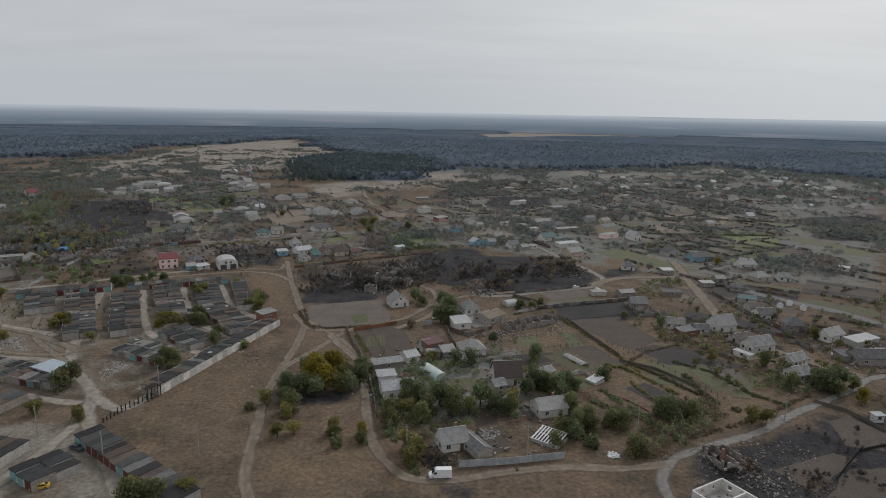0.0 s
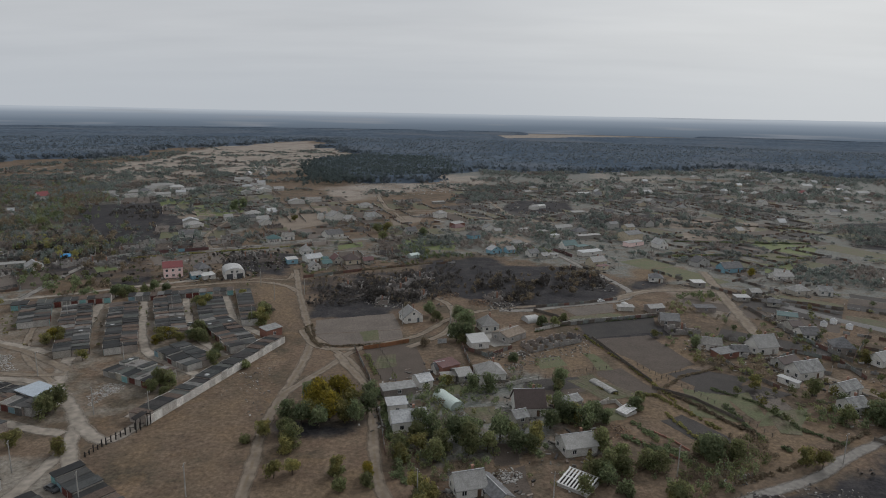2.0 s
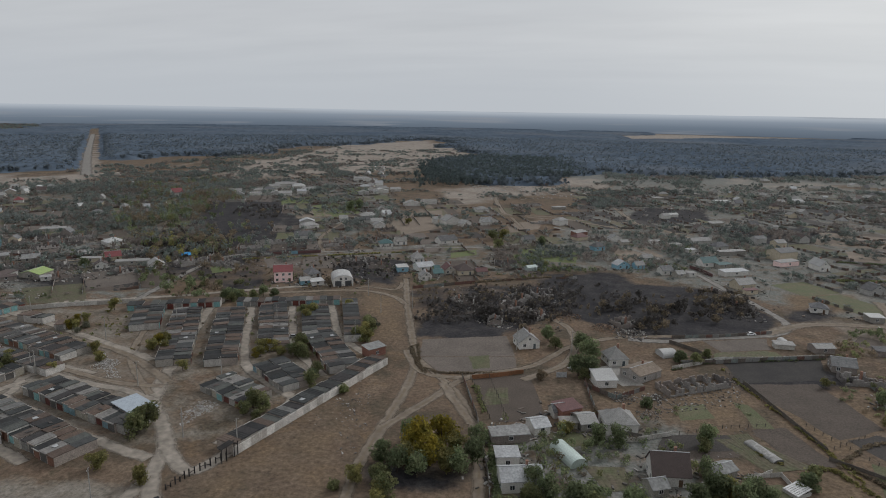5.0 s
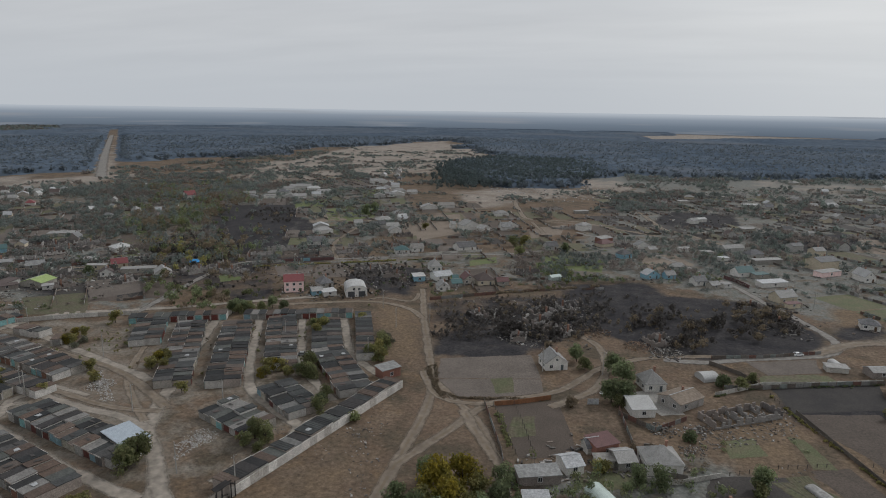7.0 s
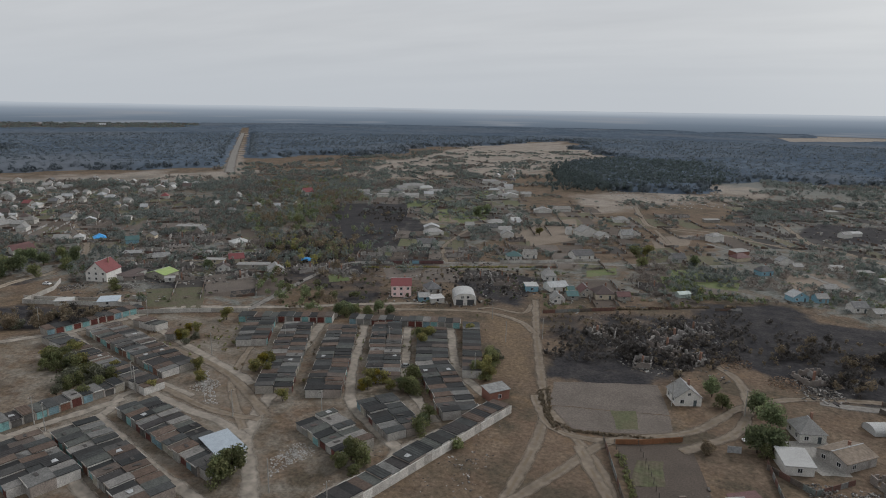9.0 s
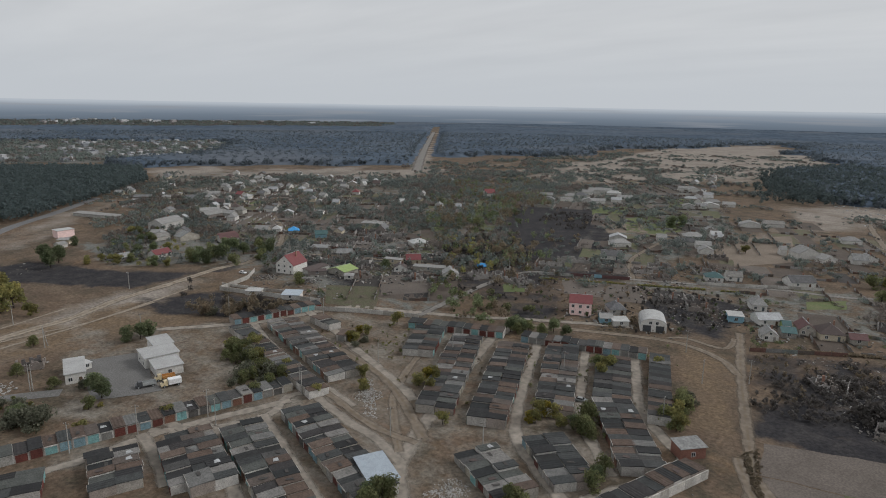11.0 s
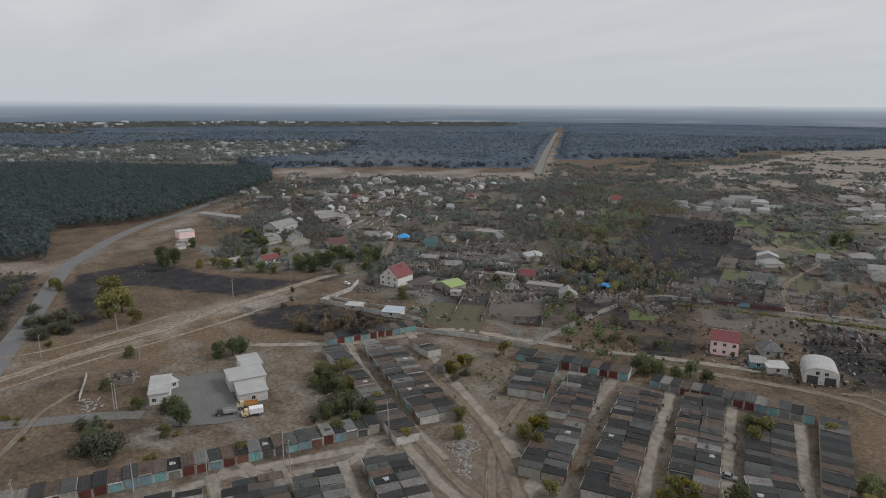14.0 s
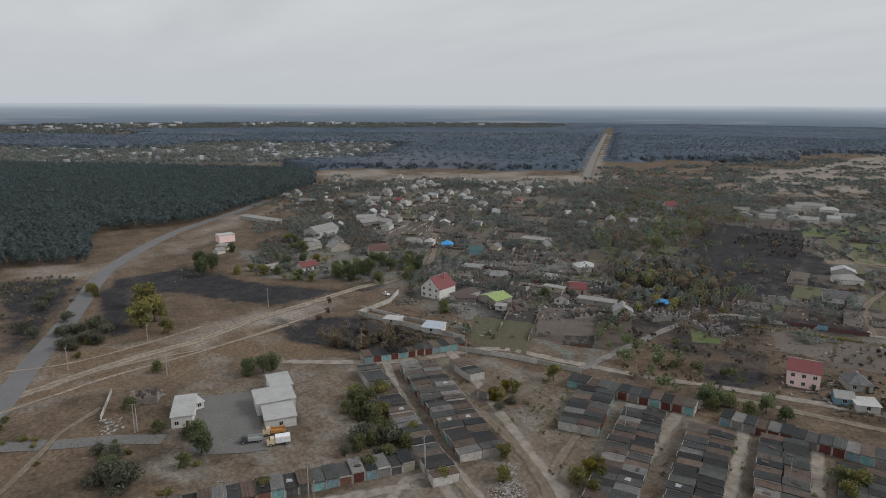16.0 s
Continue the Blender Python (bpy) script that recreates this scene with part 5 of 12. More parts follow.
def clump(rng, height, radius, n, leaf, round_top=False):
    """A light crown of n small tilted leaf faces, for woods and scrub seen far off."""
    z = rng.uniform(0.25, 1.0, n) ** 0.8
    r = radius * np.sqrt(np.clip(1.15 - z, 0.05, 1)) * rng.uniform(0.35, 1.0, n)
    a = rng.uniform(0, 6.283, n)
    c = np.stack([r * np.cos(a), r * np.sin(a), z * height], 1)
    if round_top:
        lob = rng.normal(size=(5, 3)); lob /= np.linalg.norm(lob, axis=1)[:, None]
        d = rng.normal(size=(n, 3)); d /= np.linalg.norm(d, axis=1)[:, None]
        c = lob[rng.integers(5, size=n)] * 0.42 + d * rng.uniform(0.26, 0.56, n)[:, None]
        c = c * np.array((radius, radius, height * 0.45)) + np.array((0, 0, height * 0.52))
        c[:, 2] = np.abs(c[:, 2])
    d1, d2 = rng.normal(size=(n, 3)), rng.normal(size=(n, 3))
    if round_top:
        out = d + np.array((0, 0, 0.35)) + rng.normal(size=(n, 3)) * 0.22
        d1 = np.cross(out, d1); d2 = np.cross(out, d1)
    else:
        d1[:, 2] *= 0.45; d2[:, 2] *= 0.45
    d1 /= np.linalg.norm(d1, axis=1)[:, None]; d2 /= np.linalg.norm(d2, axis=1)[:, None]
    s = leaf * rng.uniform(0.7, 1.3, n)[:, None]
    v = np.stack([c + d1 * s, c + d2 * s, c - (d1 + d2) * 0.6 * s], 1).reshape(-1, 3)
    return v, np.arange(3 * n).reshape(-1, 3)


def woods(name, poly, count, seed, height, radius, n, leaf, material, label, round_top=False, category="forest", cluster=True):
    rng = np.random.default_rng(seed)
    kinds = [clump(rng, height / radius, 1.0, n, leaf / radius, round_top) for _ in range(8)]
    out = []
    for x, y in scatter(poly, int(count * 3.2) if round_top and cluster else count, seed):
        if round_top and cluster and noise.noise(Vector((x * 0.022, y * 0.022, seed * 1.7))) + 0.5 * noise.noise(Vector((x * 0.09, y * 0.09, 3.0))) < rng.uniform(-0.05, 0.32):
            continue
        v, f = kinds[rng.integers(8)]
        out.append((v * np.array((radius, radius, radius)) * rng.uniform(0.45, 1.4) * rng.uniform(0.85, 1.15, 3) + np.array((x, y, 0)), f))
    return merged(name, out, material, label, category)


def canopy(name, polys, holes, step, hgt, material, label, seed=3):
    """Woodland far off: one rolling, broken canopy over an area, with glades left open."""
    xs = [p[0] for poly in polys for p in poly]; ys = [p[1] for poly in polys for p in poly]
    X, Y = np.arange(min(xs), max(xs), step), np.arange(min(ys), max(ys), step)
    rng = np.random.default_rng(seed)
    ax, ay = np.meshgrid(X, Y, indexing="ij")
    sh = ax.shape
    px, py = (ax + rng.uniform(-.45, .45, sh) * step).ravel(), (ay + rng.uniform(-.45, .45, sh) * step).ravel()
    ok = np.zeros(px.shape, bool)
    qx = px + 38 * np.sin(py * 0.013 + np.sin(px * 0.007)) + 16 * np.sin(py * 0.041 + px * 0.017)
    qy = py + 38 * np.sin(px * 0.011 + np.sin(py * 0.009)) + 16 * np.sin(px * 0.037 - py * 0.021)
    for poly in polys:
        ok |= inside(qx, qy, poly)[0]
    for poly in holes[1:]:
        ok &= ~inside(qx, qy, poly)[0]
    ok &= ~inside(px, py, holes[0])[0]
    wave = np.sin(px * 0.011 + 2 * np.sin(py * 0.006)) * np.sin(py * 0.009 + 1.7 * np.sin(px * 0.005))
    lump = np.sin(px * 0.047 + 1.3 * np.sin(py * 0.031)) * np.sin(py * 0.053 + 1.1 * np.sin(px * 0.027))
    soft = ok.reshape(sh).astype(float)
    for _ in range(4):
        q_ = np.pad(soft, 1, mode="edge")
        soft = (q_[:-2, 1:-1] + q_[2:, 1:-1] + q_[1:-1, :-2] + q_[1:-1, 2:] + 2 * q_[1:-1, 1:-1]) / 6
    # the canopy falls away gently towards its borders
    soft = np.clip((soft.ravel() - 0.25) / 0.6, 0, 1)
    z = -1.0 + soft * hgt * (0.74 + 0.05 * wave + 0.025 * lump + rng.uniform(-0.055, 0.055, px.shape))
    idx = np.arange(px.size).reshape(sh)
    a, b, c, d = idx[:-1, :-1].ravel(), idx[1:, :-1].ravel(), idx[1:, 1:].ravel(), idx[:-1, 1:].ravel()
    keep = (soft[a] + soft[b] + soft[c] + soft[d]) > 0
    a, b, c, d = a[keep], b[keep], c[keep], d[keep]
    tri = np.concatenate([np.stack([a, b, c], 1), np.stack([a, c, d], 1)])
    used, tri = np.unique(tri, return_inverse=True)
    chunks = [(np.stack([px, py, z], 1)[used], tri.reshape(-1, 3))]
    # a loose fringe of crowns along the borders
    g2 = ok.reshape(sh)
    rim = g2.copy()
    rim[1:-1, 1:-1] = g2[1:-1, 1:-1] & ~(g2[:-2, 1:-1] & g2[2:, 1:-1] & g2[1:-1, :-2] & g2[1:-1, 2:])
    cut = inside(px, py, holes[0])[1]
    rim = np.nonzero(rim.ravel() & (np.hypot(px + 60, py - 130) < 2300) & (cut > 40))[0]
    ex, ey = np.repeat(px[rim], 6), np.repeat(py[rim], 6)
    fringe = crowns(rng, ex + rng.normal(0, step * 0.8, len(ex)), ey + rng.normal(0, step * 0.8, len(ex)), hgt * rng.uniform(0.35, 0.95, len(ex)), 4.6, 16, 1.9)
    merged("far_trees", [fringe], M_HAZYCROWN, "tree crowns along the near side of dark woodland, painted haze-blue", "forest")
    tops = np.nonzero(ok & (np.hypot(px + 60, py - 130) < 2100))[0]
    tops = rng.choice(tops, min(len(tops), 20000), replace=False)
    merged("tree_tops", [crowns(rng, px[tops], py[tops], hgt * rng.uniform(0.80, 1.05, len(tops)), 5.6, 11, 2.6)], M_HAZYCROWN, "tree tops rising out of the far woodland, painted haze-blue", "forest")
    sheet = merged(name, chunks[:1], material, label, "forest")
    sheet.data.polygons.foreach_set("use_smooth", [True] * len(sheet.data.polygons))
    return sheet


def crowns(rng, x, y, h, radius, n, leaf):
    """Many light crowns at once: arrays of places and heights to one array of leaf faces."""
    tall = max(float(np.mean(h)) / radius, 0.3)
    kinds = np.stack([clump(rng, tall, 1.0, n, leaf / radius, True)[0] for _ in range(12)])
    v = kinds[rng.integers(12, size=len(x))]
    r = (radius * rng.uniform(0.8, 1.2, len(x)))[:, None]
    v = np.stack([v[:, :, 0] * r + x[:, None], v[:, :, 1] * r + y[:, None], v[:, :, 2] * (h / tall)[:, None]], 2).reshape(-1, 3)
    return v, np.arange(len(v)).reshape(-1, 3)


def grid_points(rng, poly, step):
    xs, ys = [p[0] for p in poly], [p[1] for p in poly]
    ax, ay = np.meshgrid(np.arange(min(xs), max(xs), step), np.arange(min(ys), max(ys), step), indexing="ij")
    px, py = ax.ravel() + rng.uniform(-.5, .5, ax.size) * step, ay.ravel() + rng.uniform(-.5, .5, ax.size) * step
    ok = inside(px, py, poly)[0]
    return px[ok], py[ok]


def stand(name, poly, step, h, radius, n, leaf, material, label, seed, fray=0.0):
    """A close plantation: crown beside crown over the whole area."""
    rng = np.random.default_rng(seed)
    px, py = grid_points(rng, poly, step)
    if fray:
        keep = rng.uniform(0, 1, len(px)) < np.clip(inside(px, py, poly)[1] / fray, 0.04, 1)
        px, py = px[keep], py[keep]
    return merged(name, [crowns(rng, px, py, h * rng.uniform(0.8, 1.12, len(px)), radius, n, leaf)], material, label, "forest")


def belt(poly, step, cover, seed, low, high, mats, n=26, near=0.30, bare=0.75, wide=1.0):
    """Trees and brush that run together between houses, plots and lanes; one object for each colour of leaf."""
    rng = np.random.default_rng(seed)
    px, py = grid_points(rng, poly, step)
    keep = np.ones(len(px), bool)
    for x0, y0, x1, y1, w in ROAD_RUNS:
        dx, dy = x1 - x0, y1 - y0
        t = np.clip(((px - x0) * dx + (py - y0) * dy) / max(dx * dx + dy * dy, 1e-6), 0, 1)
        keep &= np.hypot(px - x0 - t * dx, py - y0 - t * dy) > w + 1.2
    close = np.zeros(len(px))
    for x, y, r in HOUSE_SPOTS:
        d = np.hypot(px - x, py - y)
        keep &= d > r + 3.0
        close = np.maximum(close, np.exp(-np.maximum(d - r, 0) / 9.0))
    chance = rng.uniform(0, 1, len(px))
    for q in PLOT_AREAS:
        xs, ys = [c[0] for c in q], [c[1] for c in q]
        sel = np.nonzero((px > min(xs)) & (px < max(xs)) & (py > min(ys)) & (py < max(ys)))[0]
        if len(sel):
            keep[sel] &= ~(inside(px[sel], py[sel], q)[0] & (chance[sel] < bare))
    for q, w in BURN:
        if w > 0.84:
            keep &= ~(inside(px, py, q)[0] & (chance < 0.93))
    px, py, close = px[keep], py[keep], close[keep]
    f = np.array([noise.noise(Vector((x * 0.016, y * 0.016, seed))) + 0.6 * noise.noise(Vector((x * 0.055, y * 0.055, seed + 4.0))) for x, y in zip(px, py)])
    f = f + near * close + rng.uniform(-0.16, 0.16, len(px))
    if not len(f):
        return
    cut = np.quantile(f, 1 - cover)
    sel = f > cut
    px, py, f = px[sel], py[sel], f[sel]
    size = np.clip((f - cut) * 2.2 + rng.uniform(0, 0.55, len(f)), 0, 1)
    h = low + (high - low) * size ** 1.4
    k = np.array([noise.noise(Vector((x * 0.03, y * 0.03, seed + 9.0))) for x, y in zip(px, py)]) + rng.uniform(-0.35, 0.35, len(px))
    k = np.argsort(np.argsort(k)) / len(k)
    at = 0.0
    for m, share, what in mats:
        s = (k >= at) & (k < at + share)
        at += share
        if s.any():
            rad = np.clip(0.42 * h[s], 0.5, 3.4).mean() * wide
            merged("brush", [crowns(rng, px[s], py[s], h[s], max(rad, step * 0.62), int(1.9 * n), max(rad, step * 0.62) * (14.0 / n) ** 0.5 * 0.25)], m, what, "trees")


VILLAGE_WALLS = (M_WALLMIX, M_WALLMIX, M_WHITEWALL, M_SILICATE, M_CREAM)
VILLAGE_ROOFS = (M_SLATE, M_SLATE, M_SLATE, M_SLATELIGHT, M_ZINC, M_BROWNROOF)


def village(poly, count, seed, gap, rot, group, jitter=12, keep_off=(), red=0.04, windows=True):
    rng = random.Random(seed)
    for x, y in scatter(poly, count, seed, gap):
        if any((x - a) ** 2 + (y - b) ** 2 < r * r for a, b, r in keep_off) or any(w > 0.84 and inside(np.array([x]), np.array([y]), q)[0][0] for q, w in BURN):
            continue
        small = rng.random() < 0.35
        w, d = (rng.uniform(4, 6), rng.uniform(3.5, 5)) if small else (rng.uniform(6.5, 10), rng.uniform(6, 8))
        kind = rng.choice(("gx", "gy", "gx", "flat")) if small else rng.choice(("gx", "gy", "hip", "hip", "gx"))
        h = rng.uniform(2.2, 2.6) if small else rng.uniform(2.7, 3.4)
        rh = 0.4 if kind == "flat" else (rng.uniform(1.0, 1.6) if small else rng.uniform(1.9, 3.2))
        wall = rng.choice(VILLAGE_WALLS)
        roof = M_REDROOF if rng.random() < red else rng.choice(VILLAGE_ROOFS)
        what = {M_SLATE: "grey slate", M_SLATELIGHT: "light slate", M_ZINC: "bright sheet metal", M_BROWNROOF: "brown", M_REDROOF: "red tile"}[roof]
        house(x, y, rot + rng.choice((0, 90)) + rng.uniform(-jitter, jitter), w, d, h, kind, rh, wall, roof,
              ("small outbuilding" if small else "pale rendered village house") + " with a %s roof" % what, "shed" if small else "house", windows=0 if not windows else 1 if small else 2,
              chimney=not small and rng.random() < 0.5, group=group, name="shed" if small else "house", side=False)


def groves(poly, count, seed, scale=1.0, faces=90, mix=(("dark_green", 0.4), ("green", 0.3), ("olive", 0.2), ("brown", 0.1)), label="garden trees and bushes in leaf among the houses"):
    """Trees past counting between far houses: one object for each colour of leaf."""
    mats = {"dark_green": M_LEAFDK, "green": M_LEAF, "olive": M_OLIVE, "brown": M_RUST, "burnt": M_BURNT, "silver": M_SILVER}
    for i, (key, share) in enumerate(mix):
        woods("garden_trees", poly, int(count * share), seed + i, 5.6 * scale, 2.7 * scale, faces, 0.52 * scale * (90 / faces) ** 0.5, mats[key], key.replace("_", " ") + " " + label, True, "trees")


def parcels(poly, rot, seed, strip=(9, 18), length=(22, 46), skip=0.35, mats=None, fences=0.5, z=0.03):
    """Long garden plots side by side: each a plot of its own; the wire and board fences between them are one object."""
    rng = random.Random(seed)
    mats = mats or (M_SOIL, M_DARKSOIL, M_ROW, M_ROW, M_SOILP, M_SOIL)
    what = {M_SOIL: "bare brown garden soil", M_DARKSOIL: "dark freshly tilled garden soil", M_ROW: "kitchen garden beds with green rows", M_SOILP: "pale dry garden soil", M_BURNSOIL: "black burnt garden ground", M_GRASS: "green grass plot"}
    R = Matrix.Rotation(radians(rot), 2)
    inv = R.transposed()
    loc = [inv @ Vector(p) for p in poly]
    x0, x1, y0, y1 = min(p.x for p in loc), max(p.x for p in loc), min(p.y for p in loc), max(p.y for p in loc)
    vs, fs = [], []
    y = y0
    while y < y1:
        ly = rng.uniform(*length)
        x = x0
        while x < x1:
            lx = rng.uniform(*strip)
            cs = [R @ Vector(c) for c in ((x + .5, y + .5), (x + lx - .5, y + .5), (x + lx - .5, y + ly - 1), (x + .5, y + ly - 1))]
            mid = R @ Vector((x + lx / 2, y + ly / 2))
            if inside(np.array([mid.x]), np.array([mid.y]), poly)[0][0]:
                scorched = any(w > 0.84 and inside(np.array([mid.x]), np.array([mid.y]), q)[0][0] for q, w in BURN)
                if rng.random() > skip and not scorched:
                    m = rng.choice(mats)
                    plot("garden_plot", [(c.x, c.y) for c in cs], m, what[m] + " in a fenced plot", z=z + rng.uniform(0, 0.02), rows=0, n=7)
                for a, b in () if scorched else ((cs[0], cs[3]), (cs[0], cs[1])):
                    if rng.random() < fences:
                        L = (b - a).length
                        n = max(1, int(L / 2.5))
                        rm = Matrix.Rotation(math.atan2(b.y - a.y, b.x - a.x), 3, "Z")
                        for k in range(n):
                            if rng.random() < 0.12:
                                continue
                            p = a.lerp(b, (k + .5) / n)
                            add_box(vs, fs, -L / n / 2, L / n / 2, -0.05, 0.05, 0, rng.uniform(1.1, 1.7), rm, (p.x, p.y, 0))
            x += lx
        y += ly
    if vs:
        tagged(new("garden_fences", mesh_of("garden_fences", vs, fs, M_FENCEI)), "weathered board fences between garden plots", "fences", kind="stuff")


def litter(poly, count, seed, material, label, size=0.5, name="litter"):
    """Small broken pieces strewn over an area, past counting."""
    rng = random.Random(seed)
    vs, fs = [], []
    for x, y in scatter(poly, count, seed):
        s = size * rng.uniform(0.3, 1.3) ** 1.5
        rm = Euler((rng.uniform(-.5, .5), rng.uniform(-.5, .5), rng.uniform(0, 3))).to_matrix()
        add_box(vs, fs, -s, s, -s * rng.uniform(.3, .8), s * .5, -s * .25, s * .25, rm, (x, y, s * .22))
    return tagged(new(name, mesh_of(name, vs, fs, material)), label, "debris", kind="stuff")


def frame_house(x, y, rot, w, d, h, bars=9, label="white bare greenhouse frame of slats over a glazed pit"):
    """A greenhouse frame: white slats leaning over a low base."""
    e = tagged(empty("greenhouse", x, y, rot), label, "greenhouse")
    vs, fs = [], []
    for a in ((-w / 2, w / 2, -d / 2, -d / 2 + .25), (-w / 2, w / 2, d / 2 - .25, d / 2), (-w / 2, -w / 2 + .25, -d / 2 + .25, d / 2 - .25), (w / 2 - .25, w / 2, -d / 2 + .25, d / 2 - .25)):
        add_box(vs, fs, *a, 0, h * 0.5)
    part("base", vs, fs, M_SILICATE, e)
    vs, fs = [], []
    add_box(vs, fs, -w / 2 + .3, w / 2 - .3, -d / 2 + .3, d / 2 - .3, 0.02, h * 0.35)
    part("bed", vs, fs, M_DARKSOIL, e)
    vs, fs = [], []
    add_box(vs, fs, -0.22, 0.22, -d / 2, d / 2, -0.06, 0.06)
    slat = mesh_of("slat", vs, fs, M_WHITEPVC)
    for i in range(bars):
        put_mesh("slat", slat, e, pose(-w / 2 + w * (i + .5) / bars, 0, h * 0.75, 9, 0, 0))
    for yy in (-d / 2, 0, d / 2):
        vs, fs = [], []
        add_box(vs, fs, -w / 2, w / 2, yy - .08, yy + .08, h * 0.72 + yy * 0.158, h * 0.72 + yy * 0.158 + 0.14)
        part("rail", vs, fs, M_WHITEPVC, e)
    return e


def shell_house(x, y, rot, w, d, h):
    """White block walls of a house that has lost its roof, with rooms and window openings."""
    e = tagged(empty("roofless_house", x, y, rot), "roofless white block house, bare walls with window openings", "ruined house")

    def run(L, openings):
        vs, fs = [], []
        cut, last = sorted(openings), 0.0
        for c in cut:
            add_box(vs, fs, last, c - .6, -.2, .2, 0, h)
            add_box(vs, fs, c - .6, c + .6, -.2, .2, 0, .95)
            add_box(vs, fs, c - .6, c + .6, -.2, .2, 2.25, h)
            last = c + .6
        add_box(vs, fs, last, L, -.2, .2, 0, h)
        return mesh_of("wall", vs, fs, M_WHITEWALL)
    a, b = run(w, (w * .2, w * .5, w * .8)), run(d - .4, (d * .3, d * .7))
    put_mesh("wall", a, e, pose(-w / 2, -d / 2, 0))
    put_mesh("wall", a, e, pose(-w / 2, d / 2, 0))
    put_mesh("wall", b, e, pose(-w / 2, -d / 2 + .2, 0, 0, 0, 90))
    put_mesh("wall", b, e, pose(w / 2, -d / 2 + .2, 0, 0, 0, 90))
    put_mesh("partition", run(d - .4, (d * .5,)), e, pose(w * .08, -d / 2 + .2, 0, 0, 0, 90))
    vs, fs = [], []
    add_box(vs, fs, -w / 2 + .2, w / 2 - .2, -d / 2 + .2, d / 2 - .2, 0.0, 0.12)
    part("slab", vs, fs, M_ASHWALL, e)
    return e


def burnt_gate(x, y, rot):
    e = tagged(empty("gateway", x, y, rot), "blackened timber gateway with a sagging beam", "gate")
    for px in (-2.6, -1.0, 1.6, 2.8):
        vs, fs = [], []
        add_tube(vs, fs, (px, 0, 0), (px + .1, 0, 4.2), .16, .13, 6)
        part("post", vs, fs, M_CHAR, e)
    for a, b in (((-2.8, 0, 4.2), (1.0, .2, 4.6)), ((1.0, .2, 4.6), (2.9, 0, 3.3)), ((-2.6, .8, 3.9), (2.5, .9, 4.2))):
        vs, fs = [], []
        add_tube(vs, fs, a, b, .22, .2, 6)
        part("beam", vs, fs, M_CHAR, e)
    vs, fs = slab([[(-3, -.6, 4.3), (1.2, -.6, 4.7), (1.2, 1.3, 4.9), (-3, 1.3, 4.5)]], .1)
    part("roof", vs, fs, M_CHAR, e)
    return e


def burnt_fence(pts, seed):
    rng = random.Random(seed)
    e = tagged(empty("fence", *pts[0]), "charred broken fence of leaning posts", "fence")
    ox, oy = pts[0]
    for (x0, y0), (x1, y1) in zip(pts, pts[1:]):
        n = int(math.hypot(x1 - x0, y1 - y0) / 1.3)
        for i in range(n):
            t = i / n
            x, y = x0 + (x1 - x0) * t - ox, y0 + (y1 - y0) * t - oy
            vs, fs = [], []
            add_box(vs, fs, x - .14, x + .14, y - .1, y + .1, 0, rng.uniform(1.2, 2.5))
            if rng.random() < .6:
                add_tube(vs, fs, (x, y, rng.uniform(.6, 1.6)), (x + (x1 - x0) / n, y + (y1 - y0) / n, rng.uniform(.5, 1.6)), .1, .1, 4)
            part("post", vs, fs, M_CHAR, e)
    return e


def wires(pts, h, label="thin dark wires sagging between poles"):
    vs, fs = [], []
    for (x0, y0), (x1, y1) in zip(pts, pts[1:]):
        d = Vector((x1 - x0, y1 - y0, 0)); nrm = Vector((-d.y, d.x, 0)).normalized()
        for k in (-.8, .8):
            last = None
            for i in range(9):
                t = i / 8
                p = Vector((x0 + d.x * t, y0 + d.y * t, h - 0.3 - 4 * 0.9 * t * (1 - t))) + nrm * k
                if last is not None:
                    add_tube(vs, fs, last, p, .025, .025, 3)
                last = p
    return tagged(new("wires", mesh_of("wires", vs, fs, M_WIRE)), label, "wires", kind="structure")


def tank(x, y, r=1.5):
    e = tagged(empty("tank", x, y), "round white storage tank in a garden", "tank")
    vs, fs = [], []
    add_tube(vs, fs, (0, 0, 0), (0, 0, 1.8), r, r, 16)
    part("body", vs, fs, M_CARWHITE, e)
    vs, fs = [], []
    add_tube(vs, fs, (0, 0, 1.8), (0, 0, 2.6), r, r * .3, 16)
    part("lid", vs, fs, M_ZINC, e)


def town(polys, counts, seed):
    """Blocks and houses of the far town, past counting."""
    rng = random.Random(seed)
    vs, fs = [], []
    for poly, n, big in zip(polys, counts, (False, False, True, True)):
        for x, y in scatter(poly, n, seed + n):
            w, d, h = (rng.uniform(14, 40), rng.uniform(11, 14), rng.choice((6, 9, 12, 15))) if big and rng.random() < .5 else (rng.uniform(7, 12), rng.uniform(7, 10), rng.uniform(4, 7))
            rm = Matrix.Rotation(rng.choice((.4, 1.97)) + rng.uniform(-.3, .3), 3, "Z")
            add_box(vs, fs, -w / 2, w / 2, -d / 2, d / 2, 0, h, rm, (x, y, 0))
    tagged(new("distant_town", mesh_of("distant_town", vs, fs, M_TOWN)), "pale blocks and houses of a town far away", "town", kind="stuff")


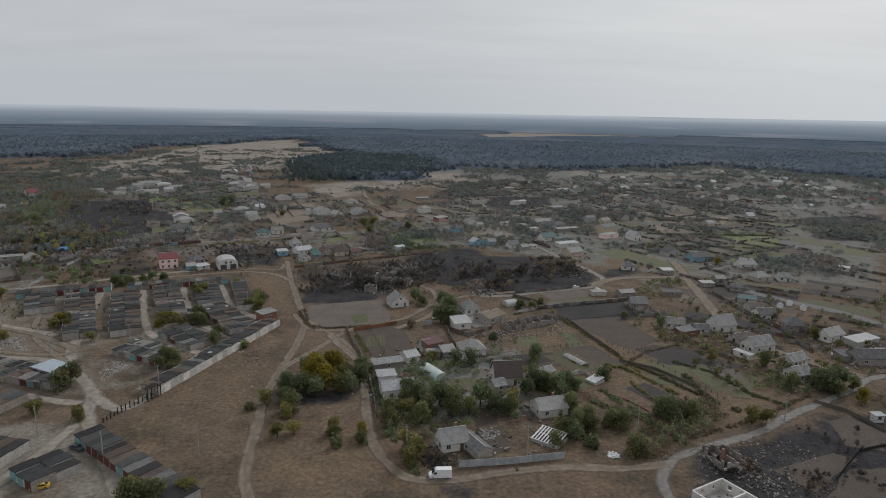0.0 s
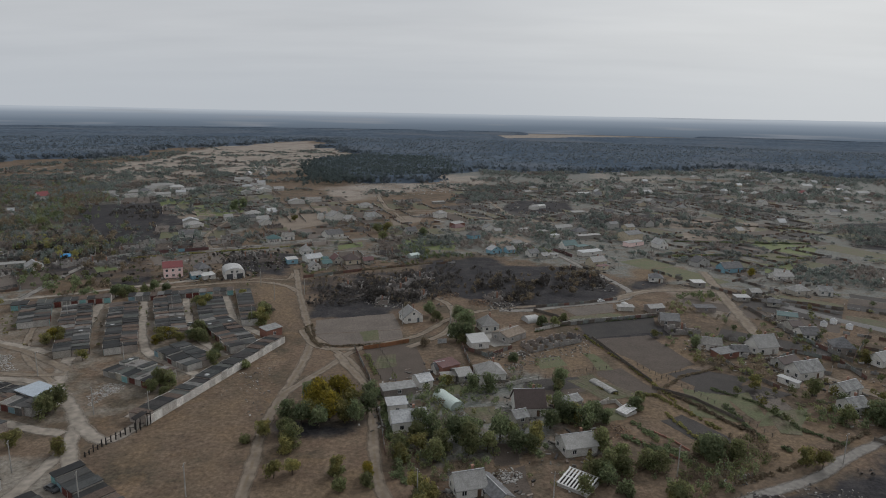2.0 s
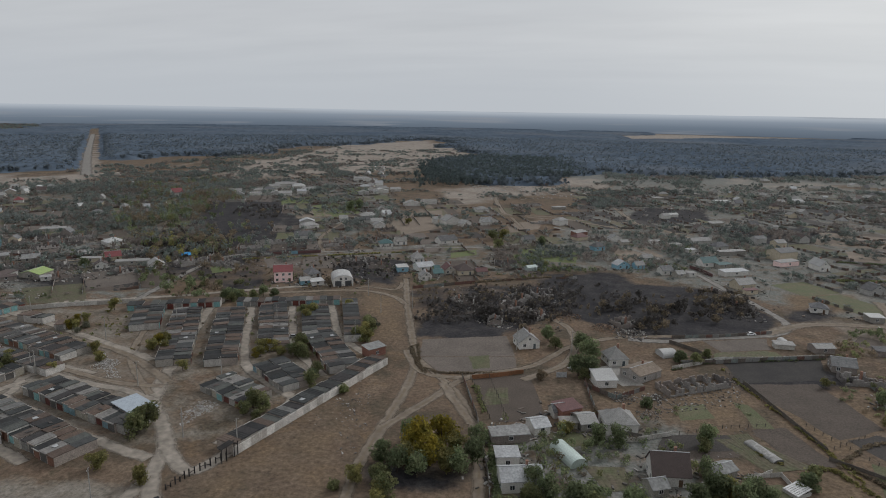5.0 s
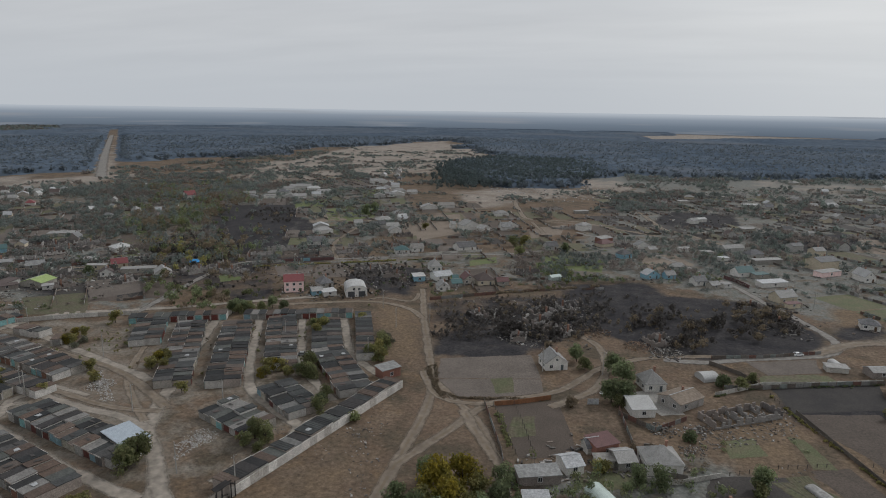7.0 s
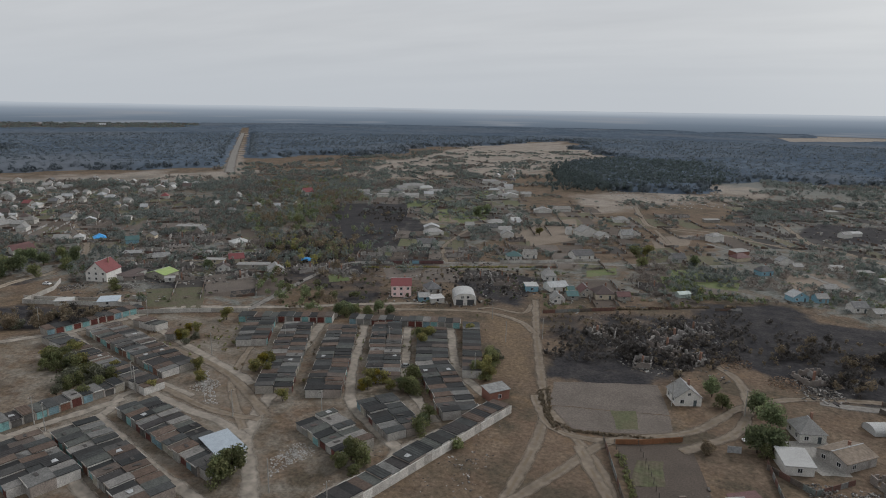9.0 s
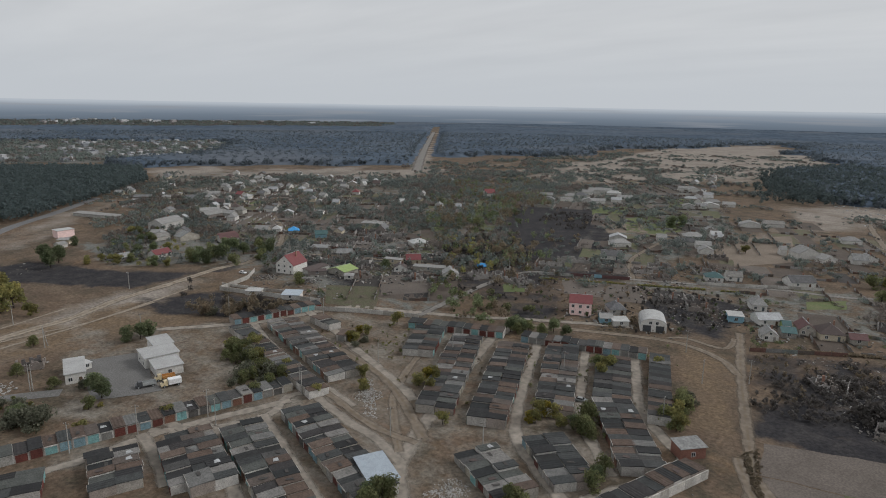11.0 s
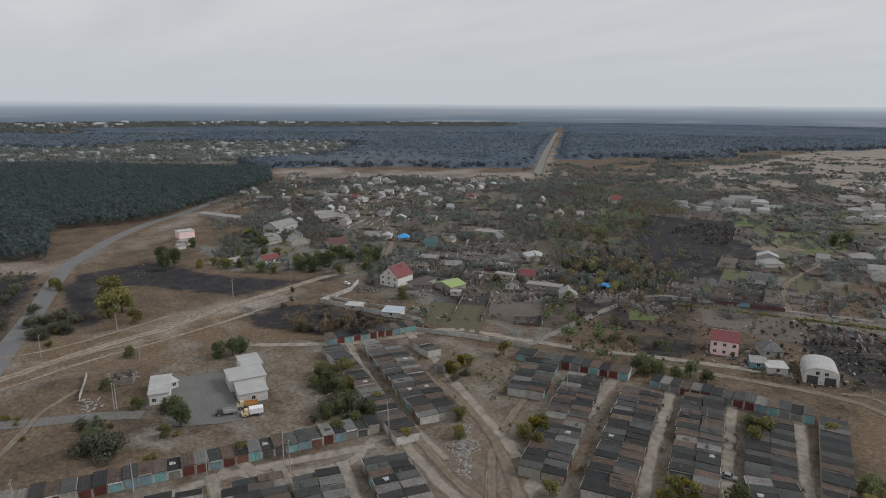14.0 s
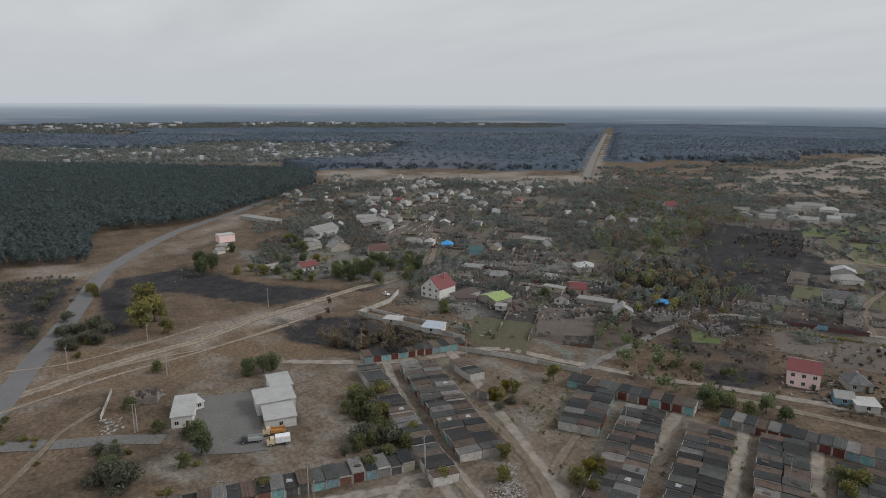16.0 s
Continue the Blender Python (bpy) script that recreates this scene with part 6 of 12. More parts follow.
def backdrop(cx, cy, r):
    """The hazy rim of the land, far beyond the last woods; its haze is a painted glow."""
    n, rows = 240, 12
    vs, fs = [], []
    for i in range(n):
        a = 2 * math.pi * i / n
        top = 95 + 3.0 * noise.noise(Vector((math.cos(a) * 3, math.sin(a) * 3, 0))) + 1.5 * noise.noise(Vector((math.cos(a) * 11, math.sin(a) * 11, 4)))
        for j in range(rows + 1):
            vs.append((cx + r * math.cos(a), cy + r * math.sin(a), -6 + (top + 6) * j / rows))
    for i in range(n):
        for j in range(rows):
            p, q_ = i * (rows + 1) + j, ((i + 1) % n) * (rows + 1) + j
            fs.append((q_, p, p + 1, q_ + 1))
    m = bpy.data.materials.new("hazy_distance")
    m.use_nodes = True
    nn, l = m.node_tree.nodes, m.node_tree.links
    nn.clear()
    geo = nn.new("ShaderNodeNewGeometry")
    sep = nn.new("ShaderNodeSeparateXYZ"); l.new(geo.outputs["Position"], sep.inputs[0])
    # emissive ramp paints the haze in, paler towards the horizon
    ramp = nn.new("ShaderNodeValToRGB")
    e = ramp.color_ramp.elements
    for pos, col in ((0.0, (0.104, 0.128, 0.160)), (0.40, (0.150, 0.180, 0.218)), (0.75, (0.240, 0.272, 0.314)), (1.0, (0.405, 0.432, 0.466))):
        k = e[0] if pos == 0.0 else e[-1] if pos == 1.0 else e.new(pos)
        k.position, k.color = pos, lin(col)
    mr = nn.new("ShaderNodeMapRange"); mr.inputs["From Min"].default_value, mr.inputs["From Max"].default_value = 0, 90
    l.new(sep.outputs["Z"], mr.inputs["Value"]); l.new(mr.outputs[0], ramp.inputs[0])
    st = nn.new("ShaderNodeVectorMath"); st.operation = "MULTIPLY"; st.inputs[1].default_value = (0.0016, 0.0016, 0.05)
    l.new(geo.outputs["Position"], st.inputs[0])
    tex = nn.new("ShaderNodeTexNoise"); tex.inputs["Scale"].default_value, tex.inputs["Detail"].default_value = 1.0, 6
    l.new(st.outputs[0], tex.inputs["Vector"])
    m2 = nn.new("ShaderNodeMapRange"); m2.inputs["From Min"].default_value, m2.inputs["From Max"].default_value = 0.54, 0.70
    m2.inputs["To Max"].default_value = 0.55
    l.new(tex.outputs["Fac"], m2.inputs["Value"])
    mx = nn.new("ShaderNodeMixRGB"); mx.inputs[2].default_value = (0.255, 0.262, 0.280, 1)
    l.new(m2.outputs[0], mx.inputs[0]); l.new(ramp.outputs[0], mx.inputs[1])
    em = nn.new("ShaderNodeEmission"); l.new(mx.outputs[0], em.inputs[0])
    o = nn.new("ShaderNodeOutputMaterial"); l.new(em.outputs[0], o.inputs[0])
    tagged(new("backdrop", mesh_of("backdrop", vs, fs, m)), "glowing backdrop of woods and fields with painted blue haze", "backdrop", kind="structure")


def hedge(pts, seed, label="overgrown hedge of weeds and brush along a plot", s0=0.5, s1=1.3, material=None):
    """Brush grown up along a border, past counting."""
    rng = np.random.default_rng(seed)
    kinds = [clump(rng, 1.0, 1.0, 26, 0.34, True) for _ in range(6)]
    out = []
    for (x0, y0), (x1, y1) in zip(pts, pts[1:]):
        n = int(math.hypot(x1 - x0, y1 - y0) / 0.42)
        for i in range(n):
            t = (i + rng.uniform()) / n
            if noise.noise(Vector((x0 + (x1 - x0) * t, y0 + (y1 - y0) * t, seed)) * 0.09) < -0.25:
                continue
            v, f = kinds[rng.integers(6)]
            s = s0 + (s1 - s0) * (0.5 + 0.5 * noise.noise(Vector((x0 + (x1 - x0) * t, y0 + (y1 - y0) * t, seed)) * 0.21)) * rng.uniform(0.6, 1.0)
            out.append((v * s * np.array((1.2, 1.2, 1.1)) + np.array((x0 + (x1 - x0) * t + rng.normal() * 0.4, y0 + (y1 - y0) * t + rng.normal() * 0.5, 0)), f))
    return merged("hedge", out, material or M_RUST, label, "hedge")


def clutter(poly, count, seed, label="boards, sheets and scrap lying about the yards"):
    """Yard clutter close to the houses, past counting."""
    rng = random.Random(seed)
    near = [(x, y, r) for x, y, r in HOUSE_SPOTS if inside(np.array([x]), np.array([y]), poly)[0][0]]
    vs, fs = [], []
    for _ in range(count if near else 0):
        x, y, r = rng.choice(near)
        a, d = rng.uniform(0, 6.283), r + rng.expovariate(1 / 3.0) + 0.6
        px, py = x + d * math.cos(a), y + d * math.sin(a)
        if any((px - hx) ** 2 + (py - hy) ** 2 < hr * hr for hx, hy, hr in near):
            continue
        s = rng.uniform(0.18, 0.62)
        rm = Euler((rng.uniform(-.12, .12), rng.uniform(-.12, .12), rng.uniform(0, 3))).to_matrix()
        add_box(vs, fs, -s * rng.uniform(1, 3), s, -s * .5, s * .5, 0, s * rng.uniform(.2, 1.3), rm, (px, py, 0.03))
    if vs:
        tagged(new("yard_clutter", mesh_of("yard_clutter", vs, fs, M_RUBBLEI)), label, "clutter", kind="stuff")


# ---- roads ----
ribbon("dirt_road", [(-42.7, 131.0), (-46.2, 138.8), (-48.9, 146.1), (-51.0, 157.1), (-53.5, 174.9), (-56.2, 192.3), (-56.5, 215.9), (-56.9, 245.4), (-59.6, 266.8), (-68.7, 296.2), (-80.4, 332.4), (-95.0, 382.6)], 4.2, M_ROAD, "pale dusty dirt track across dry grass", "road", z=0.06, ragged=0.30)
ribbon("road", [(57.2, 134.9), (58.1, 146.9), (64.2, 156.6), (74.4, 162.9), (95.1, 172.7), (111.8, 184.9), (125.7, 193.4), (144.4, 205.1), (158.1, 215.3), (184.4, 224.3)], 3.8, M_CONCROAD, "pale worn village road beside burnt ground", "road", z=0.06, ragged=0.30)
ribbon("dirt_road", [(61.9, 154.5), (49.0, 151.9), (34.1, 152.0), (18.8, 149.3), (4.1, 145.2), (-6.0, 145.4), (-12.2, 151.3), (-17.5, 161.3), (-21.3, 177.9), (-24.4, 198.0), (-28.0, 217.2), (-33.9, 232.7), (-40.9, 246.2), (-50.1, 258.3), (-58.7, 268.4)], 4.0, M_ROAD, "dusty village lane with wheel ruts", "road", z=0.08, ragged=0.30)
ribbon("dirt_road", [(-56.1, 215.4), (-51.0, 226.9), (-46.3, 237.6), (-42.5, 248.8), (-35.0, 259.9), (-20.2, 269.9), (-12.7, 278.7), (-1.4, 299.0), (15.9, 312.8), (41.0, 321.7)], 4.0, M_ROAD, "dusty lane past fenced gardens", "road", z=0.10, ragged=0.30)
ribbon("dirt_road", [(-65.9, 277.1), (-58.6, 262.2), (-52.3, 256.4), (-42.3, 255.8), (-37.7, 257.2)], 3.4, M_ROAD, "dirt lane joining the track", "road", z=0.12, ragged=0.30)
ribbon("dirt_road", [(-45.3, 250.8), (-38.9, 238.2), (-33.9, 229.7), (-30.9, 223.7)], 4.2, M_ROAD, "dusty lane beside the gardens", "road", z=0.13, ragged=0.30)
ribbon("dirt_road", [(-18.7, 260.0), (-4.5, 278.0), (-0.8, 300.6), (-3.9, 320.8), (-11.7, 331.5)], 4.2, M_ROAD, "dirt lane to the burnt houses", "road", z=0.13, ragged=0.30)
ribbon("dirt_road", [(20.9, 312.9), (35.5, 313.9), (54.3, 322.6), (81.1, 333.0), (91.0, 344.0), (93.3, 357.5), (85.6, 387.2), (78.1, 408.8), (69.8, 436.3), (58.7, 460.2), (45.8, 487.7), (20.0, 528.0), (-21.1, 576.4)], 5.0, M_CONCROAD, "pale unpaved village street", "road", z=0.07, ragged=0.30)
ribbon("dirt_road", [(81.1, 335.7), (105.0, 354.5), (139.1, 358.3), (140.1, 338.6), (135.6, 309.3), (130.1, 273.7), (132.0, 248.6), (143.1, 230.7), (155.6, 216.2)], 7.0, M_ROAD, "wide dusty village street", "road", z=0.09, ragged=0.30)
ribbon("dirt_road", [(151.6, 402.9), (147.0, 375.2), (140.1, 338.6)], 7.0, M_ROAD, "wide dusty village street", "road", z=0.10, ragged=0.30)
ribbon("dirt_road", [(-109.8, 189.0), (-121.3, 202.1), (-132.6, 214.5), (-140.5, 229.9), (-151.0, 256.2), (-160.7, 282.2), (-169.0, 304.6), (-170.6, 321.2)], 5.4, M_ALLEY, "grey gravel alley between garage rows", "road", z=0.06, ragged=0.30)
ribbon("dirt_road", [(-132.6, 214.5), (-148.6, 219.1), (-161.2, 220.4), (-183.2, 225.1), (-207.4, 234.3), (-237.9, 244.2), (-256.1, 250.9)], 4.2, M_ALLEY, "grey gravel alley between garage rows", "road", z=0.08, ragged=0.30)
ribbon("dirt_road", [(-98.1, 194.5), (-95.6, 205.3), (-91.0, 214.1), (-90.4, 226.1), (-99.5, 232.8), (-114.6, 243.7), (-122.9, 254.3), (-134.5, 275.8), (-144.3, 297.4), (-153.1, 315.0)], 4.6, M_ALLEY, "grey gravel alley between garage rows", "road", z=0.07, ragged=0.30)
ribbon("dirt_road", [(-87.8, 245.9), (-98.0, 256.1), (-107.5, 266.7), (-117.3, 284.2), (-135.2, 321.4)], 4.2, M_ALLEY, "grey gravel alley between garage rows", "road", z=0.07, ragged=0.30)
ribbon("dirt_road", [(-89.3, 228.3), (-85.0, 239.7), (-78.1, 252.9), (-77.3, 266.1), (-84.7, 273.8), (-98.1, 287.6), (-111.1, 313.9), (-119.9, 331.6)], 4.2, M_ALLEY, "grey gravel alley between garage rows", "road", z=0.09, ragged=0.30)
ribbon("dirt_road", [(-136.8, 217.9), (-155.0, 234.1), (-164.2, 244.4), (-177.0, 267.5), (-185.7, 288.2)], 3.4, M_ROAD, "rutted track among the garages", "road", z=0.09, ragged=0.30)
ribbon("dirt_road", [(-255.4, 244.1), (-238.1, 242.4), (-217.2, 236.9), (-196.6, 232.7), (-178.7, 229.7), (-166.3, 227.2)], 4.6, M_ALLEY, "grey gravel alley between garage rows", "road", z=0.10, ragged=0.30)
ribbon("dirt_road", [(-254.3, 277.3), (-228.6, 270.4), (-203.7, 261.5), (-182.1, 254.0), (-166.0, 248.3), (-154.9, 243.9)], 4.6, M_ALLEY, "grey gravel alley beside garages", "road", z=0.11, ragged=0.30)
ribbon("dirt_road", [(-136.7, 228.1), (-162.8, 243.9), (-181.8, 251.5), (-214.6, 257.7), (-241.3, 263.4), (-254.4, 263.7)], 4.4, M_ROAD, "rutted track among the garages", "road", z=0.11, ragged=0.30)
ribbon("dirt_road", [(-195.4, 216.1), (-185.2, 228.4), (-154.8, 223.4), (-136.3, 224.6)], 3.4, M_ROAD, "rutted track among the garages", "road", z=0.12, ragged=0.30)
ribbon("dirt_road", [(-198.2, 178.1), (-187.1, 189.5), (-181.0, 206.4), (-187.1, 218.5), (-183.2, 225.1)], 4.2, M_ALLEY, "grey gravel alley before garage doors", "road", z=0.10, ragged=0.30)
ribbon("dirt_road", [(-182.5, 205.7), (-147.1, 192.9), (-125.2, 186.7), (-111.8, 183.4)], 4.4, M_ALLEY, "grey gravel alley between garage rows", "road", z=0.12, ragged=0.30)
ribbon("dirt_road", [(-201.8, 183.2), (-180.4, 186.6), (-160.8, 180.6), (-142.0, 173.9)], 4.4, M_ALLEY, "grey gravel alley between garage rows", "road", z=0.12, ragged=0.30)
ribbon("dirt_road", [(-191.4, 191.2), (-172.1, 189.7), (-154.6, 184.7)], 4.4, M_ALLEY, "grey gravel alley between garage rows", "road", z=0.13, ragged=0.30)
ribbon("dirt_road", [(-198.1, 175.9), (-182.7, 172.9), (-168.2, 168.5)], 4.4, M_ALLEY, "grey gravel alley between garage rows", "road", z=0.13, ragged=0.30)
ribbon("dirt_road", [(-204.0, 128.4), (-196.1, 157.7), (-195.1, 179.5), (-184.1, 217.0)], 4.4, M_ALLEY, "grey gravel strip before garage doors", "road", z=0.11, ragged=0.30)
ribbon("dirt_road", [(-278.3, 219.6), (-254.7, 254.5), (-244.3, 292.1), (-219.2, 307.1), (-192.2, 321.7), (-169.6, 337.1), (-148.2, 350.1), (-132.7, 359.3)], 5.0, M_ALLEY, "dusty service lane behind the garages", "road", z=0.08, ragged=0.30)
ribbon("dirt_road", [(-176.1, 325.0), (-150.2, 338.1), (-113.2, 352.9), (-92.2, 347.1), (-82.4, 335.6)], 4.2, M_ROAD, "dirt lane past the pink house", "road", z=0.10, ragged=0.30)
ribbon("dirt_road", [(-109.9, 129.1), (-107.1, 144.3), (-105.6, 158.3), (-106.4, 176.5), (-111.1, 190.0)], 5.0, M_ALLEY, "dusty lane among the garages", "road", z=0.10, ragged=0.30)
ribbon("dirt_road", [(-111.1, 190.0), (-97.4, 180.6), (-92.4, 195.1), (-88.7, 209.3)], 5.0, M_ALLEY, "dusty lane by the garage wall", "road", z=0.13, ragged=0.30)
ribbon("dirt_road", [(-106.4, 176.5), (-90.4, 155.8), (-80.6, 142.6), (-72.3, 131.3)], 5.5, M_ALLEY, "grey gravel alley between garage rows", "road", z=0.14, ragged=0.30)
ribbon("road", [(-275.9, 127.2), (-329.9, 143.4), (-373.3, 157.6), (-448.9, 179.8), (-482.5, 195.2), (-527.4, 221.6), (-568.6, 252.3), (-615.3, 298.7), (-678.3, 355.2)], 8.6, M_ASPHALT, "two-lane asphalt road with worn edges", "road", z=0.10, ragged=0.06)
ribbon("dirt_road", [(-294.8, 124.0), (-300.8, 142.1), (-308.9, 163.2), (-314.8, 183.5), (-318.8, 201.5), (-330.7, 226.4), (-340.9, 260.6), (-350.6, 290.3), (-350.0, 307.0)], 6.6, M_SANDTRACK, "pale sandy track across dry grass", "road", z=0.07, ragged=0.30)
ribbon("dirt_road", [(-287.6, 132.3), (-293.1, 148.4), (-298.8, 165.0), (-304.9, 196.5), (-314.0, 228.0), (-325.2, 260.7)], 2.2, M_SANDTRACK, "faint sandy wheel track in dry grass", "road", z=0.14, ragged=0.30)
ribbon("dirt_road", [(-306.3, 157.0), (-308.0, 180.4), (-307.3, 203.9), (-314.7, 236.2)], 1.8, M_SANDTRACK, "faint sandy wheel track in dry grass", "road", z=0.15, ragged=0.30)
ribbon("dirt_road", [(-324.0, 134.3), (-320.2, 155.2), (-325.8, 180.1), (-334.0, 204.8)], 1.8, M_SANDTRACK, "faint sandy wheel track in dry grass", "road", z=0.16, ragged=0.30)
ribbon("road", [(-268.3, 124.8), (-257.5, 144.2), (-250.5, 159.0), (-243.1, 171.0)], 5.5, M_YARD, "grey asphalt drive to the yard", "road", z=0.11, ragged=0.10)
ribbon("footpath", [(-235.2, 130.1), (-246.3, 137.2), (-256.0, 142.8), (-264.1, 147.5), (-274.6, 159.0)], 2.6, M_ROAD, "narrow sandy footpath", "road", z=0.13, ragged=0.30)
ribbon("dirt_road", [(-350.0, 307.0), (-361.7, 332.6), (-374.9, 349.1), (-420.1, 383.8), (-475.2, 415.5)], 5.5, M_ROAD, "dusty unpaved village street", "road", z=0.09, ragged=0.30)
ribbon("dirt_road", [(-351.0, 337.2), (-331.9, 354.8), (-301.6, 369.4), (-269.0, 381.3), (-254.9, 377.4)], 5.0, M_ROAD, "dusty unpaved village street", "road", z=0.09, ragged=0.30)
ribbon("dirt_road", [(-211.0, 307.4), (-220.4, 398.4), (-193.2, 419.1), (-147.0, 443.3), (-99.9, 468.0), (-67.1, 478.6), (-35.8, 503.3)], 4.6, M_CONCROAD, "pale village road along fences", "road", z=0.09, ragged=0.30)
ribbon("dirt_road", [(-166.2, 434.9), (-184.1, 471.3), (-190.1, 500.4), (-194.4, 557.1), (-191.2, 589.0)], 4.0, M_ROAD, "dusty lane climbing to houses", "road", z=0.11, ragged=0.30)
ribbon("dirt_road", [(34.7, 705.5), (52.8, 597.8), (88.3, 573.7)], 6.0, M_ROAD, "dusty unpaved village street", "road", z=0.08, ragged=0.30)
ribbon("dirt_road", [(-87.8, 670.3), (-71.1, 631.2), (-22.4, 616.0), (43.8, 615.1), (85.4, 558.3)], 5.0, M_ROAD, "dusty unpaved village street", "road", z=0.07, ragged=0.30)
ribbon("road", [(166.6, 332.4), (180.4, 312.1), (194.3, 296.8), (204.1, 275.5), (210.7, 259.5)], 7.0, M_YARD, "grey road between gardens", "road", z=0.08, ragged=0.10)
ribbon("firebreak", [(-651.4, 784.2), (-827.5, 988.6), (-1075.5, 1282.1), (-1548.1, 1847.3)], 18.0, M_CONCROAD, "pale sandy firebreak through the far forest", "road", z=0.30, ragged=0.10)
ribbon("dirt_road", [(-94.7, 374.0), (-94.6, 359.4), (-110.5, 361.0), (-115.6, 355.5)], 3.0, M_ROAD, "narrow dirt track in grass", "road", z=0.12, ragged=0.30)
ribbon("dirt_road", [(-92.9, 744.5), (-76.2, 664.0), (-65.3, 630.2), (-44.4, 628.1), (-19.4, 626.3), (3.9, 605.0), (21.6, 592.7), (47.1, 572.9), (70.6, 549.5)], 6.0, M_ROAD, "dusty unpaved village street", "road", z=0.12, ragged=0.30)
ribbon("dirt_road", [(-60.2, 613.6), (-45.9, 563.4)], 4.0, M_ROAD, "short dusty lane between gardens", "road", z=0.13, ragged=0.30)
ribbon("dirt_road", [(21.6, 592.7), (46.2, 596.0), (80.5, 609.0)], 5.0, M_ROAD, "dusty unpaved village street", "road", z=0.14, ragged=0.30)
ribbon("dirt_road", [(-229.3, 564.6), (-205.9, 569.2), (-193.7, 576.3)], 5.0, M_ROAD, "dusty lane climbing to houses", "road", z=0.12, ragged=0.30)
ribbon("dirt_road", [(-284.2, 1019.4), (-266.2, 1120.8), (-240.1, 1354.1)], 8.0, M_ROAD, "pale sandy track on the heath", "road", z=0.12, ragged=0.30)
ribbon("dirt_road", [(-660.1, 842.3), (-633.1, 932.4), (-642.6, 1083.2), (-613.1, 1156.8)], 9.0, M_ROAD, "pale sandy track along the wood", "road", z=0.12, ragged=0.30)
ribbon("dirt_road", [(-535.0, 403.8), (-539.7, 445.7), (-541.0, 510.3)], 9.0, M_ROAD, "bare sandy strip between gardens", "road", z=0.12, ragged=0.30)
# ---- garages ----
garage_row(-215.4, 125.4, -192.4, 222.6, 6.2, -1, False, "garages of the cooperative", h=2.55)
garage_row(-253.1, 241.3, -179.4, 224.9, 7.0, 1, False, "garages of the cooperative", h=2.55)
garage_row(-245.0, 257.8, -183.9, 239.8, 12.5, 1, True, "garages of the cooperative", h=2.55)
garage_row(-262.0, 244.2, -253.2, 284.3, 6.0, -1, False, "garages of the cooperative", h=2.55, joined=True)
garage_row(-204.5, 294.5, -167.1, 311.5, 6.0, -1, False, "garages of the cooperative", h=2.55, joined=True)
garage_row(-159.6, 313.5, -113.8, 329.6, 6.0, -1, False, "garages of the cooperative", h=2.55, joined=True)
garage_row(-238.7, 271.0, -224.1, 269.3, 6.0, 1, False, "garages of the cooperative", h=2.55, joined=True)
garage_row(-215.1, 264.0, -211.3, 265.8, 6.0, -1, False, "garages of the cooperative", h=2.55, joined=True)
garage_row(-192.8, 295.0, -178.9, 271.3, 11.6, 1, True, "garages of the cooperative", h=2.55, joined=True)
garage_row(-175.2, 297.6, -144.1, 240.8, 11.6, 1, True, "garages of the cooperative", h=2.55)
garage_row(-156.8, 303.6, -127.4, 245.1, 11.6, 1, True, "garages of the cooperative", h=2.55)
garage_row(-141.6, 315.1, -115.7, 263.5, 11.6, 1, True, "garages of the cooperative", h=2.55)
garage_row(-110.4, 248.6, -91.7, 234.1, 11.6, 1, True, "garages of the cooperative", h=2.55)
garage_row(-121.1, 316.1, -105.8, 282.8, 11.6, 1, True, "garages of the cooperative", h=2.55, joined=True)
garage_row(-105.8, 282.8, -81.7, 251.2, 11.6, 1, True, "garages of the cooperative", h=2.55)
garage_row(-109.2, 330.2, -89.3, 280.7, 7.0, 1, False, "garages of the cooperative", h=2.55, joined=True)
garage_row(-93.8, 191.3, -72.3, 262.5, 6.0, 1, False, "garages of the cooperative", h=2.55)
garage_row(-120.1, 230.0, -99.9, 220.5, 11.6, 1, True, "garages of the cooperative", h=2.55)
garage_row(-174.5, 213.3, -125.3, 198.5, 11.6, 1, True, "garages of the cooperative", h=2.55)
garage_row(-179.0, 196.0, -130.5, 179.9, 11.6, 1, True, "garages of the cooperative", h=2.55)
garage_row(-185.8, 183.7, -157.5, 175.5, 11.6, 1, True, "garages of the cooperative", h=2.55)
garage_row(-192.0, 165.4, -173.8, 159.3, 11.6, 1, True, "garages of the cooperative", h=2.55)
garage_row(-197.3, 145.2, -186.7, 140.7, 11.6, 1, True, "garages of the cooperative", h=2.55, joined=True)
garage_row(-97.6, 162.5, -58.0, 132.2, 7.0, -1, False, "garages of the cooperative", h=2.55, joined=True)
garage_row(-103.1, 147.5, -93.8, 141.5, 11.6, 1, True, "garages of the cooperative", h=2.55, joined=True)
garage_row(-124.5, 153.0, -110.9, 150.6, 11.6, 1, True, "garages of the cooperative", h=2.55, joined=True)
garage_row(-183.5, 180.1, -161.8, 172.8, 11.6, 1, True, "garages of the cooperative", h=2.55, joined=True)
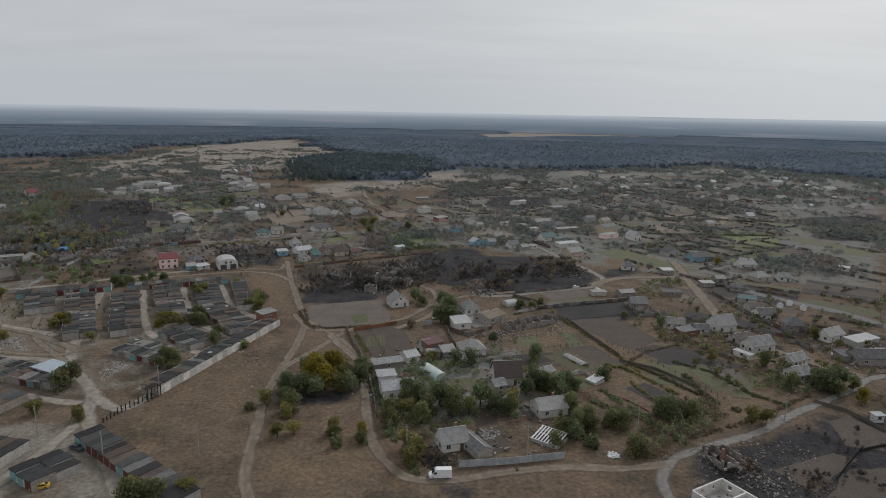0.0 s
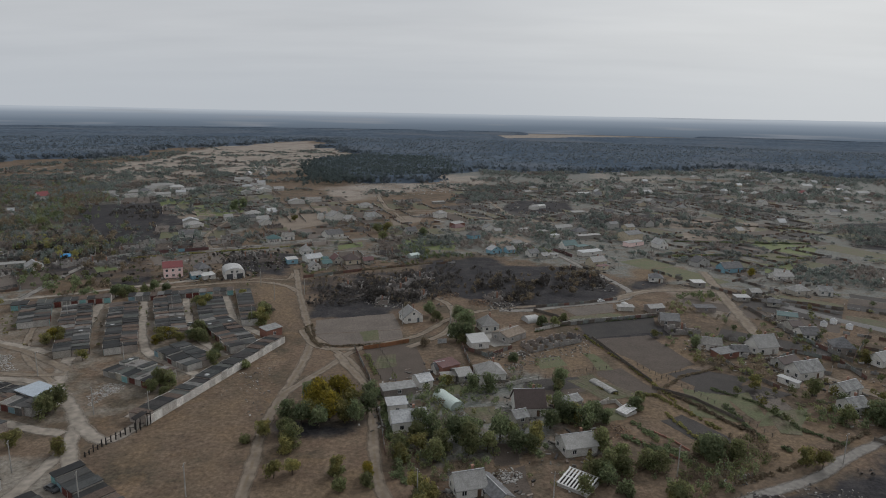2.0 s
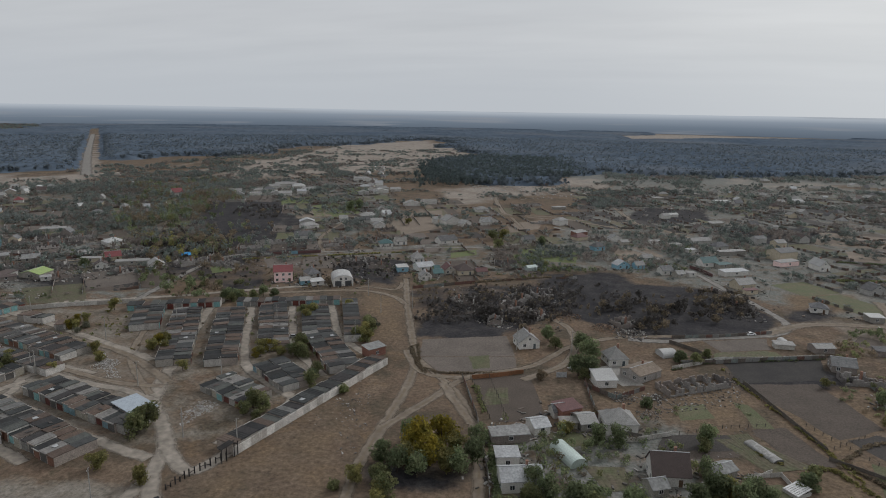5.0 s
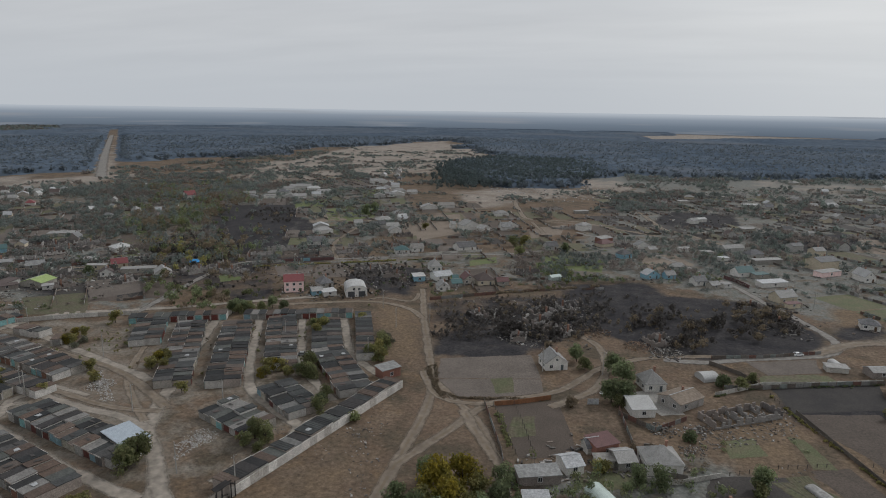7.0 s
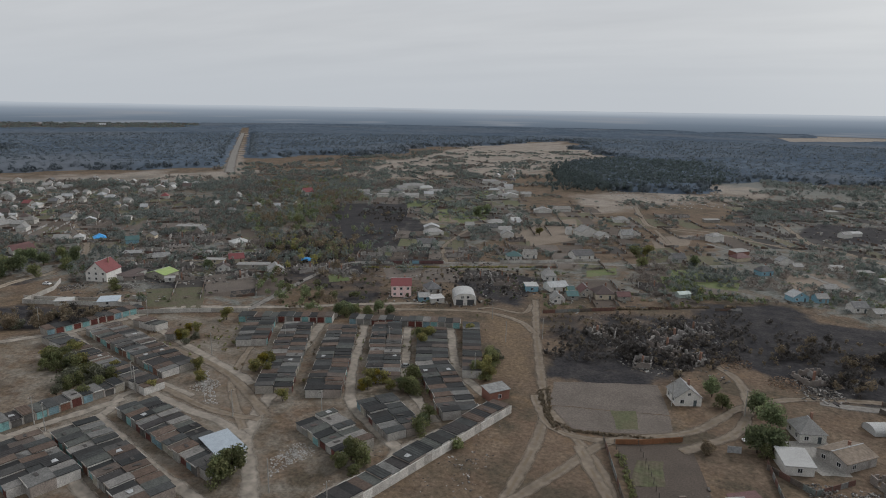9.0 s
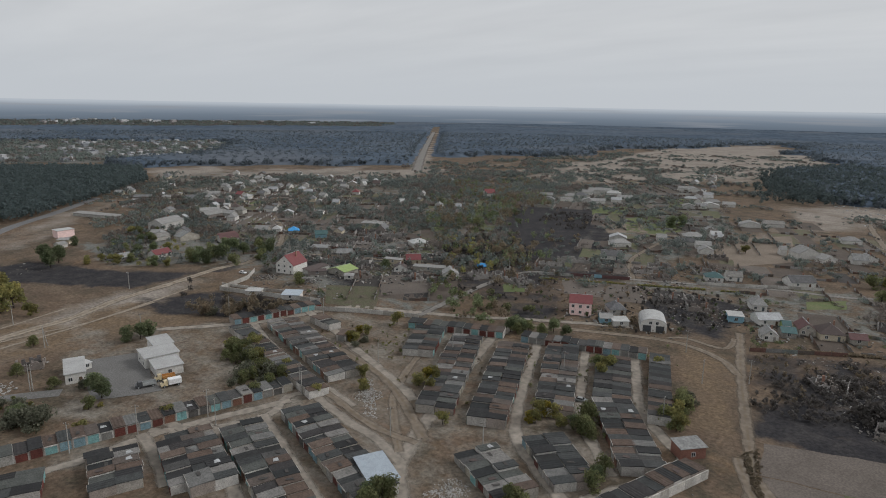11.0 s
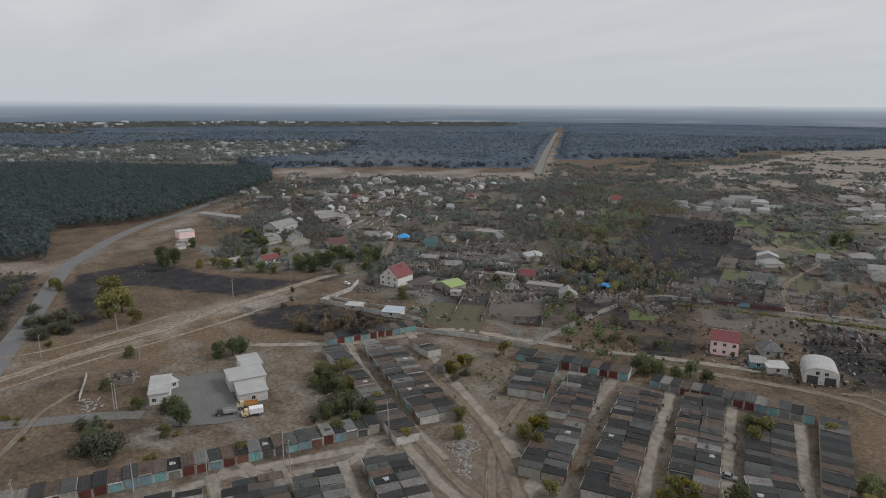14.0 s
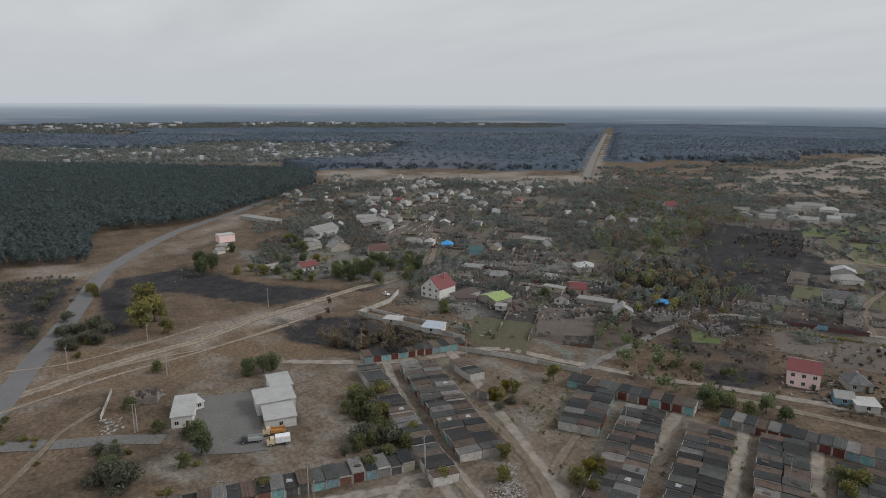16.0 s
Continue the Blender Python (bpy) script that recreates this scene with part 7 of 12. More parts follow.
# ---- houses ----
house(4.1, 162.4, 18.2, 7.8, 6.6, 2.6, "gx", 3.0, M_WHITEWALL, M_SLATELIGHT, "old whitewashed barn with a sagging grey roof")
house(10.3, 160.9, -60.7, 11.3, 4.9, 2.2, "gx", 1.4, M_WALLMIX, M_SLATE, "long low shed with a brown-grey roof", category="shed", name="shed", chimney=False, windows=1, side=False)
house(34.9, 184.0, 17.0, 9.4, 7.4, 2.8, "gx", 2.4, M_WHITEWALL, M_SLATELIGHT, "whitewashed house with a light slate roof among trees")
house(23.8, 207.3, 7.0, 9.4, 8.2, 3.0, "gx", 4.6, M_WHITEWALL, M_BROWNROOF, "white house with a steep dark brown roof")
house(12.6, 232.2, 14.2, 9.4, 9.0, 3.4, "hip", 3.0, M_WHITEWALL, M_SLATELIGHT, "pale brick house with a light hipped roof")
house(-13.5, 195.1, 17.4, 10.5, 7.4, 3.4, "gx", 2.0, M_WHITEWALL, M_ZINC, "white house with bright metal roofs")
house(-18.7, 217.4, 20.6, 10.9, 4.9, 2.6, "flat", 0.3, M_WALLMIX, M_SLATE, "long low grey outbuilding with a slate roof", category="shed", name="shed", chimney=False, windows=1, side=False)
house(-10.9, 225.1, 29.2, 5.0, 6.6, 2.6, "gx", 1.4, M_WHITEWALL, M_ZINC, "white shed with a bright roof", category="shed", name="shed", chimney=False, windows=1, side=False)
house(-2.6, 236.0, 35.4, 7.3, 5.7, 3.6, "flat", 0.6, M_BRICKRED, M_MAROON, "brown two-level outbuilding with a rusty roof", category="shed", name="shed", chimney=False, windows=1, side=False)
house(9.3, 264.1, 17.2, 7.4, 7.4, 2.8, "flat", 1.2, M_WHITEWALL, M_WHITEROOF, "low white building with a bright roof", category="shed", name="shed", chimney=False, windows=1, side=False)
house(14.2, 285.2, 19.6, 7.4, 8.2, 3.0, "hip", 3.4, M_WHITEWALL, M_SLATELIGHT, "white house with a tall hipped roof")
house(22.7, 274.1, 45.0, 11.6, 9.0, 3.0, "gx", 1.4, M_ASHWALL, M_BAREFIELD, "burnt house with bare brown roof boards and open walls")
house(-20.2, 294.8, 23.9, 8.4, 8.2, 3.0, "gy", 3.2, M_WHITEWALL, M_SLATELIGHT, "white gabled house with a light slate roof")
house(115.1, 377.6, -11.0, 7.5, 7.1, 2.8, "hip", 2.0, M_WHITEWALL, M_SLATE, "white house with a grey hipped roof")
house(135.4, 367.3, 4.3, 6.5, 5.7, 2.8, "flat", 0.3, M_WALLMIX, M_WHITEROOF, "flat-roofed grey block shed", category="shed", name="shed", chimney=False, windows=1, side=False)
house(96.7, 318.2, 16.1, 7.9, 5.7, 2.6, "gx", 1.0, M_WALLMIX, M_SLATELIGHT, "light grey shed with a low roof", category="shed", name="shed", chimney=False, windows=1, side=False)
house(97.7, 299.5, -7.1, 8.1, 8.2, 2.8, "gx", 2.2, M_WALLMIX, M_SLATE, "grey village house with a slate roof")
house(104.4, 269.2, -12.8, 8.9, 6.6, 2.6, "gx", 2.0, M_WHITEWALL, M_SLATE, "long whitewashed house with a dark slate roof")
house(107.7, 260.0, 24.4, 11.1, 4.9, 2.4, "flat", 0.5, M_BRICKRED, M_SLATE, "red brick shed with a grey roof", category="shed", name="shed", chimney=False, windows=1, side=False)
house(124.6, 266.7, 15.1, 9.8, 7.7, 3.2, "gx", 4.0, M_WHITEWALL, M_SLATELIGHT, "large white house with a tall light slate roof")
house(126.9, 252.0, 26.6, 9.2, 5.7, 2.4, "gx", 1.6, M_WALLMIX, M_BROWNROOF, "low grey house with a dark roof")
house(129.0, 242.5, 20.5, 11.3, 7.1, 3.0, "gx", 3.0, M_WHITEWALL, M_SLATE, "white house with a grey gabled roof")
house(158.1, 269.2, -11.8, 8.0, 7.7, 3.0, "hip", 3.2, M_WALLMIX, M_SLATE, "grey house with a broad hipped slate roof")
house(166.9, 256.9, 26.7, 10.7, 6.4, 2.8, "gx", 2.4, M_WHITEWALL, M_SLATELIGHT, "white house with a pale roof")
house(177.4, 252.1, 24.8, 14.7, 5.7, 2.4, "flat", 0.4, M_WALLMIX, M_WHITEROOF, "low shed with bright metal sheets", category="shed", name="shed", chimney=False, windows=1, side=False)
house(185.4, 356.4, 14.4, 9.8, 7.1, 2.8, "hip", 2.6, M_WALLMIX, M_SLATE, "house with a grey hipped roof")
house(199.7, 356.8, -10.9, 6.8, 6.4, 2.8, "gx", 2.0, M_WHITEWALL, M_SLATE, "white house with a grey slate roof")
house(157.0, 311.3, -20.9, 8.3, 6.4, 2.4, "gx", 1.2, M_WALLMIX, M_TEALROOF, "long low building with a teal roof", category="shed", name="shed", chimney=False, windows=1, side=False)
house(161.2, 332.9, -19.4, 5.9, 5.7, 2.4, "gx", 1.2, M_WALLMIX, M_SLATE, "grey shed with a slate roof", category="shed", name="shed", chimney=False, windows=1, side=False)
house(156.1, 420.6, 24.8, 10.7, 7.1, 3.0, "gy", 3.0, M_SILICATE, M_SLATE, "grey brick house with a gabled roof")
house(168.9, 405.7, 18.7, 13.9, 7.7, 3.0, "gx", 3.0, M_BLUEWALL, M_SLATE, "house with a blue front and a grey roof")
house(196.4, 396.2, -28.7, 7.8, 6.4, 2.6, "gx", 1.6, M_WHITEWALL, M_SLATELIGHT, "low pale house with a light roof")
house(135.6, 227.9, 26.8, 9.4, 5.7, 2.6, "gx", 2.0, M_WHITEWALL, M_SLATE, "white village house with a grey roof")
house(129.8, 214.0, 18.5, 7.3, 6.4, 2.8, "gx", 2.2, M_WHITEWALL, M_SLATE, "white house with a grey roof by a hedge")
house(166.3, 231.1, -1.1, 11.7, 7.7, 3.0, "gx", 2.6, M_WALLMIX, M_SLATE, "broad house with a grey slate roof")
house(252.4, 384.5, -29.2, 5.5, 5.7, 2.2, "flat", 0.3, M_WHITEWALL, M_WHITEROOF, "low white garden shed with a flat roof", category="shed", name="shed", chimney=False, windows=1, side=False)
house(37.4, 211.6, 35.6, 7.3, 4.9, 2.4, "gx", 1.2, M_WALLMIX, M_SLATE, "small grey shed in a garden", category="shed", name="shed", chimney=False, windows=1, side=False)
house(119.1, 233.6, -57.8, 7.1, 2.1, 2.2, "flat", 0.2, M_WHITEWALL, M_WHITEROOF, "narrow white lean-to with a flat roof", category="shed", name="shed", chimney=False, windows=1, side=False)
house(132.1, 499.1, 32.1, 15.1, 11.3, 6.0, "gx", 2.0, M_CREAM, M_SLATE, "large two-storey pale building with a metal roof")
house(129.6, 480.1, 34.6, 16.3, 5.7, 3.0, "flat", 0.3, M_PINK, M_SLATELIGHT, "low pink annex with a flat roof", category="shed", name="shed", chimney=False, windows=1, side=False)
house(-316.0, 315.5, 17.1, 11.8, 12.9, 5.2, "gy", 5.4, M_WHITEWALL, M_REDROOF, "unfinished white two-storey house with a steep red tile roof", windows=3)
house(-292.2, 332.8, 6.8, 12.2, 11.0, 2.6, "gy", 1.8, M_WALLMIX, M_GREENROOF, "open shed with a bright lime green roof", category="shed", name="shed", chimney=False, windows=1, side=False)
house(-305.8, 324.7, 99.4, 16.1, 5.5, 2.4, "flat", 0.5, M_WALLMIX, M_BROWNROOF, "long low outbuilding with a dark roof", category="shed", name="shed", chimney=False, windows=1, side=False)
house(-159.6, 362.1, 26.9, 9.9, 10.7, 6.0, "gx", 2.6, M_PINK, M_REDROOF, "two-storey pink house with a red roof and balcony", windows=3)
house(-126.3, 364.8, 26.8, 10.7, 13.6, 3.0, "barrel", 3.0, M_WHITEWALL, M_WHITEROOF, "white hangar-like house with a rounded roof and two garage doors", windows=0, big_doors=2)
house(-147.6, 373.6, 42.5, 7.4, 8.7, 2.6, "hip", 2.8, M_WALLMIX, M_SLATE, "small house with a greenish hipped roof")
house(-144.8, 357.6, 36.4, 5.4, 5.8, 2.6, "gx", 1.4, M_BLUEWALL, M_SLATELIGHT, "small outbuilding with blue-painted walls", category="shed", name="shed", chimney=False, windows=1, side=False)
house(-138.4, 358.2, 42.2, 6.7, 5.8, 2.4, "flat", 0.4, M_WHITEWALL, M_WHITEROOF, "low white outbuilding with a flat roof", category="shed", name="shed", chimney=False, windows=1, side=False)
house(-102.1, 399.4, 27.0, 6.4, 6.8, 3.0, "flat", 0.3, M_BLUEWALL, M_WHITEROOF, "small pale blue kiosk by the track", category="shed", name="shed", chimney=False, windows=1, side=False)
house(-99.4, 425.6, 27.2, 6.8, 8.7, 3.0, "hip", 3.4, M_WHITEWALL, M_SLATELIGHT, "white house with a tall pale roof")
house(-90.6, 406.2, 38.4, 10.3, 8.7, 2.8, "gx", 2.0, M_WHITEWALL, M_ZINC, "pale house with bright roof sheets")
house(-84.4, 384.1, 26.8, 6.2, 6.8, 2.6, "gy", 2.4, M_WHITEWALL, M_SLATELIGHT, "small white gabled house with a pale roof")
house(-79.5, 394.0, 26.9, 5.5, 6.8, 2.4, "gx", 1.6, M_WALLMIX, M_TEALROOF, "shed with a dark green roof", category="shed", name="shed", chimney=False, windows=1, side=False)
house(-74.7, 403.0, 26.9, 6.5, 8.7, 2.8, "gy", 2.8, M_WALLMIX, M_MAROON, "small grey house with a maroon roof")
house(-65.7, 403.7, 26.9, 9.5, 9.7, 3.0, "hip", 3.4, M_CREAM, M_BROWNROOF, "cream house with a brown hipped roof")
house(-55.8, 404.4, 26.9, 6.5, 5.7, 2.4, "gx", 1.8, M_WALLMIX, M_MAROON, "low shed with a dark brown roof", category="shed", name="shed", chimney=False, windows=1, side=False)
house(-93.9, 486.9, 40.8, 13.4, 9.7, 2.8, "gx", 2.8, M_WHITEWALL, M_SLATE, "white house with a dark slate roof and walled yard")
house(-106.6, 563.6, 45.1, 14.6, 10.7, 4.2, "gy", 3.6, M_WHITEWALL, M_SLATELIGHT, "tall white gabled house with a light roof")
house(-119.7, 563.8, 28.6, 3.9, 5.8, 4.0, "gx", 2.0, M_WHITEWALL, M_SLATELIGHT, "small white house, tall and narrow")
house(-93.3, 559.3, 52.9, 9.8, 7.8, 2.8, "gy", 2.4, M_WHITEWALL, M_SLATELIGHT, "white gabled cottage with a slate roof")
house(-77.7, 570.5, 28.4, 8.8, 7.8, 3.0, "gx", 3.4, M_WHITEWALL, M_SLATE, "white house with a steep grey roof")
house(-16.1, 588.9, 44.1, 10.4, 7.7, 4.6, "hip", 2.0, M_WHITEWALL, M_SLATE, "white block house with a grey roof")
house(-0.1, 528.3, 44.4, 11.3, 7.1, 2.6, "hip", 2.4, M_CREAM, M_MAROON, "house with a faded pink roof")
house(12.3, 494.2, 39.6, 8.4, 6.4, 3.0, "hip", 2.6, M_BLUEWALL, M_SLATE, "blue-painted house with a grey roof")
house(-28.3, 422.6, 39.1, 6.5, 4.2, 2.2, "gx", 1.0, M_FILM, M_FILM, "pale greenhouse in a garden", category="greenhouse", name="greenhouse", chimney=False, windows=0)
house(-198.3, 474.0, 28.1, 12.8, 10.7, 3.0, "gx", 2.2, M_WHITEWALL, M_SLATE, "long white house with a grey roof")
house(-210.8, 513.1, 47.0, 13.3, 8.7, 2.8, "hip", 2.2, M_WHITEWALL, M_SLATELIGHT, "white house with a light hipped roof")
house(-181.7, 573.3, 29.0, 13.6, 10.7, 2.8, "hip", 2.6, M_WALLMIX, M_SLATELIGHT, "house with a broad light roof")
house(-171.5, 592.1, 29.1, 7.5, 7.8, 2.8, "gx", 2.2, M_WHITEWALL, M_WHITEROOF, "white cottage with a bright roof")
house(-158.6, 531.5, 28.5, 9.0, 7.8, 2.8, "gy", 2.2, M_WHITEWALL, M_SLATELIGHT, "white gabled cottage with a slate roof")
house(-404.1, 382.7, 55.7, 7.5, 8.3, 2.6, "hip", 2.4, M_WALLMIX, M_BLUEROOF, "house with a bright blue tarpaulin roof")
house(-420.8, 367.4, 38.6, 9.4, 9.2, 3.0, "gx", 2.6, M_WALLMIX, M_SLATELIGHT, "grey village house with a porch")
house(-418.1, 378.2, 44.6, 6.3, 7.4, 2.6, "hip", 1.8, M_WHITEWALL, M_WHITEROOF, "small white outbuilding with a bright roof", category="shed", name="shed", chimney=False, windows=1, side=False)
house(-412.8, 334.7, 72.3, 12.4, 9.2, 3.0, "gx", 2.4, M_WHITEWALL, M_MAROON, "white house with a faded red roof")
house(-378.8, 387.5, 52.4, 8.3, 7.4, 2.8, "gx", 2.2, M_BLUEWALL, M_TEALROOF, "small house with a teal roof")
house(-310.2, 415.1, 63.0, 11.5, 10.1, 3.0, "hip", 2.2, M_WHITEWALL, M_WHITEROOF, "white house with a bright hipped roof")
house(-280.5, 378.1, 45.4, 8.6, 8.3, 2.8, "gx", 2.6, M_CREAM, M_REDROOF, "house with a pinkish red roof")
house(-288.1, 369.1, 21.1, 11.3, 3.7, 2.6, "flat", 0.3, M_CREAM, M_SLATELIGHT, "yellowish garage building with a flat roof", category="shed", name="shed", chimney=False, windows=1, side=False)
house(-243.6, 368.7, 44.2, 8.4, 8.7, 2.6, "gy", 2.6, M_WHITEWALL, M_SLATELIGHT, "white gabled house with a light roof")
house(-323.6, 361.5, 44.6, 9.2, 7.4, 2.4, "gx", 2.0, M_WALLMIX, M_SLATE, "damaged grey house with a broken roof")
house(-418.7, 643.7, 54.3, 10.3, 10.1, 4.5, "gx", 4.0, M_WHITEWALL, M_REDROOF, "white house with a steep red roof among trees")
house(-253.7, 179.2, 71.4, 6.0, 13.6, 3.6, "flat", 0.5, M_WHITEWALL, M_WHITEROOF, "white flat-roofed office building in the yard")
house(-259.1, 183.6, 102.0, 3.0, 5.8, 2.2, "flat", 0.3, M_WHITEWALL, M_WHITEROOF, "small white annex with an open side", category="shed", name="shed", chimney=False, windows=1, side=False)
house(-235.3, 202.2, 77.3, 8.9, 9.7, 3.2, "flat", 0.3, M_WHITEWALL, M_WHITEROOF, "white flat-roofed workshop wing", category="shed", name="shed", chimney=False, windows=1, side=False)
house(-245.2, 204.3, 79.3, 11.7, 9.7, 4.0, "flat", 0.4, M_WHITEWALL, M_WHITEROOF, "white flat-roofed workshop with several levels")
house(-253.9, 209.3, 79.6, 6.9, 9.7, 4.4, "flat", 0.4, M_WHITEWALL, M_WHITEROOF, "white flat-roofed workshop block")
house(-505.1, 264.4, 94.9, 11.0, 7.4, 5.0, "flat", 0.3, M_PINK, M_WHITEROOF, "unfinished pale pink two-storey building")
house(-470.7, 250.4, 107.2, 5.6, 5.5, 2.4, "gx", 1.4, M_WHITEWALL, M_SLATELIGHT, "small whitewashed cottage with a light roof")
house(-399.1, 280.3, 97.7, 10.6, 8.3, 3.2, "gx", 2.4, M_WHITEWALL, M_REDROOF, "white house with a pinkish red roof")
house(-409.0, 262.8, 94.0, 7.5, 7.4, 2.4, "gx", 1.8, M_WALLMIX, M_SLATE, "old grey cottage in rough grass")
house(-487.2, 328.6, 111.9, 22.7, 12.9, 5.2, "gx", 3.0, M_SILICATE, M_SLATELIGHT, "large two-storey grey brick house")
house(-450.4, 304.6, 95.3, 12.2, 8.3, 2.6, "gx", 1.8, M_WALLMIX, M_SLATE, "pale cottage with a grey slate roof")
house(-437.6, 318.3, 89.8, 13.8, 8.3, 3.0, "gy", 3.0, M_WALLMIX, M_SLATE, "house with a tall grey gable")
house(-419.9, 337.1, 95.3, 14.3, 8.3, 2.8, "gx", 2.0, M_CREAM, M_MAROON, "cream house with a dull red roof")
house(-506.9, 378.8, 97.8, 20.4, 9.2, 3.0, "gx", 2.4, M_WALLMIX, M_SLATELIGHT, "large grey village house with a light roof")
house(-5.6, 235.8, 28.8, 4.0, 4.1, 2.4, "gx", 1.8, M_WALLMIX, M_SLATE, "small grey gabled shed in a yard", category="shed", name="shed", chimney=False, windows=1, side=False)
house(-1.4, 235.5, 29.4, 2.0, 3.3, 2.6, "flat", 0.3, M_BLUEWALL, M_SLATELIGHT, "small bluish lean-to shed", category="shed", name="shed", chimney=False, windows=1, side=False)
house(2.8, 231.3, 22.7, 5.2, 7.4, 2.6, "gx", 1.4, M_WALLMIX, M_SLATELIGHT, "pale outbuilding with a light roof", category="shed", name="shed", chimney=False, windows=1, side=False)
house(-2.1, 229.1, 15.6, 5.0, 3.3, 2.2, "flat", 0.3, M_WALLMIX, M_SLATE, "low grey lean-to shed", category="shed", name="shed", chimney=False, windows=1, side=False)
house(20.1, 200.1, 26.4, 4.5, 4.9, 2.4, "gx", 1.6, M_WALLMIX, M_SLATE, "small grey shed below the house", category="shed", name="shed", chimney=False, windows=1, side=False)
house(-17.9, 204.5, 15.1, 6.1, 4.9, 3.2, "flat", 0.4, M_WHITEWALL, M_ZINC, "white glazed porch of a house", category="shed", name="shed", chimney=False, windows=1, side=False)
house(79.2, 464.9, 28.6, 11.3, 7.1, 3.0, "gx", 3.0, M_WHITEWALL, M_TEALROOF, "white house with a greenish gabled roof")
house(88.3, 462.5, 30.1, 9.4, 4.2, 2.4, "flat", 0.5, M_WALLMIX, M_TEALROOF, "lean-to shed with a greenish roof", category="shed", name="shed", chimney=False, windows=1, side=False)
house(97.3, 521.7, 31.7, 11.1, 7.1, 2.8, "hip", 2.6, M_WALLMIX, M_SLATE, "grey village house with a hipped roof")
house(101.8, 504.7, 26.2, 20.1, 4.2, 2.6, "flat", 0.4, M_WALLMIX, M_SLATELIGHT, "long shed with a whitish roof", category="shed", name="shed", chimney=False, windows=1, side=False)
house(90.6, 444.5, 27.5, 16.7, 5.7, 2.6, "flat", 0.5, M_WHITEWALL, M_ZINC, "row of low sheds with bright roofs", category="shed", name="shed", chimney=False, windows=1, side=False)
house(88.5, 413.8, 29.3, 10.8, 7.7, 3.2, "gx", 2.6, M_CREAM, M_SLATELIGHT, "cream house with a light slate roof")
house(89.9, 402.4, 28.3, 7.6, 2.8, 2.4, "flat", 0.3, M_CREAM, M_MAROON, "low annex with a maroon roof", category="shed", name="shed", chimney=False, windows=1, side=False)
house(50.5, 435.8, 25.9, 7.3, 6.4, 2.8, "gx", 2.2, M_WHITEWALL, M_SLATE, "white house with a grey roof")
house(57.5, 430.1, 34.5, 5.7, 4.9, 2.4, "gx", 1.6, M_WALLMIX, M_SLATE, "small shed with a grey roof", category="shed", name="shed", chimney=False, windows=1, side=False)
house(64.9, 433.9, 35.1, 5.6, 3.5, 2.2, "flat", 0.3, M_WHITEWALL, M_SLATELIGHT, "low white shed by the street", category="shed", name="shed", chimney=False, windows=1, side=False)
house(25.3, 443.1, 30.6, 8.9, 6.4, 2.8, "gy", 2.4, M_BLUEWALL, M_ZINC, "pale blue house with bright roof sheets")
house(35.9, 445.4, 27.9, 6.1, 4.9, 2.6, "gx", 2.0, M_BLUEWALL, M_SLATELIGHT, "greenish house with a pale roof")
house(42.8, 468.8, 27.9, 7.0, 5.7, 2.6, "gx", 1.6, M_WHITEWALL, M_SLATELIGHT, "white outbuilding with a bright roof", category="shed", name="shed", chimney=False, windows=1, side=False)
house(54.3, 527.8, 29.2, 8.1, 4.9, 2.2, "flat", 0.3, M_WHITEWALL, M_SLATELIGHT, "flat white shed among gardens", category="shed", name="shed", chimney=False, windows=1, side=False)
house(67.8, 520.5, 28.8, 7.9, 4.2, 2.2, "flat", 0.3, M_WHITEWALL, M_SLATELIGHT, "long white shed in gardens", category="shed", name="shed", chimney=False, windows=1, side=False)
house(75.6, 504.4, 30.3, 6.1, 4.2, 2.2, "flat", 0.3, M_WHITEWALL, M_ZINC, "small shed with a bright metal roof", category="shed", name="shed", chimney=False, windows=1, side=False)
house(86.7, 538.6, 29.3, 15.9, 6.4, 2.8, "gx", 2.0, M_WALLMIX, M_SLATELIGHT, "long village house with a light roof")
house(130.4, 551.6, 28.2, 8.9, 7.1, 4.6, "gx", 1.6, M_SILICATE, M_SLATE, "grey two-storey block house")
house(139.8, 535.5, 28.0, 8.3, 7.1, 5.0, "gx", 2.0, M_CREAM, M_SLATELIGHT, "tall pale house with a light roof")
house(25.5, 529.7, 28.6, 9.3, 5.7, 2.8, "gy", 2.4, M_WHITEWALL, M_SLATE, "white gabled house with a dark roof")
house(76.4, 654.3, 35.4, 7.9, 6.4, 3.0, "gx", 1.8, M_WHITEWALL, M_SLATELIGHT, "white house with a bright roof")
house(114.3, 624.7, 30.2, 10.7, 4.9, 2.6, "flat", 0.4, M_WALLMIX, M_SLATELIGHT, "long pale shed by the street", category="shed", name="shed", chimney=False, windows=1, side=False)
house(-0.2, 546.0, 47.4, 12.2, 6.4, 2.8, "flat", 0.8, M_BRICKRED, M_SLATELIGHT, "brown brick building with a pale flat roof", category="shed", name="shed", chimney=False, windows=1, side=False)
house(-36.6, 505.2, 37.0, 8.7, 6.4, 3.0, "gx", 2.6, M_SILICATE, M_SLATE, "damaged grey house with a gabled roof")
house(-272.4, 358.5, 40.8, 6.6, 6.4, 2.6, "gy", 2.2, M_WHITEWALL, M_BROWNROOF, "small white house with a dark gable")
house(-280.5, 327.0, 43.7, 5.0, 3.7, 2.2, "flat", 0.3, M_WHITEWALL, M_SLATELIGHT, "low white garden shed with a flat roof", category="shed", name="shed", chimney=False, windows=1, side=False)
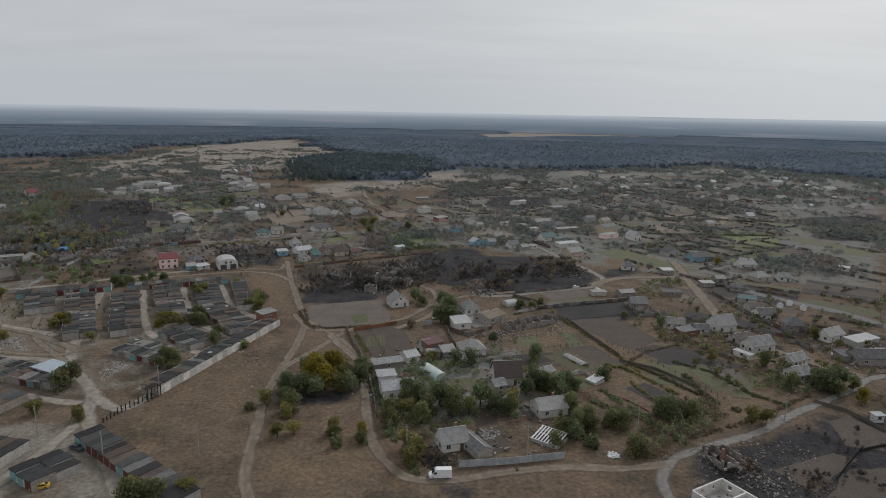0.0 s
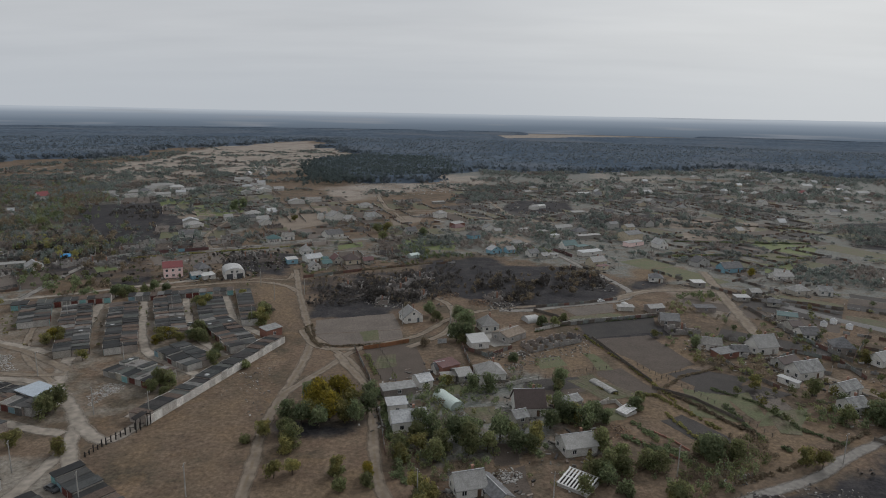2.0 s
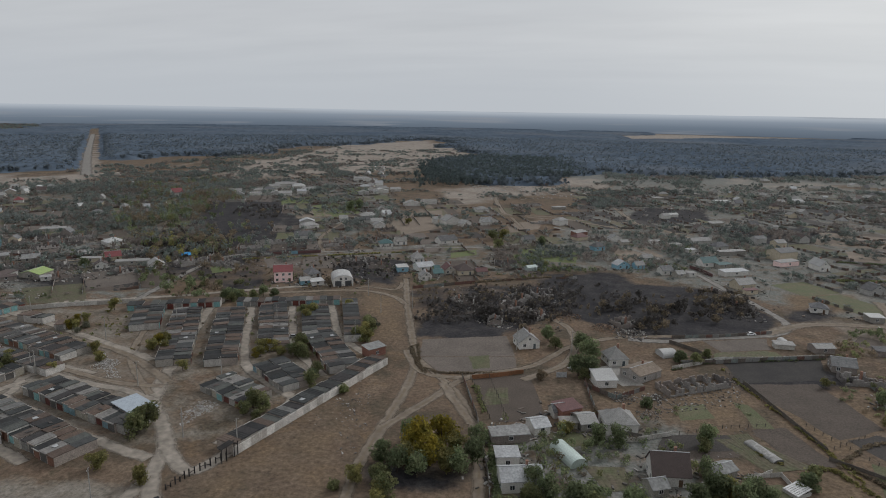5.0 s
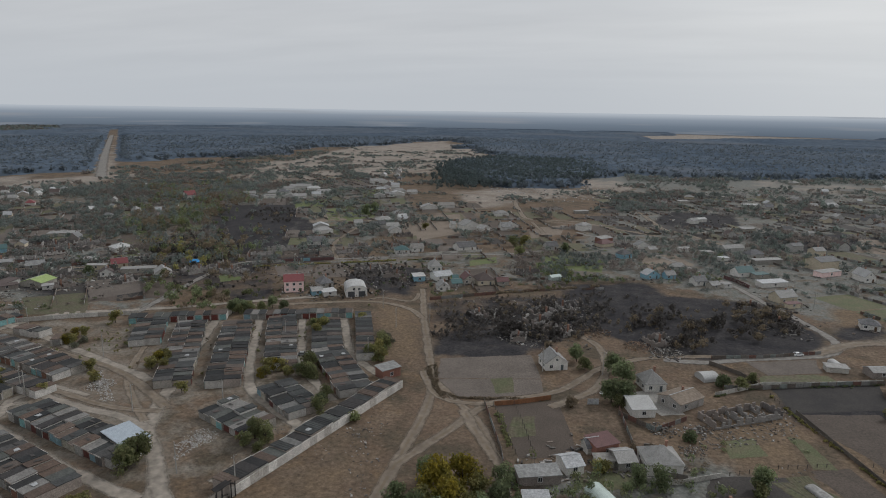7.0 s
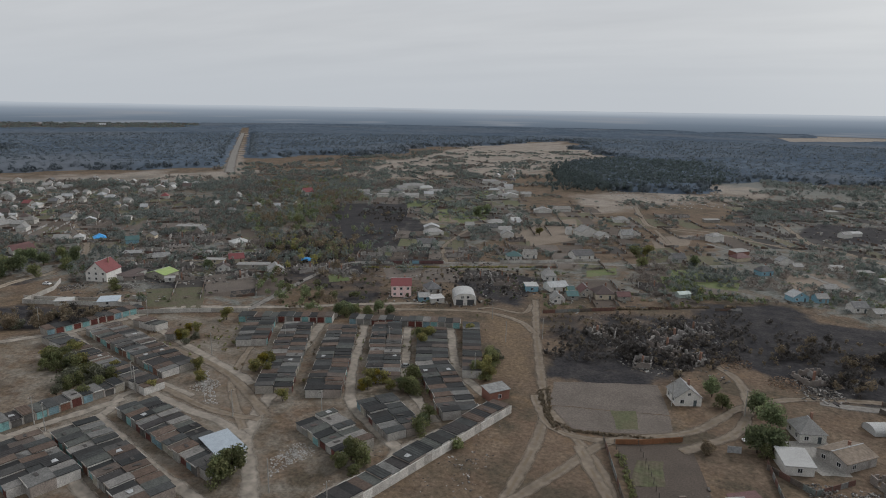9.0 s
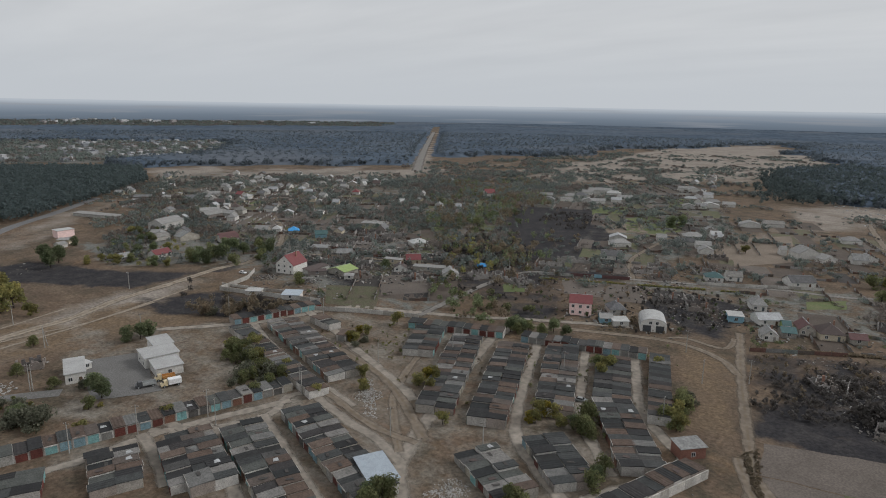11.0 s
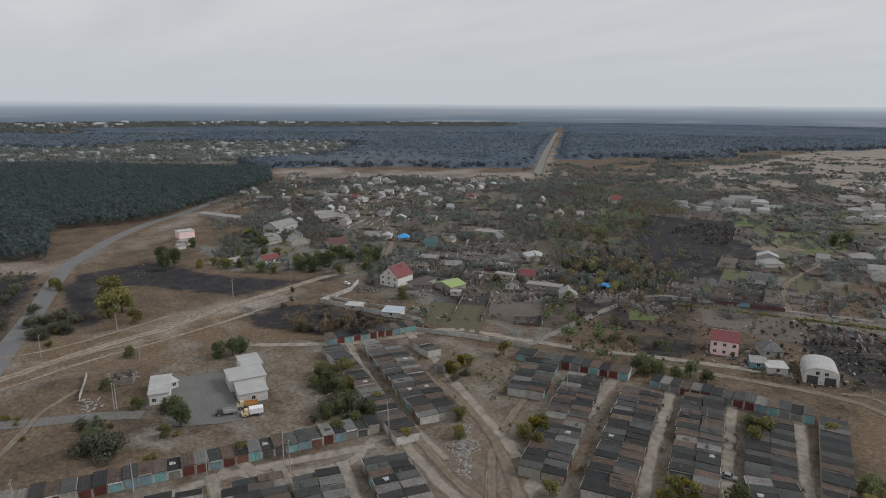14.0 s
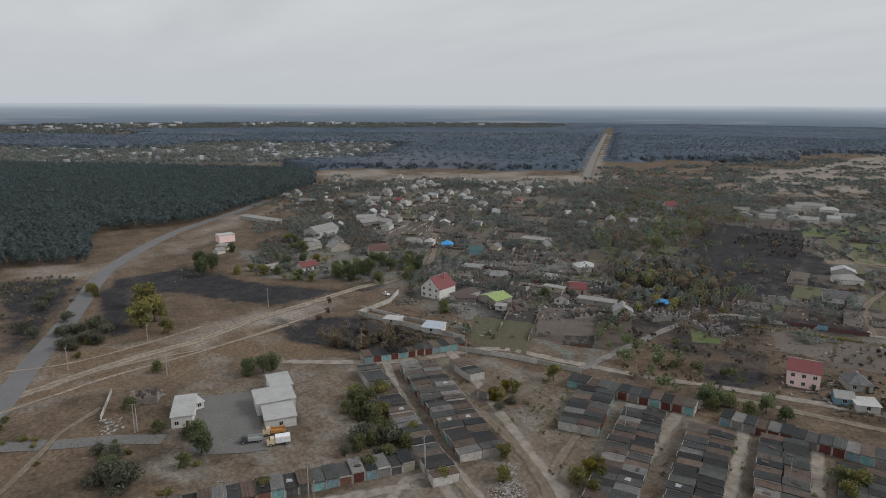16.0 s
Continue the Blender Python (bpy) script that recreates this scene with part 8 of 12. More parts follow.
house(-346.7, 360.7, 34.8, 10.9, 7.4, 2.4, "flat", 0.4, M_WALLMIX, M_SLATE, "low grey outbuildings in a yard", category="shed", name="shed", chimney=False, windows=1, side=False)
# ---- more houses and sheds of the village ----
house(-597.2, 427.6, 13, 6.0, 7.0, 2.8, "gx", 2.4, M_WHITEWALL, M_SLATELIGHT, "small pale cottage among garden trees", windows=0)
house(-547.5, 403.0, 33, 6.8, 7.0, 2.8, "gy", 2.4, M_WALLMIX, M_ZINC, "small pale cottage among garden trees", windows=0)
house(-667.8, 486.7, 45, 8.4, 7.0, 2.8, "hip", 2.4, M_WHITEWALL, M_SLATE, "small pale cottage among garden trees", windows=0)
house(-665.1, 503.5, 25, 7.5, 7.0, 2.8, "gx", 2.4, M_SILICATE, M_WHITEROOF, "small pale cottage among garden trees", windows=0)
house(-673.6, 524.8, 13, 6.7, 7.0, 2.8, "gy", 2.4, M_WHITEWALL, M_SLATE, "small pale cottage among garden trees", windows=0)
house(-672.5, 536.8, 33, 7.9, 7.0, 2.8, "hip", 2.4, M_WALLMIX, M_SLATELIGHT, "small pale cottage among garden trees", windows=0)
house(-605.5, 506.3, 45, 9.3, 7.0, 2.8, "gx", 2.4, M_WHITEWALL, M_ZINC, "small pale cottage among garden trees", windows=0)
house(-625.4, 528.5, 25, 6.5, 7.0, 2.8, "gy", 2.4, M_SILICATE, M_SLATE, "small pale cottage among garden trees", windows=0)
house(-576.3, 455.4, 13, 6.6, 7.0, 2.8, "hip", 2.4, M_WHITEWALL, M_WHITEROOF, "small pale cottage among garden trees", windows=0)
house(-585.7, 478.2, 33, 7.9, 7.0, 2.8, "gx", 2.4, M_WALLMIX, M_SLATE, "small pale cottage among garden trees", windows=0)
house(-610.9, 553.8, 45, 6.7, 7.0, 2.8, "gy", 2.4, M_WHITEWALL, M_SLATELIGHT, "small pale cottage among garden trees", windows=0)
house(-564.4, 522.5, 25, 11.4, 7.0, 2.8, "hip", 2.4, M_SILICATE, M_ZINC, "small pale cottage among garden trees", windows=0)
house(-662.7, 618.2, 13, 5.6, 7.0, 2.8, "gx", 2.4, M_WHITEWALL, M_SLATE, "small pale cottage among garden trees", windows=0)
house(-657.2, 628.8, 33, 5.6, 7.0, 2.8, "gy", 2.4, M_WALLMIX, M_WHITEROOF, "small pale cottage among garden trees", windows=0)
house(-580.5, 573.1, 45, 6.7, 7.0, 2.8, "hip", 2.4, M_WHITEWALL, M_SLATE, "small pale cottage among garden trees", windows=0)
house(-572.6, 578.0, 25, 8.4, 7.0, 2.8, "gx", 2.4, M_SILICATE, M_SLATELIGHT, "small pale cottage among garden trees", windows=0)
house(-587.7, 640.3, 13, 6.1, 7.0, 2.8, "gy", 2.4, M_WHITEWALL, M_ZINC, "small pale cottage among garden trees", windows=0)
house(-581.6, 651.0, 33, 8.6, 7.0, 2.8, "hip", 2.4, M_WALLMIX, M_SLATE, "small pale cottage among garden trees", windows=0)
house(-447.5, 541.8, 45, 4.4, 7.0, 2.8, "gx", 2.4, M_WHITEWALL, M_WHITEROOF, "small pale cottage among garden trees", windows=0)
house(-472.7, 598.9, 25, 5.4, 7.0, 2.8, "gy", 2.4, M_SILICATE, M_SLATE, "small pale cottage among garden trees", windows=0)
house(-409.8, 552.7, 13, 5.8, 7.0, 2.8, "hip", 2.4, M_WHITEWALL, M_SLATELIGHT, "small pale cottage among garden trees", windows=0)
house(-390.1, 556.6, 33, 6.3, 7.0, 2.8, "gx", 2.4, M_WALLMIX, M_ZINC, "small pale cottage among garden trees", windows=0)
house(-778.6, 569.8, 45, 7.5, 7.0, 2.8, "gy", 2.4, M_WHITEWALL, M_SLATE, "small pale cottage among garden trees", windows=0)
house(-701.4, 566.4, 25, 6.0, 7.0, 2.8, "hip", 2.4, M_SILICATE, M_WHITEROOF, "small pale cottage among garden trees", windows=0)
house(-615.2, 535.1, 13, 4.9, 7.0, 2.8, "gx", 2.4, M_WHITEWALL, M_SLATE, "small pale cottage among garden trees", windows=0)
house(-573.7, 498.6, 33, 5.0, 7.0, 2.8, "gy", 2.4, M_WALLMIX, M_SLATELIGHT, "small pale cottage among garden trees", windows=0)
house(-501.0, 389.5, 25, 10.3, 7.0, 2.8, "gx", 2.4, M_SILICATE, M_SLATE, "small pale cottage among garden trees", windows=0)
house(-575.8, 610.5, 13, 4.7, 7.0, 2.8, "gy", 2.4, M_WHITEWALL, M_WHITEROOF, "small pale cottage among garden trees", windows=0)
house(-527.7, 713.9, 33, 6.5, 7.0, 2.8, "hip", 2.4, M_WALLMIX, M_SLATE, "small pale cottage among garden trees", windows=0)
house(-379.6, 404.9, 28, 5.9, 7.0, 2.6, "gy", 2.0, M_CREAM, M_SLATE, "cream cottage with a grey roof")
house(-383.8, 444.9, 28, 19.9, 8.0, 2.4, "flat", 0.4, M_WALLMIX, M_SLATELIGHT, "low long shed with a pale slab roof", category="shed", name="shed", chimney=False, windows=1, side=False)
house(-274.2, 284.8, 37, 8.6, 7.2, 2.4, "flat", 0.6, M_WHITEWALL, M_PALEBLUE, "white shed with a pale blue sheet roof in a walled yard", category="shed", name="shed", chimney=False, windows=1, side=False)
house(-292.8, 275.8, 37, 7.3, 5.0, 2.2, "flat", 0.2, M_WALLMIX, M_WHITEROOF, "low pale store built against a yard wall", category="shed", name="shed", chimney=False, windows=1, side=False)
house(-305.5, 383.6, 28, 6.6, 5.0, 2.4, "flat", 0.3, M_WHITEWALL, M_SLATELIGHT, "white gatehouse with a flat roof", category="shed", name="shed", chimney=False, windows=1, side=False)
house(-261.0, 370.7, 28, 18.2, 5.0, 2.4, "flat", 0.3, M_WALLMIX, M_SLATELIGHT, "long low outbuilding along a yard", category="shed", name="shed", chimney=False, windows=1, side=False)
house(-240.5, 395.0, 28, 6.3, 6.0, 2.4, "gx", 1.2, M_WALLMIX, M_BLUEROOF, "small shed with a blue sheet roof", category="shed", name="shed", chimney=False, windows=1, side=False)
house(-300.2, 320.9, 55, 9.8, 4.0, 2.2, "flat", 0.4, M_WALLMIX, M_BROWNROOF, "dark-roofed lean-to beside a yard", category="shed", name="shed", chimney=False, windows=1, side=False)
ruin(-333.2, 340.6, 30, 8.8, 7, 2.6, 31)
ruin(-318.4, 345.6, 30, 11.9, 7, 2.6, 32)
ruin(-302.4, 357.5, 30, 9.5, 7, 2.6, 34)
ruin(-343.9, 372.1, 30, 20.5, 7, 2.6, 35)
ruin(-341.6, 409.5, 30, 20.3, 7, 2.6, 36)
ruin(-287.6, 350.4, 30, 10.7, 7, 2.6, 37)
ruin(-230.4, 384.7, 30, 17.1, 7, 2.6, 38)
ruin(-210.8, 448.4, 30, 19.4, 7, 2.6, 40)
ruin(-217.0, 417.7, 30, 13.3, 7, 2.6, 41)
ruin(-155.6, 444.9, 30, 11.6, 7, 2.6, 42)
ruin(-118.2, 404.4, 30, 13.5, 7, 2.6, 43)
ruin(-263.5, 404.1, 30, 15.2, 7, 2.6, 44)
ruin(-273.4, 404.1, 30, 17.1, 7, 2.6, 45)
ruin(-147.1, 519.6, 30, 11.5, 7, 2.6, 46)
house(-353.4, 766.9, 28, 25.0, 9.0, 2.8, "gx", 2.3, M_WHITEWALL, M_SLATELIGHT, "white village cottage with a weathered roof")
house(-331.3, 755.9, 28, 15.2, 9.0, 2.8, "hip", 2.3, M_WHITEWALL, M_WHITEROOF, "white village cottage with a weathered roof")
house(-315.3, 686.8, 28, 13.8, 7.0, 2.8, "gx", 2.3, M_WHITEWALL, M_SLATELIGHT, "white village cottage with a weathered roof")
house(-306.6, 729.4, 28, 15.1, 7.0, 2.8, "gx", 2.3, M_WHITEWALL, M_SLATE, "white village cottage with a weathered roof")
house(-374.7, 686.6, 28, 13.2, 7.0, 2.8, "gx", 2.3, M_WHITEWALL, M_SLATELIGHT, "white village cottage with a weathered roof")
house(-345.4, 677.8, 28, 12.3, 6.0, 2.8, "flat", 0.4, M_WHITEWALL, M_SLATELIGHT, "white village cottage with a weathered roof")
house(-348.7, 714.7, 28, 11.7, 8.0, 2.8, "hip", 2.3, M_WHITEWALL, M_SLATE, "white village cottage with a weathered roof")
house(-279.1, 856.0, 28, 12.6, 9.0, 2.8, "gy", 2.3, M_WHITEWALL, M_SLATELIGHT, "white village cottage with a weathered roof")
house(-247.6, 796.8, 28, 16.5, 9.0, 2.8, "gx", 2.3, M_WHITEWALL, M_SLATELIGHT, "white village cottage with a weathered roof")
house(-224.8, 744.1, 28, 16.9, 9.0, 2.8, "gy", 2.3, M_WHITEWALL, M_WHITEROOF, "white village cottage with a weathered roof")
house(-212.3, 761.2, 28, 11.5, 7.0, 2.8, "gx", 2.3, M_WHITEWALL, M_SLATELIGHT, "white village cottage with a weathered roof")
house(-165.1, 658.3, 28, 15.4, 9.0, 2.8, "gy", 2.3, M_WHITEWALL, M_SLATELIGHT, "white village cottage with a weathered roof")
house(-151.5, 673.8, 28, 15.6, 9.0, 2.8, "gx", 2.3, M_WHITEWALL, M_SLATE, "white village cottage with a weathered roof")
house(-91.8, 640.5, 28, 12.4, 9.0, 2.8, "hip", 2.3, M_WHITEWALL, M_SLATELIGHT, "white village cottage with a weathered roof")
house(-165.5, 546.5, 28, 10.0, 7.0, 2.8, "gx", 2.3, M_WHITEWALL, M_SLATELIGHT, "white village cottage with a weathered roof")
house(-166.2, 584.8, 28, 8.5, 8.0, 2.8, "hip", 2.3, M_WHITEWALL, M_ZINC, "white village cottage with a weathered roof")
house(-177.0, 549.8, 28, 8.1, 6.0, 2.8, "gx", 2.3, M_WHITEWALL, M_SLATE, "white village cottage with a weathered roof")
house(-132.1, 464.0, 28, 9.2, 8.0, 2.8, "hip", 2.3, M_WHITEWALL, M_TEALROOF, "white village cottage with a weathered roof")
house(-124.2, 473.0, 28, 8.3, 7.0, 2.8, "gx", 2.3, M_WHITEWALL, M_SLATE, "white village cottage with a weathered roof")
house(-20.4, 679.8, 28, 13.5, 5.0, 2.3, "flat", 0.3, M_WALLMIX, M_SLATELIGHT, "long low shed below the cemetery", category="shed", name="shed", chimney=False, windows=1, side=False)
house(31.4, 518.5, 28, 5.6, 6.0, 2.4, "gx", 1.4, M_WALLMIX, M_SLATELIGHT, "small shed with pale sheets", category="shed", name="shed", chimney=False, windows=1, side=False)
house(83.7, 665.3, 28, 9.7, 7.0, 2.8, "gx", 1.0, M_WHITEWALL, M_WHITEROOF, "small white shed standing on burnt ground", category="shed", name="shed", chimney=False, windows=1, side=False)
house(83.8, 785.9, 28, 11.3, 7.0, 2.8, "flat", 0.4, M_WALLMIX, M_SLATELIGHT, "pale block shed on dark ground", category="shed", name="shed", chimney=False, windows=1, side=False)
house(-73.6, 576.5, 28, 9.8, 7.0, 3.2, "gy", 2.6, M_WHITEWALL, M_SLATELIGHT, "white house with a steep gable")
house(-82.1, 402.8, 28, 3.2, 5.0, 2.4, "gx", 1.6, M_GREENROOF, M_TEALROOF, "small dark green roofed hut", category="shed", name="shed", chimney=False, windows=1, side=False)
ruin(34.1, 636.5, 30, 11.5, 8, 2.6, 50)
ruin(13.7, 531.4, 30, 9.4, 7, 2.6, 51)
ruin(-27.4, 592.0, 30, 13.9, 6, 2.6, 52)
ruin(-49.7, 693.0, 30, 21.6, 7, 2.6, 53)
ruin(4.9, 692.1, 30, 16.1, 6, 2.6, 54)
house(149.9, 779.5, 16.6, 18.0, 7.0, 2.8, "flat", 0.5, M_WHITEWALL, M_WHITEROOF, "long white shed on dark ground", category="shed", name="shed", chimney=False, windows=1, side=False)
house(233.3, 809.1, 16.6, 14.9, 8.0, 2.8, "hip", 2.2, M_WHITEWALL, M_WHITEROOF, "white house with a pale hipped roof")
house(115.9, 630.6, 16.6, 12.2, 5.0, 2.4, "flat", 0.3, M_WALLMIX, M_SLATELIGHT, "low shed with a pale roof edge", category="shed", name="shed", chimney=False, windows=1, side=False)
house(88.7, 544.3, 16.6, 13.4, 5.0, 2.3, "flat", 0.4, M_WHITEWALL, M_SLATELIGHT, "low white outbuilding in a garden", category="shed", name="shed", chimney=False, windows=1, side=False)
house(146.8, 474.0, 16.6, 6.7, 11.0, 3.4, "gy", 3.4, M_WHITEWALL, M_WHITEROOF, "white gabled house with a torn pale roof")
ruin(114.3, 710.4, 18.6, 11.2, 8, 2.6, 60)
ruin(227.1, 915.9, 18.6, 13.1, 8, 2.6, 61)
ruin(259.3, 927.8, 18.6, 14.5, 8, 2.6, 62)
ruin(295.4, 913.5, 18.6, 16.0, 8, 2.6, 63)
ruin(123.5, 580.1, 18.6, 10.1, 8, 2.6, 64)
ruin(155.7, 601.7, 18.6, 12.5, 8, 2.6, 65)
ruin(170.8, 599.8, 18.6, 12.3, 8, 2.6, 66)
ruin(194.6, 621.4, 18.6, 14.8, 8, 2.6, 67)
ruin(221.4, 655.2, 18.6, 12.0, 8, 2.6, 68)
ruin(158.3, 682.6, 18.6, 9.6, 8, 2.6, 69)
ruin(206.6, 698.8, 18.6, 14.5, 8, 2.6, 70)
ruin(103.8, 585.0, 18.6, 12.3, 8, 2.6, 71)
ruin(190.1, 726.0, 18.6, 12.7, 8, 2.6, 72)
ruin(237.5, 709.2, 18.6, 14.6, 8, 2.6, 73)
ruin(146.6, 711.1, 18.6, 11.1, 8, 2.6, 74)
house(148.7, 341.3, 3, 7.0, 5.0, 2.2, "flat", 0.3, M_WALLMIX, M_WHITEROOF, "small shed with a white sheet roof", category="shed", name="shed", chimney=False, windows=1, side=False)
house(160.0, 352.1, 3, 5.4, 6.0, 2.4, "gx", 1.2, M_WALLMIX, M_SLATELIGHT, "small grey shed with a pale roof", category="shed", name="shed", chimney=False, windows=1, side=False)
house(152.8, 285.5, 3, 7.4, 8.0, 2.6, "gx", 2.2, M_WHITEWALL, M_SLATE, "white cottage with a grey roof")
house(153.0, 297.2, 3, 5.1, 7.0, 2.4, "gx", 1.6, M_WALLMIX, M_BROWNROOF, "low dark-roofed shed beside a house", category="shed", name="shed", chimney=False, windows=1, side=False)
house(192.3, 388.8, 3, 11.5, 7.0, 2.6, "gx", 1.8, M_WHITEWALL, M_SLATELIGHT, "pale long cottage in a garden")
house(121.7, 320.6, 3, 9.6, 5.0, 2.3, "flat", 0.3, M_WALLMIX, M_SLATE, "low grey shed by the lane", category="shed", name="shed", chimney=False, windows=1, side=False)
house(82.9, 318.8, 3, 7.4, 4.0, 2.0, "flat", 0.2, M_WALLMIX, M_SLATELIGHT, "low pale lean-to by the road", category="shed", name="shed", chimney=False, windows=1, side=False)
house(113.6, 262.6, 3, 5.7, 6.0, 2.4, "gx", 1.6, M_WHITEWALL, M_SLATE, "whitewashed shed with a grey roof", category="shed", name="shed", chimney=False, windows=1, side=False)
house(136.8, 181.7, 3, 3.0, 2.2, 2.4, "flat", 0.1, M_WHITEWALL, M_WHITEROOF, "narrow white hut beside the road", category="shed", name="shed", chimney=False, windows=1, side=False)
house(160.0, 233.9, 3, 7.1, 6.0, 2.3, "flat", 0.3, M_WALLMIX, M_SLATE, "low grey shed by the gardens", category="shed", name="shed", chimney=False, windows=1, side=False)
house(172.5, 234.7, 3, 6.5, 7.0, 2.6, "gx", 2.0, M_WHITEWALL, M_SLATELIGHT, "white house with a light roof")
house(491.4, 928.7, 10, 14.6, 8.0, 3.0, "gx", 2.6, M_WHITEWALL, M_WHITEROOF, "pale house at the far side of the village", windows=0)
house(474.5, 842.6, 25, 12.6, 8.0, 3.0, "gy", 2.6, M_WHITEWALL, M_SLATELIGHT, "pale house at the far side of the village", windows=0)
house(498.6, 846.4, 40, 14.0, 8.0, 3.0, "hip", 2.6, M_WHITEWALL, M_SLATELIGHT, "pale house at the far side of the village", windows=0)
house(520.9, 849.9, 10, 16.2, 8.0, 3.0, "gx", 2.6, M_WHITEWALL, M_WHITEROOF, "pale house at the far side of the village", windows=0)
house(240.0, 830.1, 25, 9.6, 8.0, 3.0, "gy", 2.6, M_WHITEWALL, M_SLATELIGHT, "pale house at the far side of the village", windows=0)
house(246.3, 729.6, 40, 9.1, 8.0, 3.0, "hip", 2.6, M_WALLMIX, M_SLATE, "pale house at the far side of the village", windows=0)
house(379.1, 924.2, 10, 9.9, 8.0, 3.0, "gx", 2.6, M_WHITEWALL, M_SLATE, "pale house at the far side of the village", windows=0)
house(370.4, 813.8, 25, 13.5, 8.0, 3.0, "gy", 2.6, M_WALLMIX, M_SLATELIGHT, "pale house at the far side of the village", windows=0)
house(482.5, 992.3, 40, 12.3, 8.0, 3.0, "hip", 2.6, M_WHITEWALL, M_SLATE, "pale house at the far side of the village", windows=0)
house(380.5, 666.8, 10, 11.1, 8.0, 3.0, "gx", 2.6, M_WHITEWALL, M_SLATE, "pale house at the far side of the village", windows=0)
house(456.9, 676.5, 25, 15.2, 8.0, 3.0, "gy", 2.6, M_WHITEWALL, M_SLATELIGHT, "pale house at the far side of the village", windows=0)
house(432.2, 665.2, 40, 8.3, 8.0, 3.0, "hip", 2.6, M_WALLMIX, M_SLATELIGHT, "pale house at the far side of the village", windows=0)
house(395.5, 735.9, 10, 12.2, 8.0, 3.0, "gx", 2.6, M_WALLMIX, M_SLATELIGHT, "pale house at the far side of the village", windows=0)
house(329.7, 871.7, 25, 14.4, 8.0, 3.0, "gy", 2.6, M_WALLMIX, M_SLATELIGHT, "pale house at the far side of the village", windows=0)
house(259.9, 1041.5, 40, 12.9, 8.0, 3.0, "hip", 2.6, M_WALLMIX, M_SLATELIGHT, "pale house at the far side of the village", windows=0)
house(297.1, 957.4, 10, 15.8, 8.0, 3.0, "gx", 2.6, M_WALLMIX, M_SLATE, "pale house at the far side of the village", windows=0)
house(370.1, 1025.0, 25, 12.7, 8.0, 3.0, "gy", 2.6, M_WHITEWALL, M_SLATE, "pale house at the far side of the village", windows=0)
house(449.9, 1040.8, 40, 12.9, 8.0, 3.0, "hip", 2.6, M_WALLMIX, M_SLATELIGHT, "pale house at the far side of the village", windows=0)
house(525.7, 1128.6, 10, 11.2, 8.0, 3.0, "gx", 2.6, M_WHITEWALL, M_SLATELIGHT, "pale house at the far side of the village", windows=0)
house(559.9, 1103.3, 25, 13.6, 8.0, 3.0, "gy", 2.6, M_WHITEWALL, M_SLATE, "pale house at the far side of the village", windows=0)
house(-605.6, 412.6, 60, 10.3, 8.0, 2.8, "gx", 2.2, M_WHITEWALL, M_SLATE, "white cottage with a grey roof")
house(-524.8, 385.5, 65, 15.7, 9.0, 2.8, "gx", 2.2, M_WHITEWALL, M_SLATE, "grey-roofed village house among gardens")
house(-522.0, 397.8, 53, 6.8, 8.0, 2.8, "gy", 2.4, M_WALLMIX, M_SLATELIGHT, "small house with a light gable")
house(-466.5, 311.6, 53, 7.5, 7.0, 2.4, "gx", 1.6, M_WALLMIX, M_SLATELIGHT, "low shed with pale roof sheets", category="shed", name="shed", chimney=False, windows=1, side=False)
house(-458.0, 309.8, 53, 7.4, 7.0, 2.6, "gy", 2.0, M_WHITEWALL, M_SLATELIGHT, "small white cottage with a pale gable")
house(-569.1, 312.2, 22, 44.9, 7.0, 2.4, "flat", 0.6, M_WALLMIX, M_SLATELIGHT, "long low farm shed with a light roof", category="shed", name="shed", chimney=False, windows=1, side=False)
house(-452.8, 323.6, 53, 9.3, 8.0, 3.0, "gy", 3.0, M_WHITEWALL, M_SLATE, "white gabled house among trees")
house(-480.5, 256.1, 53, 7.1, 6.0, 3.0, "flat", 0.4, M_CREAM, M_SLATELIGHT, "cream outbuilding beside trees", category="shed", name="shed", chimney=False, windows=1, side=False)
house(-628.6, 399.2, 53, 8.4, 6.0, 2.6, "gx", 1.4, M_WALLMIX, M_SLATELIGHT, "small pale hut in a garden", category="shed", name="shed", chimney=False, windows=1, side=False)
house(-616.1, 443.6, 60, 10.7, 8.0, 2.8, "gx", 2.2, M_WHITEWALL, M_SLATELIGHT, "white cottage behind garden trees")
house(-627.7, 441.2, 53, 7.1, 7.0, 2.8, "gy", 2.2, M_WHITEWALL, M_SLATE, "white cottage behind garden trees")
house(-642.0, 383.1, 53, 15.6, 8.0, 2.6, "gx", 1.8, M_WALLMIX, M_SLATE, "long grey-roofed cottage among trees")
house(-355.9, 742.1, 28, 11.7, 8.0, 2.8, "gx", 2.2, M_WHITEWALL, M_SLATELIGHT, "pale village house with a weathered roof")
house(-357.0, 773.5, 28, 15.4, 8.0, 2.8, "hip", 2.2, M_WALLMIX, M_SLATE, "pale village house with a weathered roof")
house(-324.8, 684.8, 28, 12.1, 8.0, 2.8, "gy", 2.2, M_SILICATE, M_SLATELIGHT, "pale village house with a weathered roof")
house(-306.2, 709.1, 28, 9.7, 8.0, 2.8, "gx", 2.2, M_WHITEWALL, M_ZINC, "pale village house with a weathered roof")
house(-354.0, 701.8, 28, 12.7, 8.0, 2.8, "hip", 2.2, M_WALLMIX, M_SLATELIGHT, "pale village house with a weathered roof")
house(-357.9, 662.9, 28, 12.3, 8.0, 2.8, "gy", 2.2, M_SILICATE, M_SLATE, "pale village house with a weathered roof")
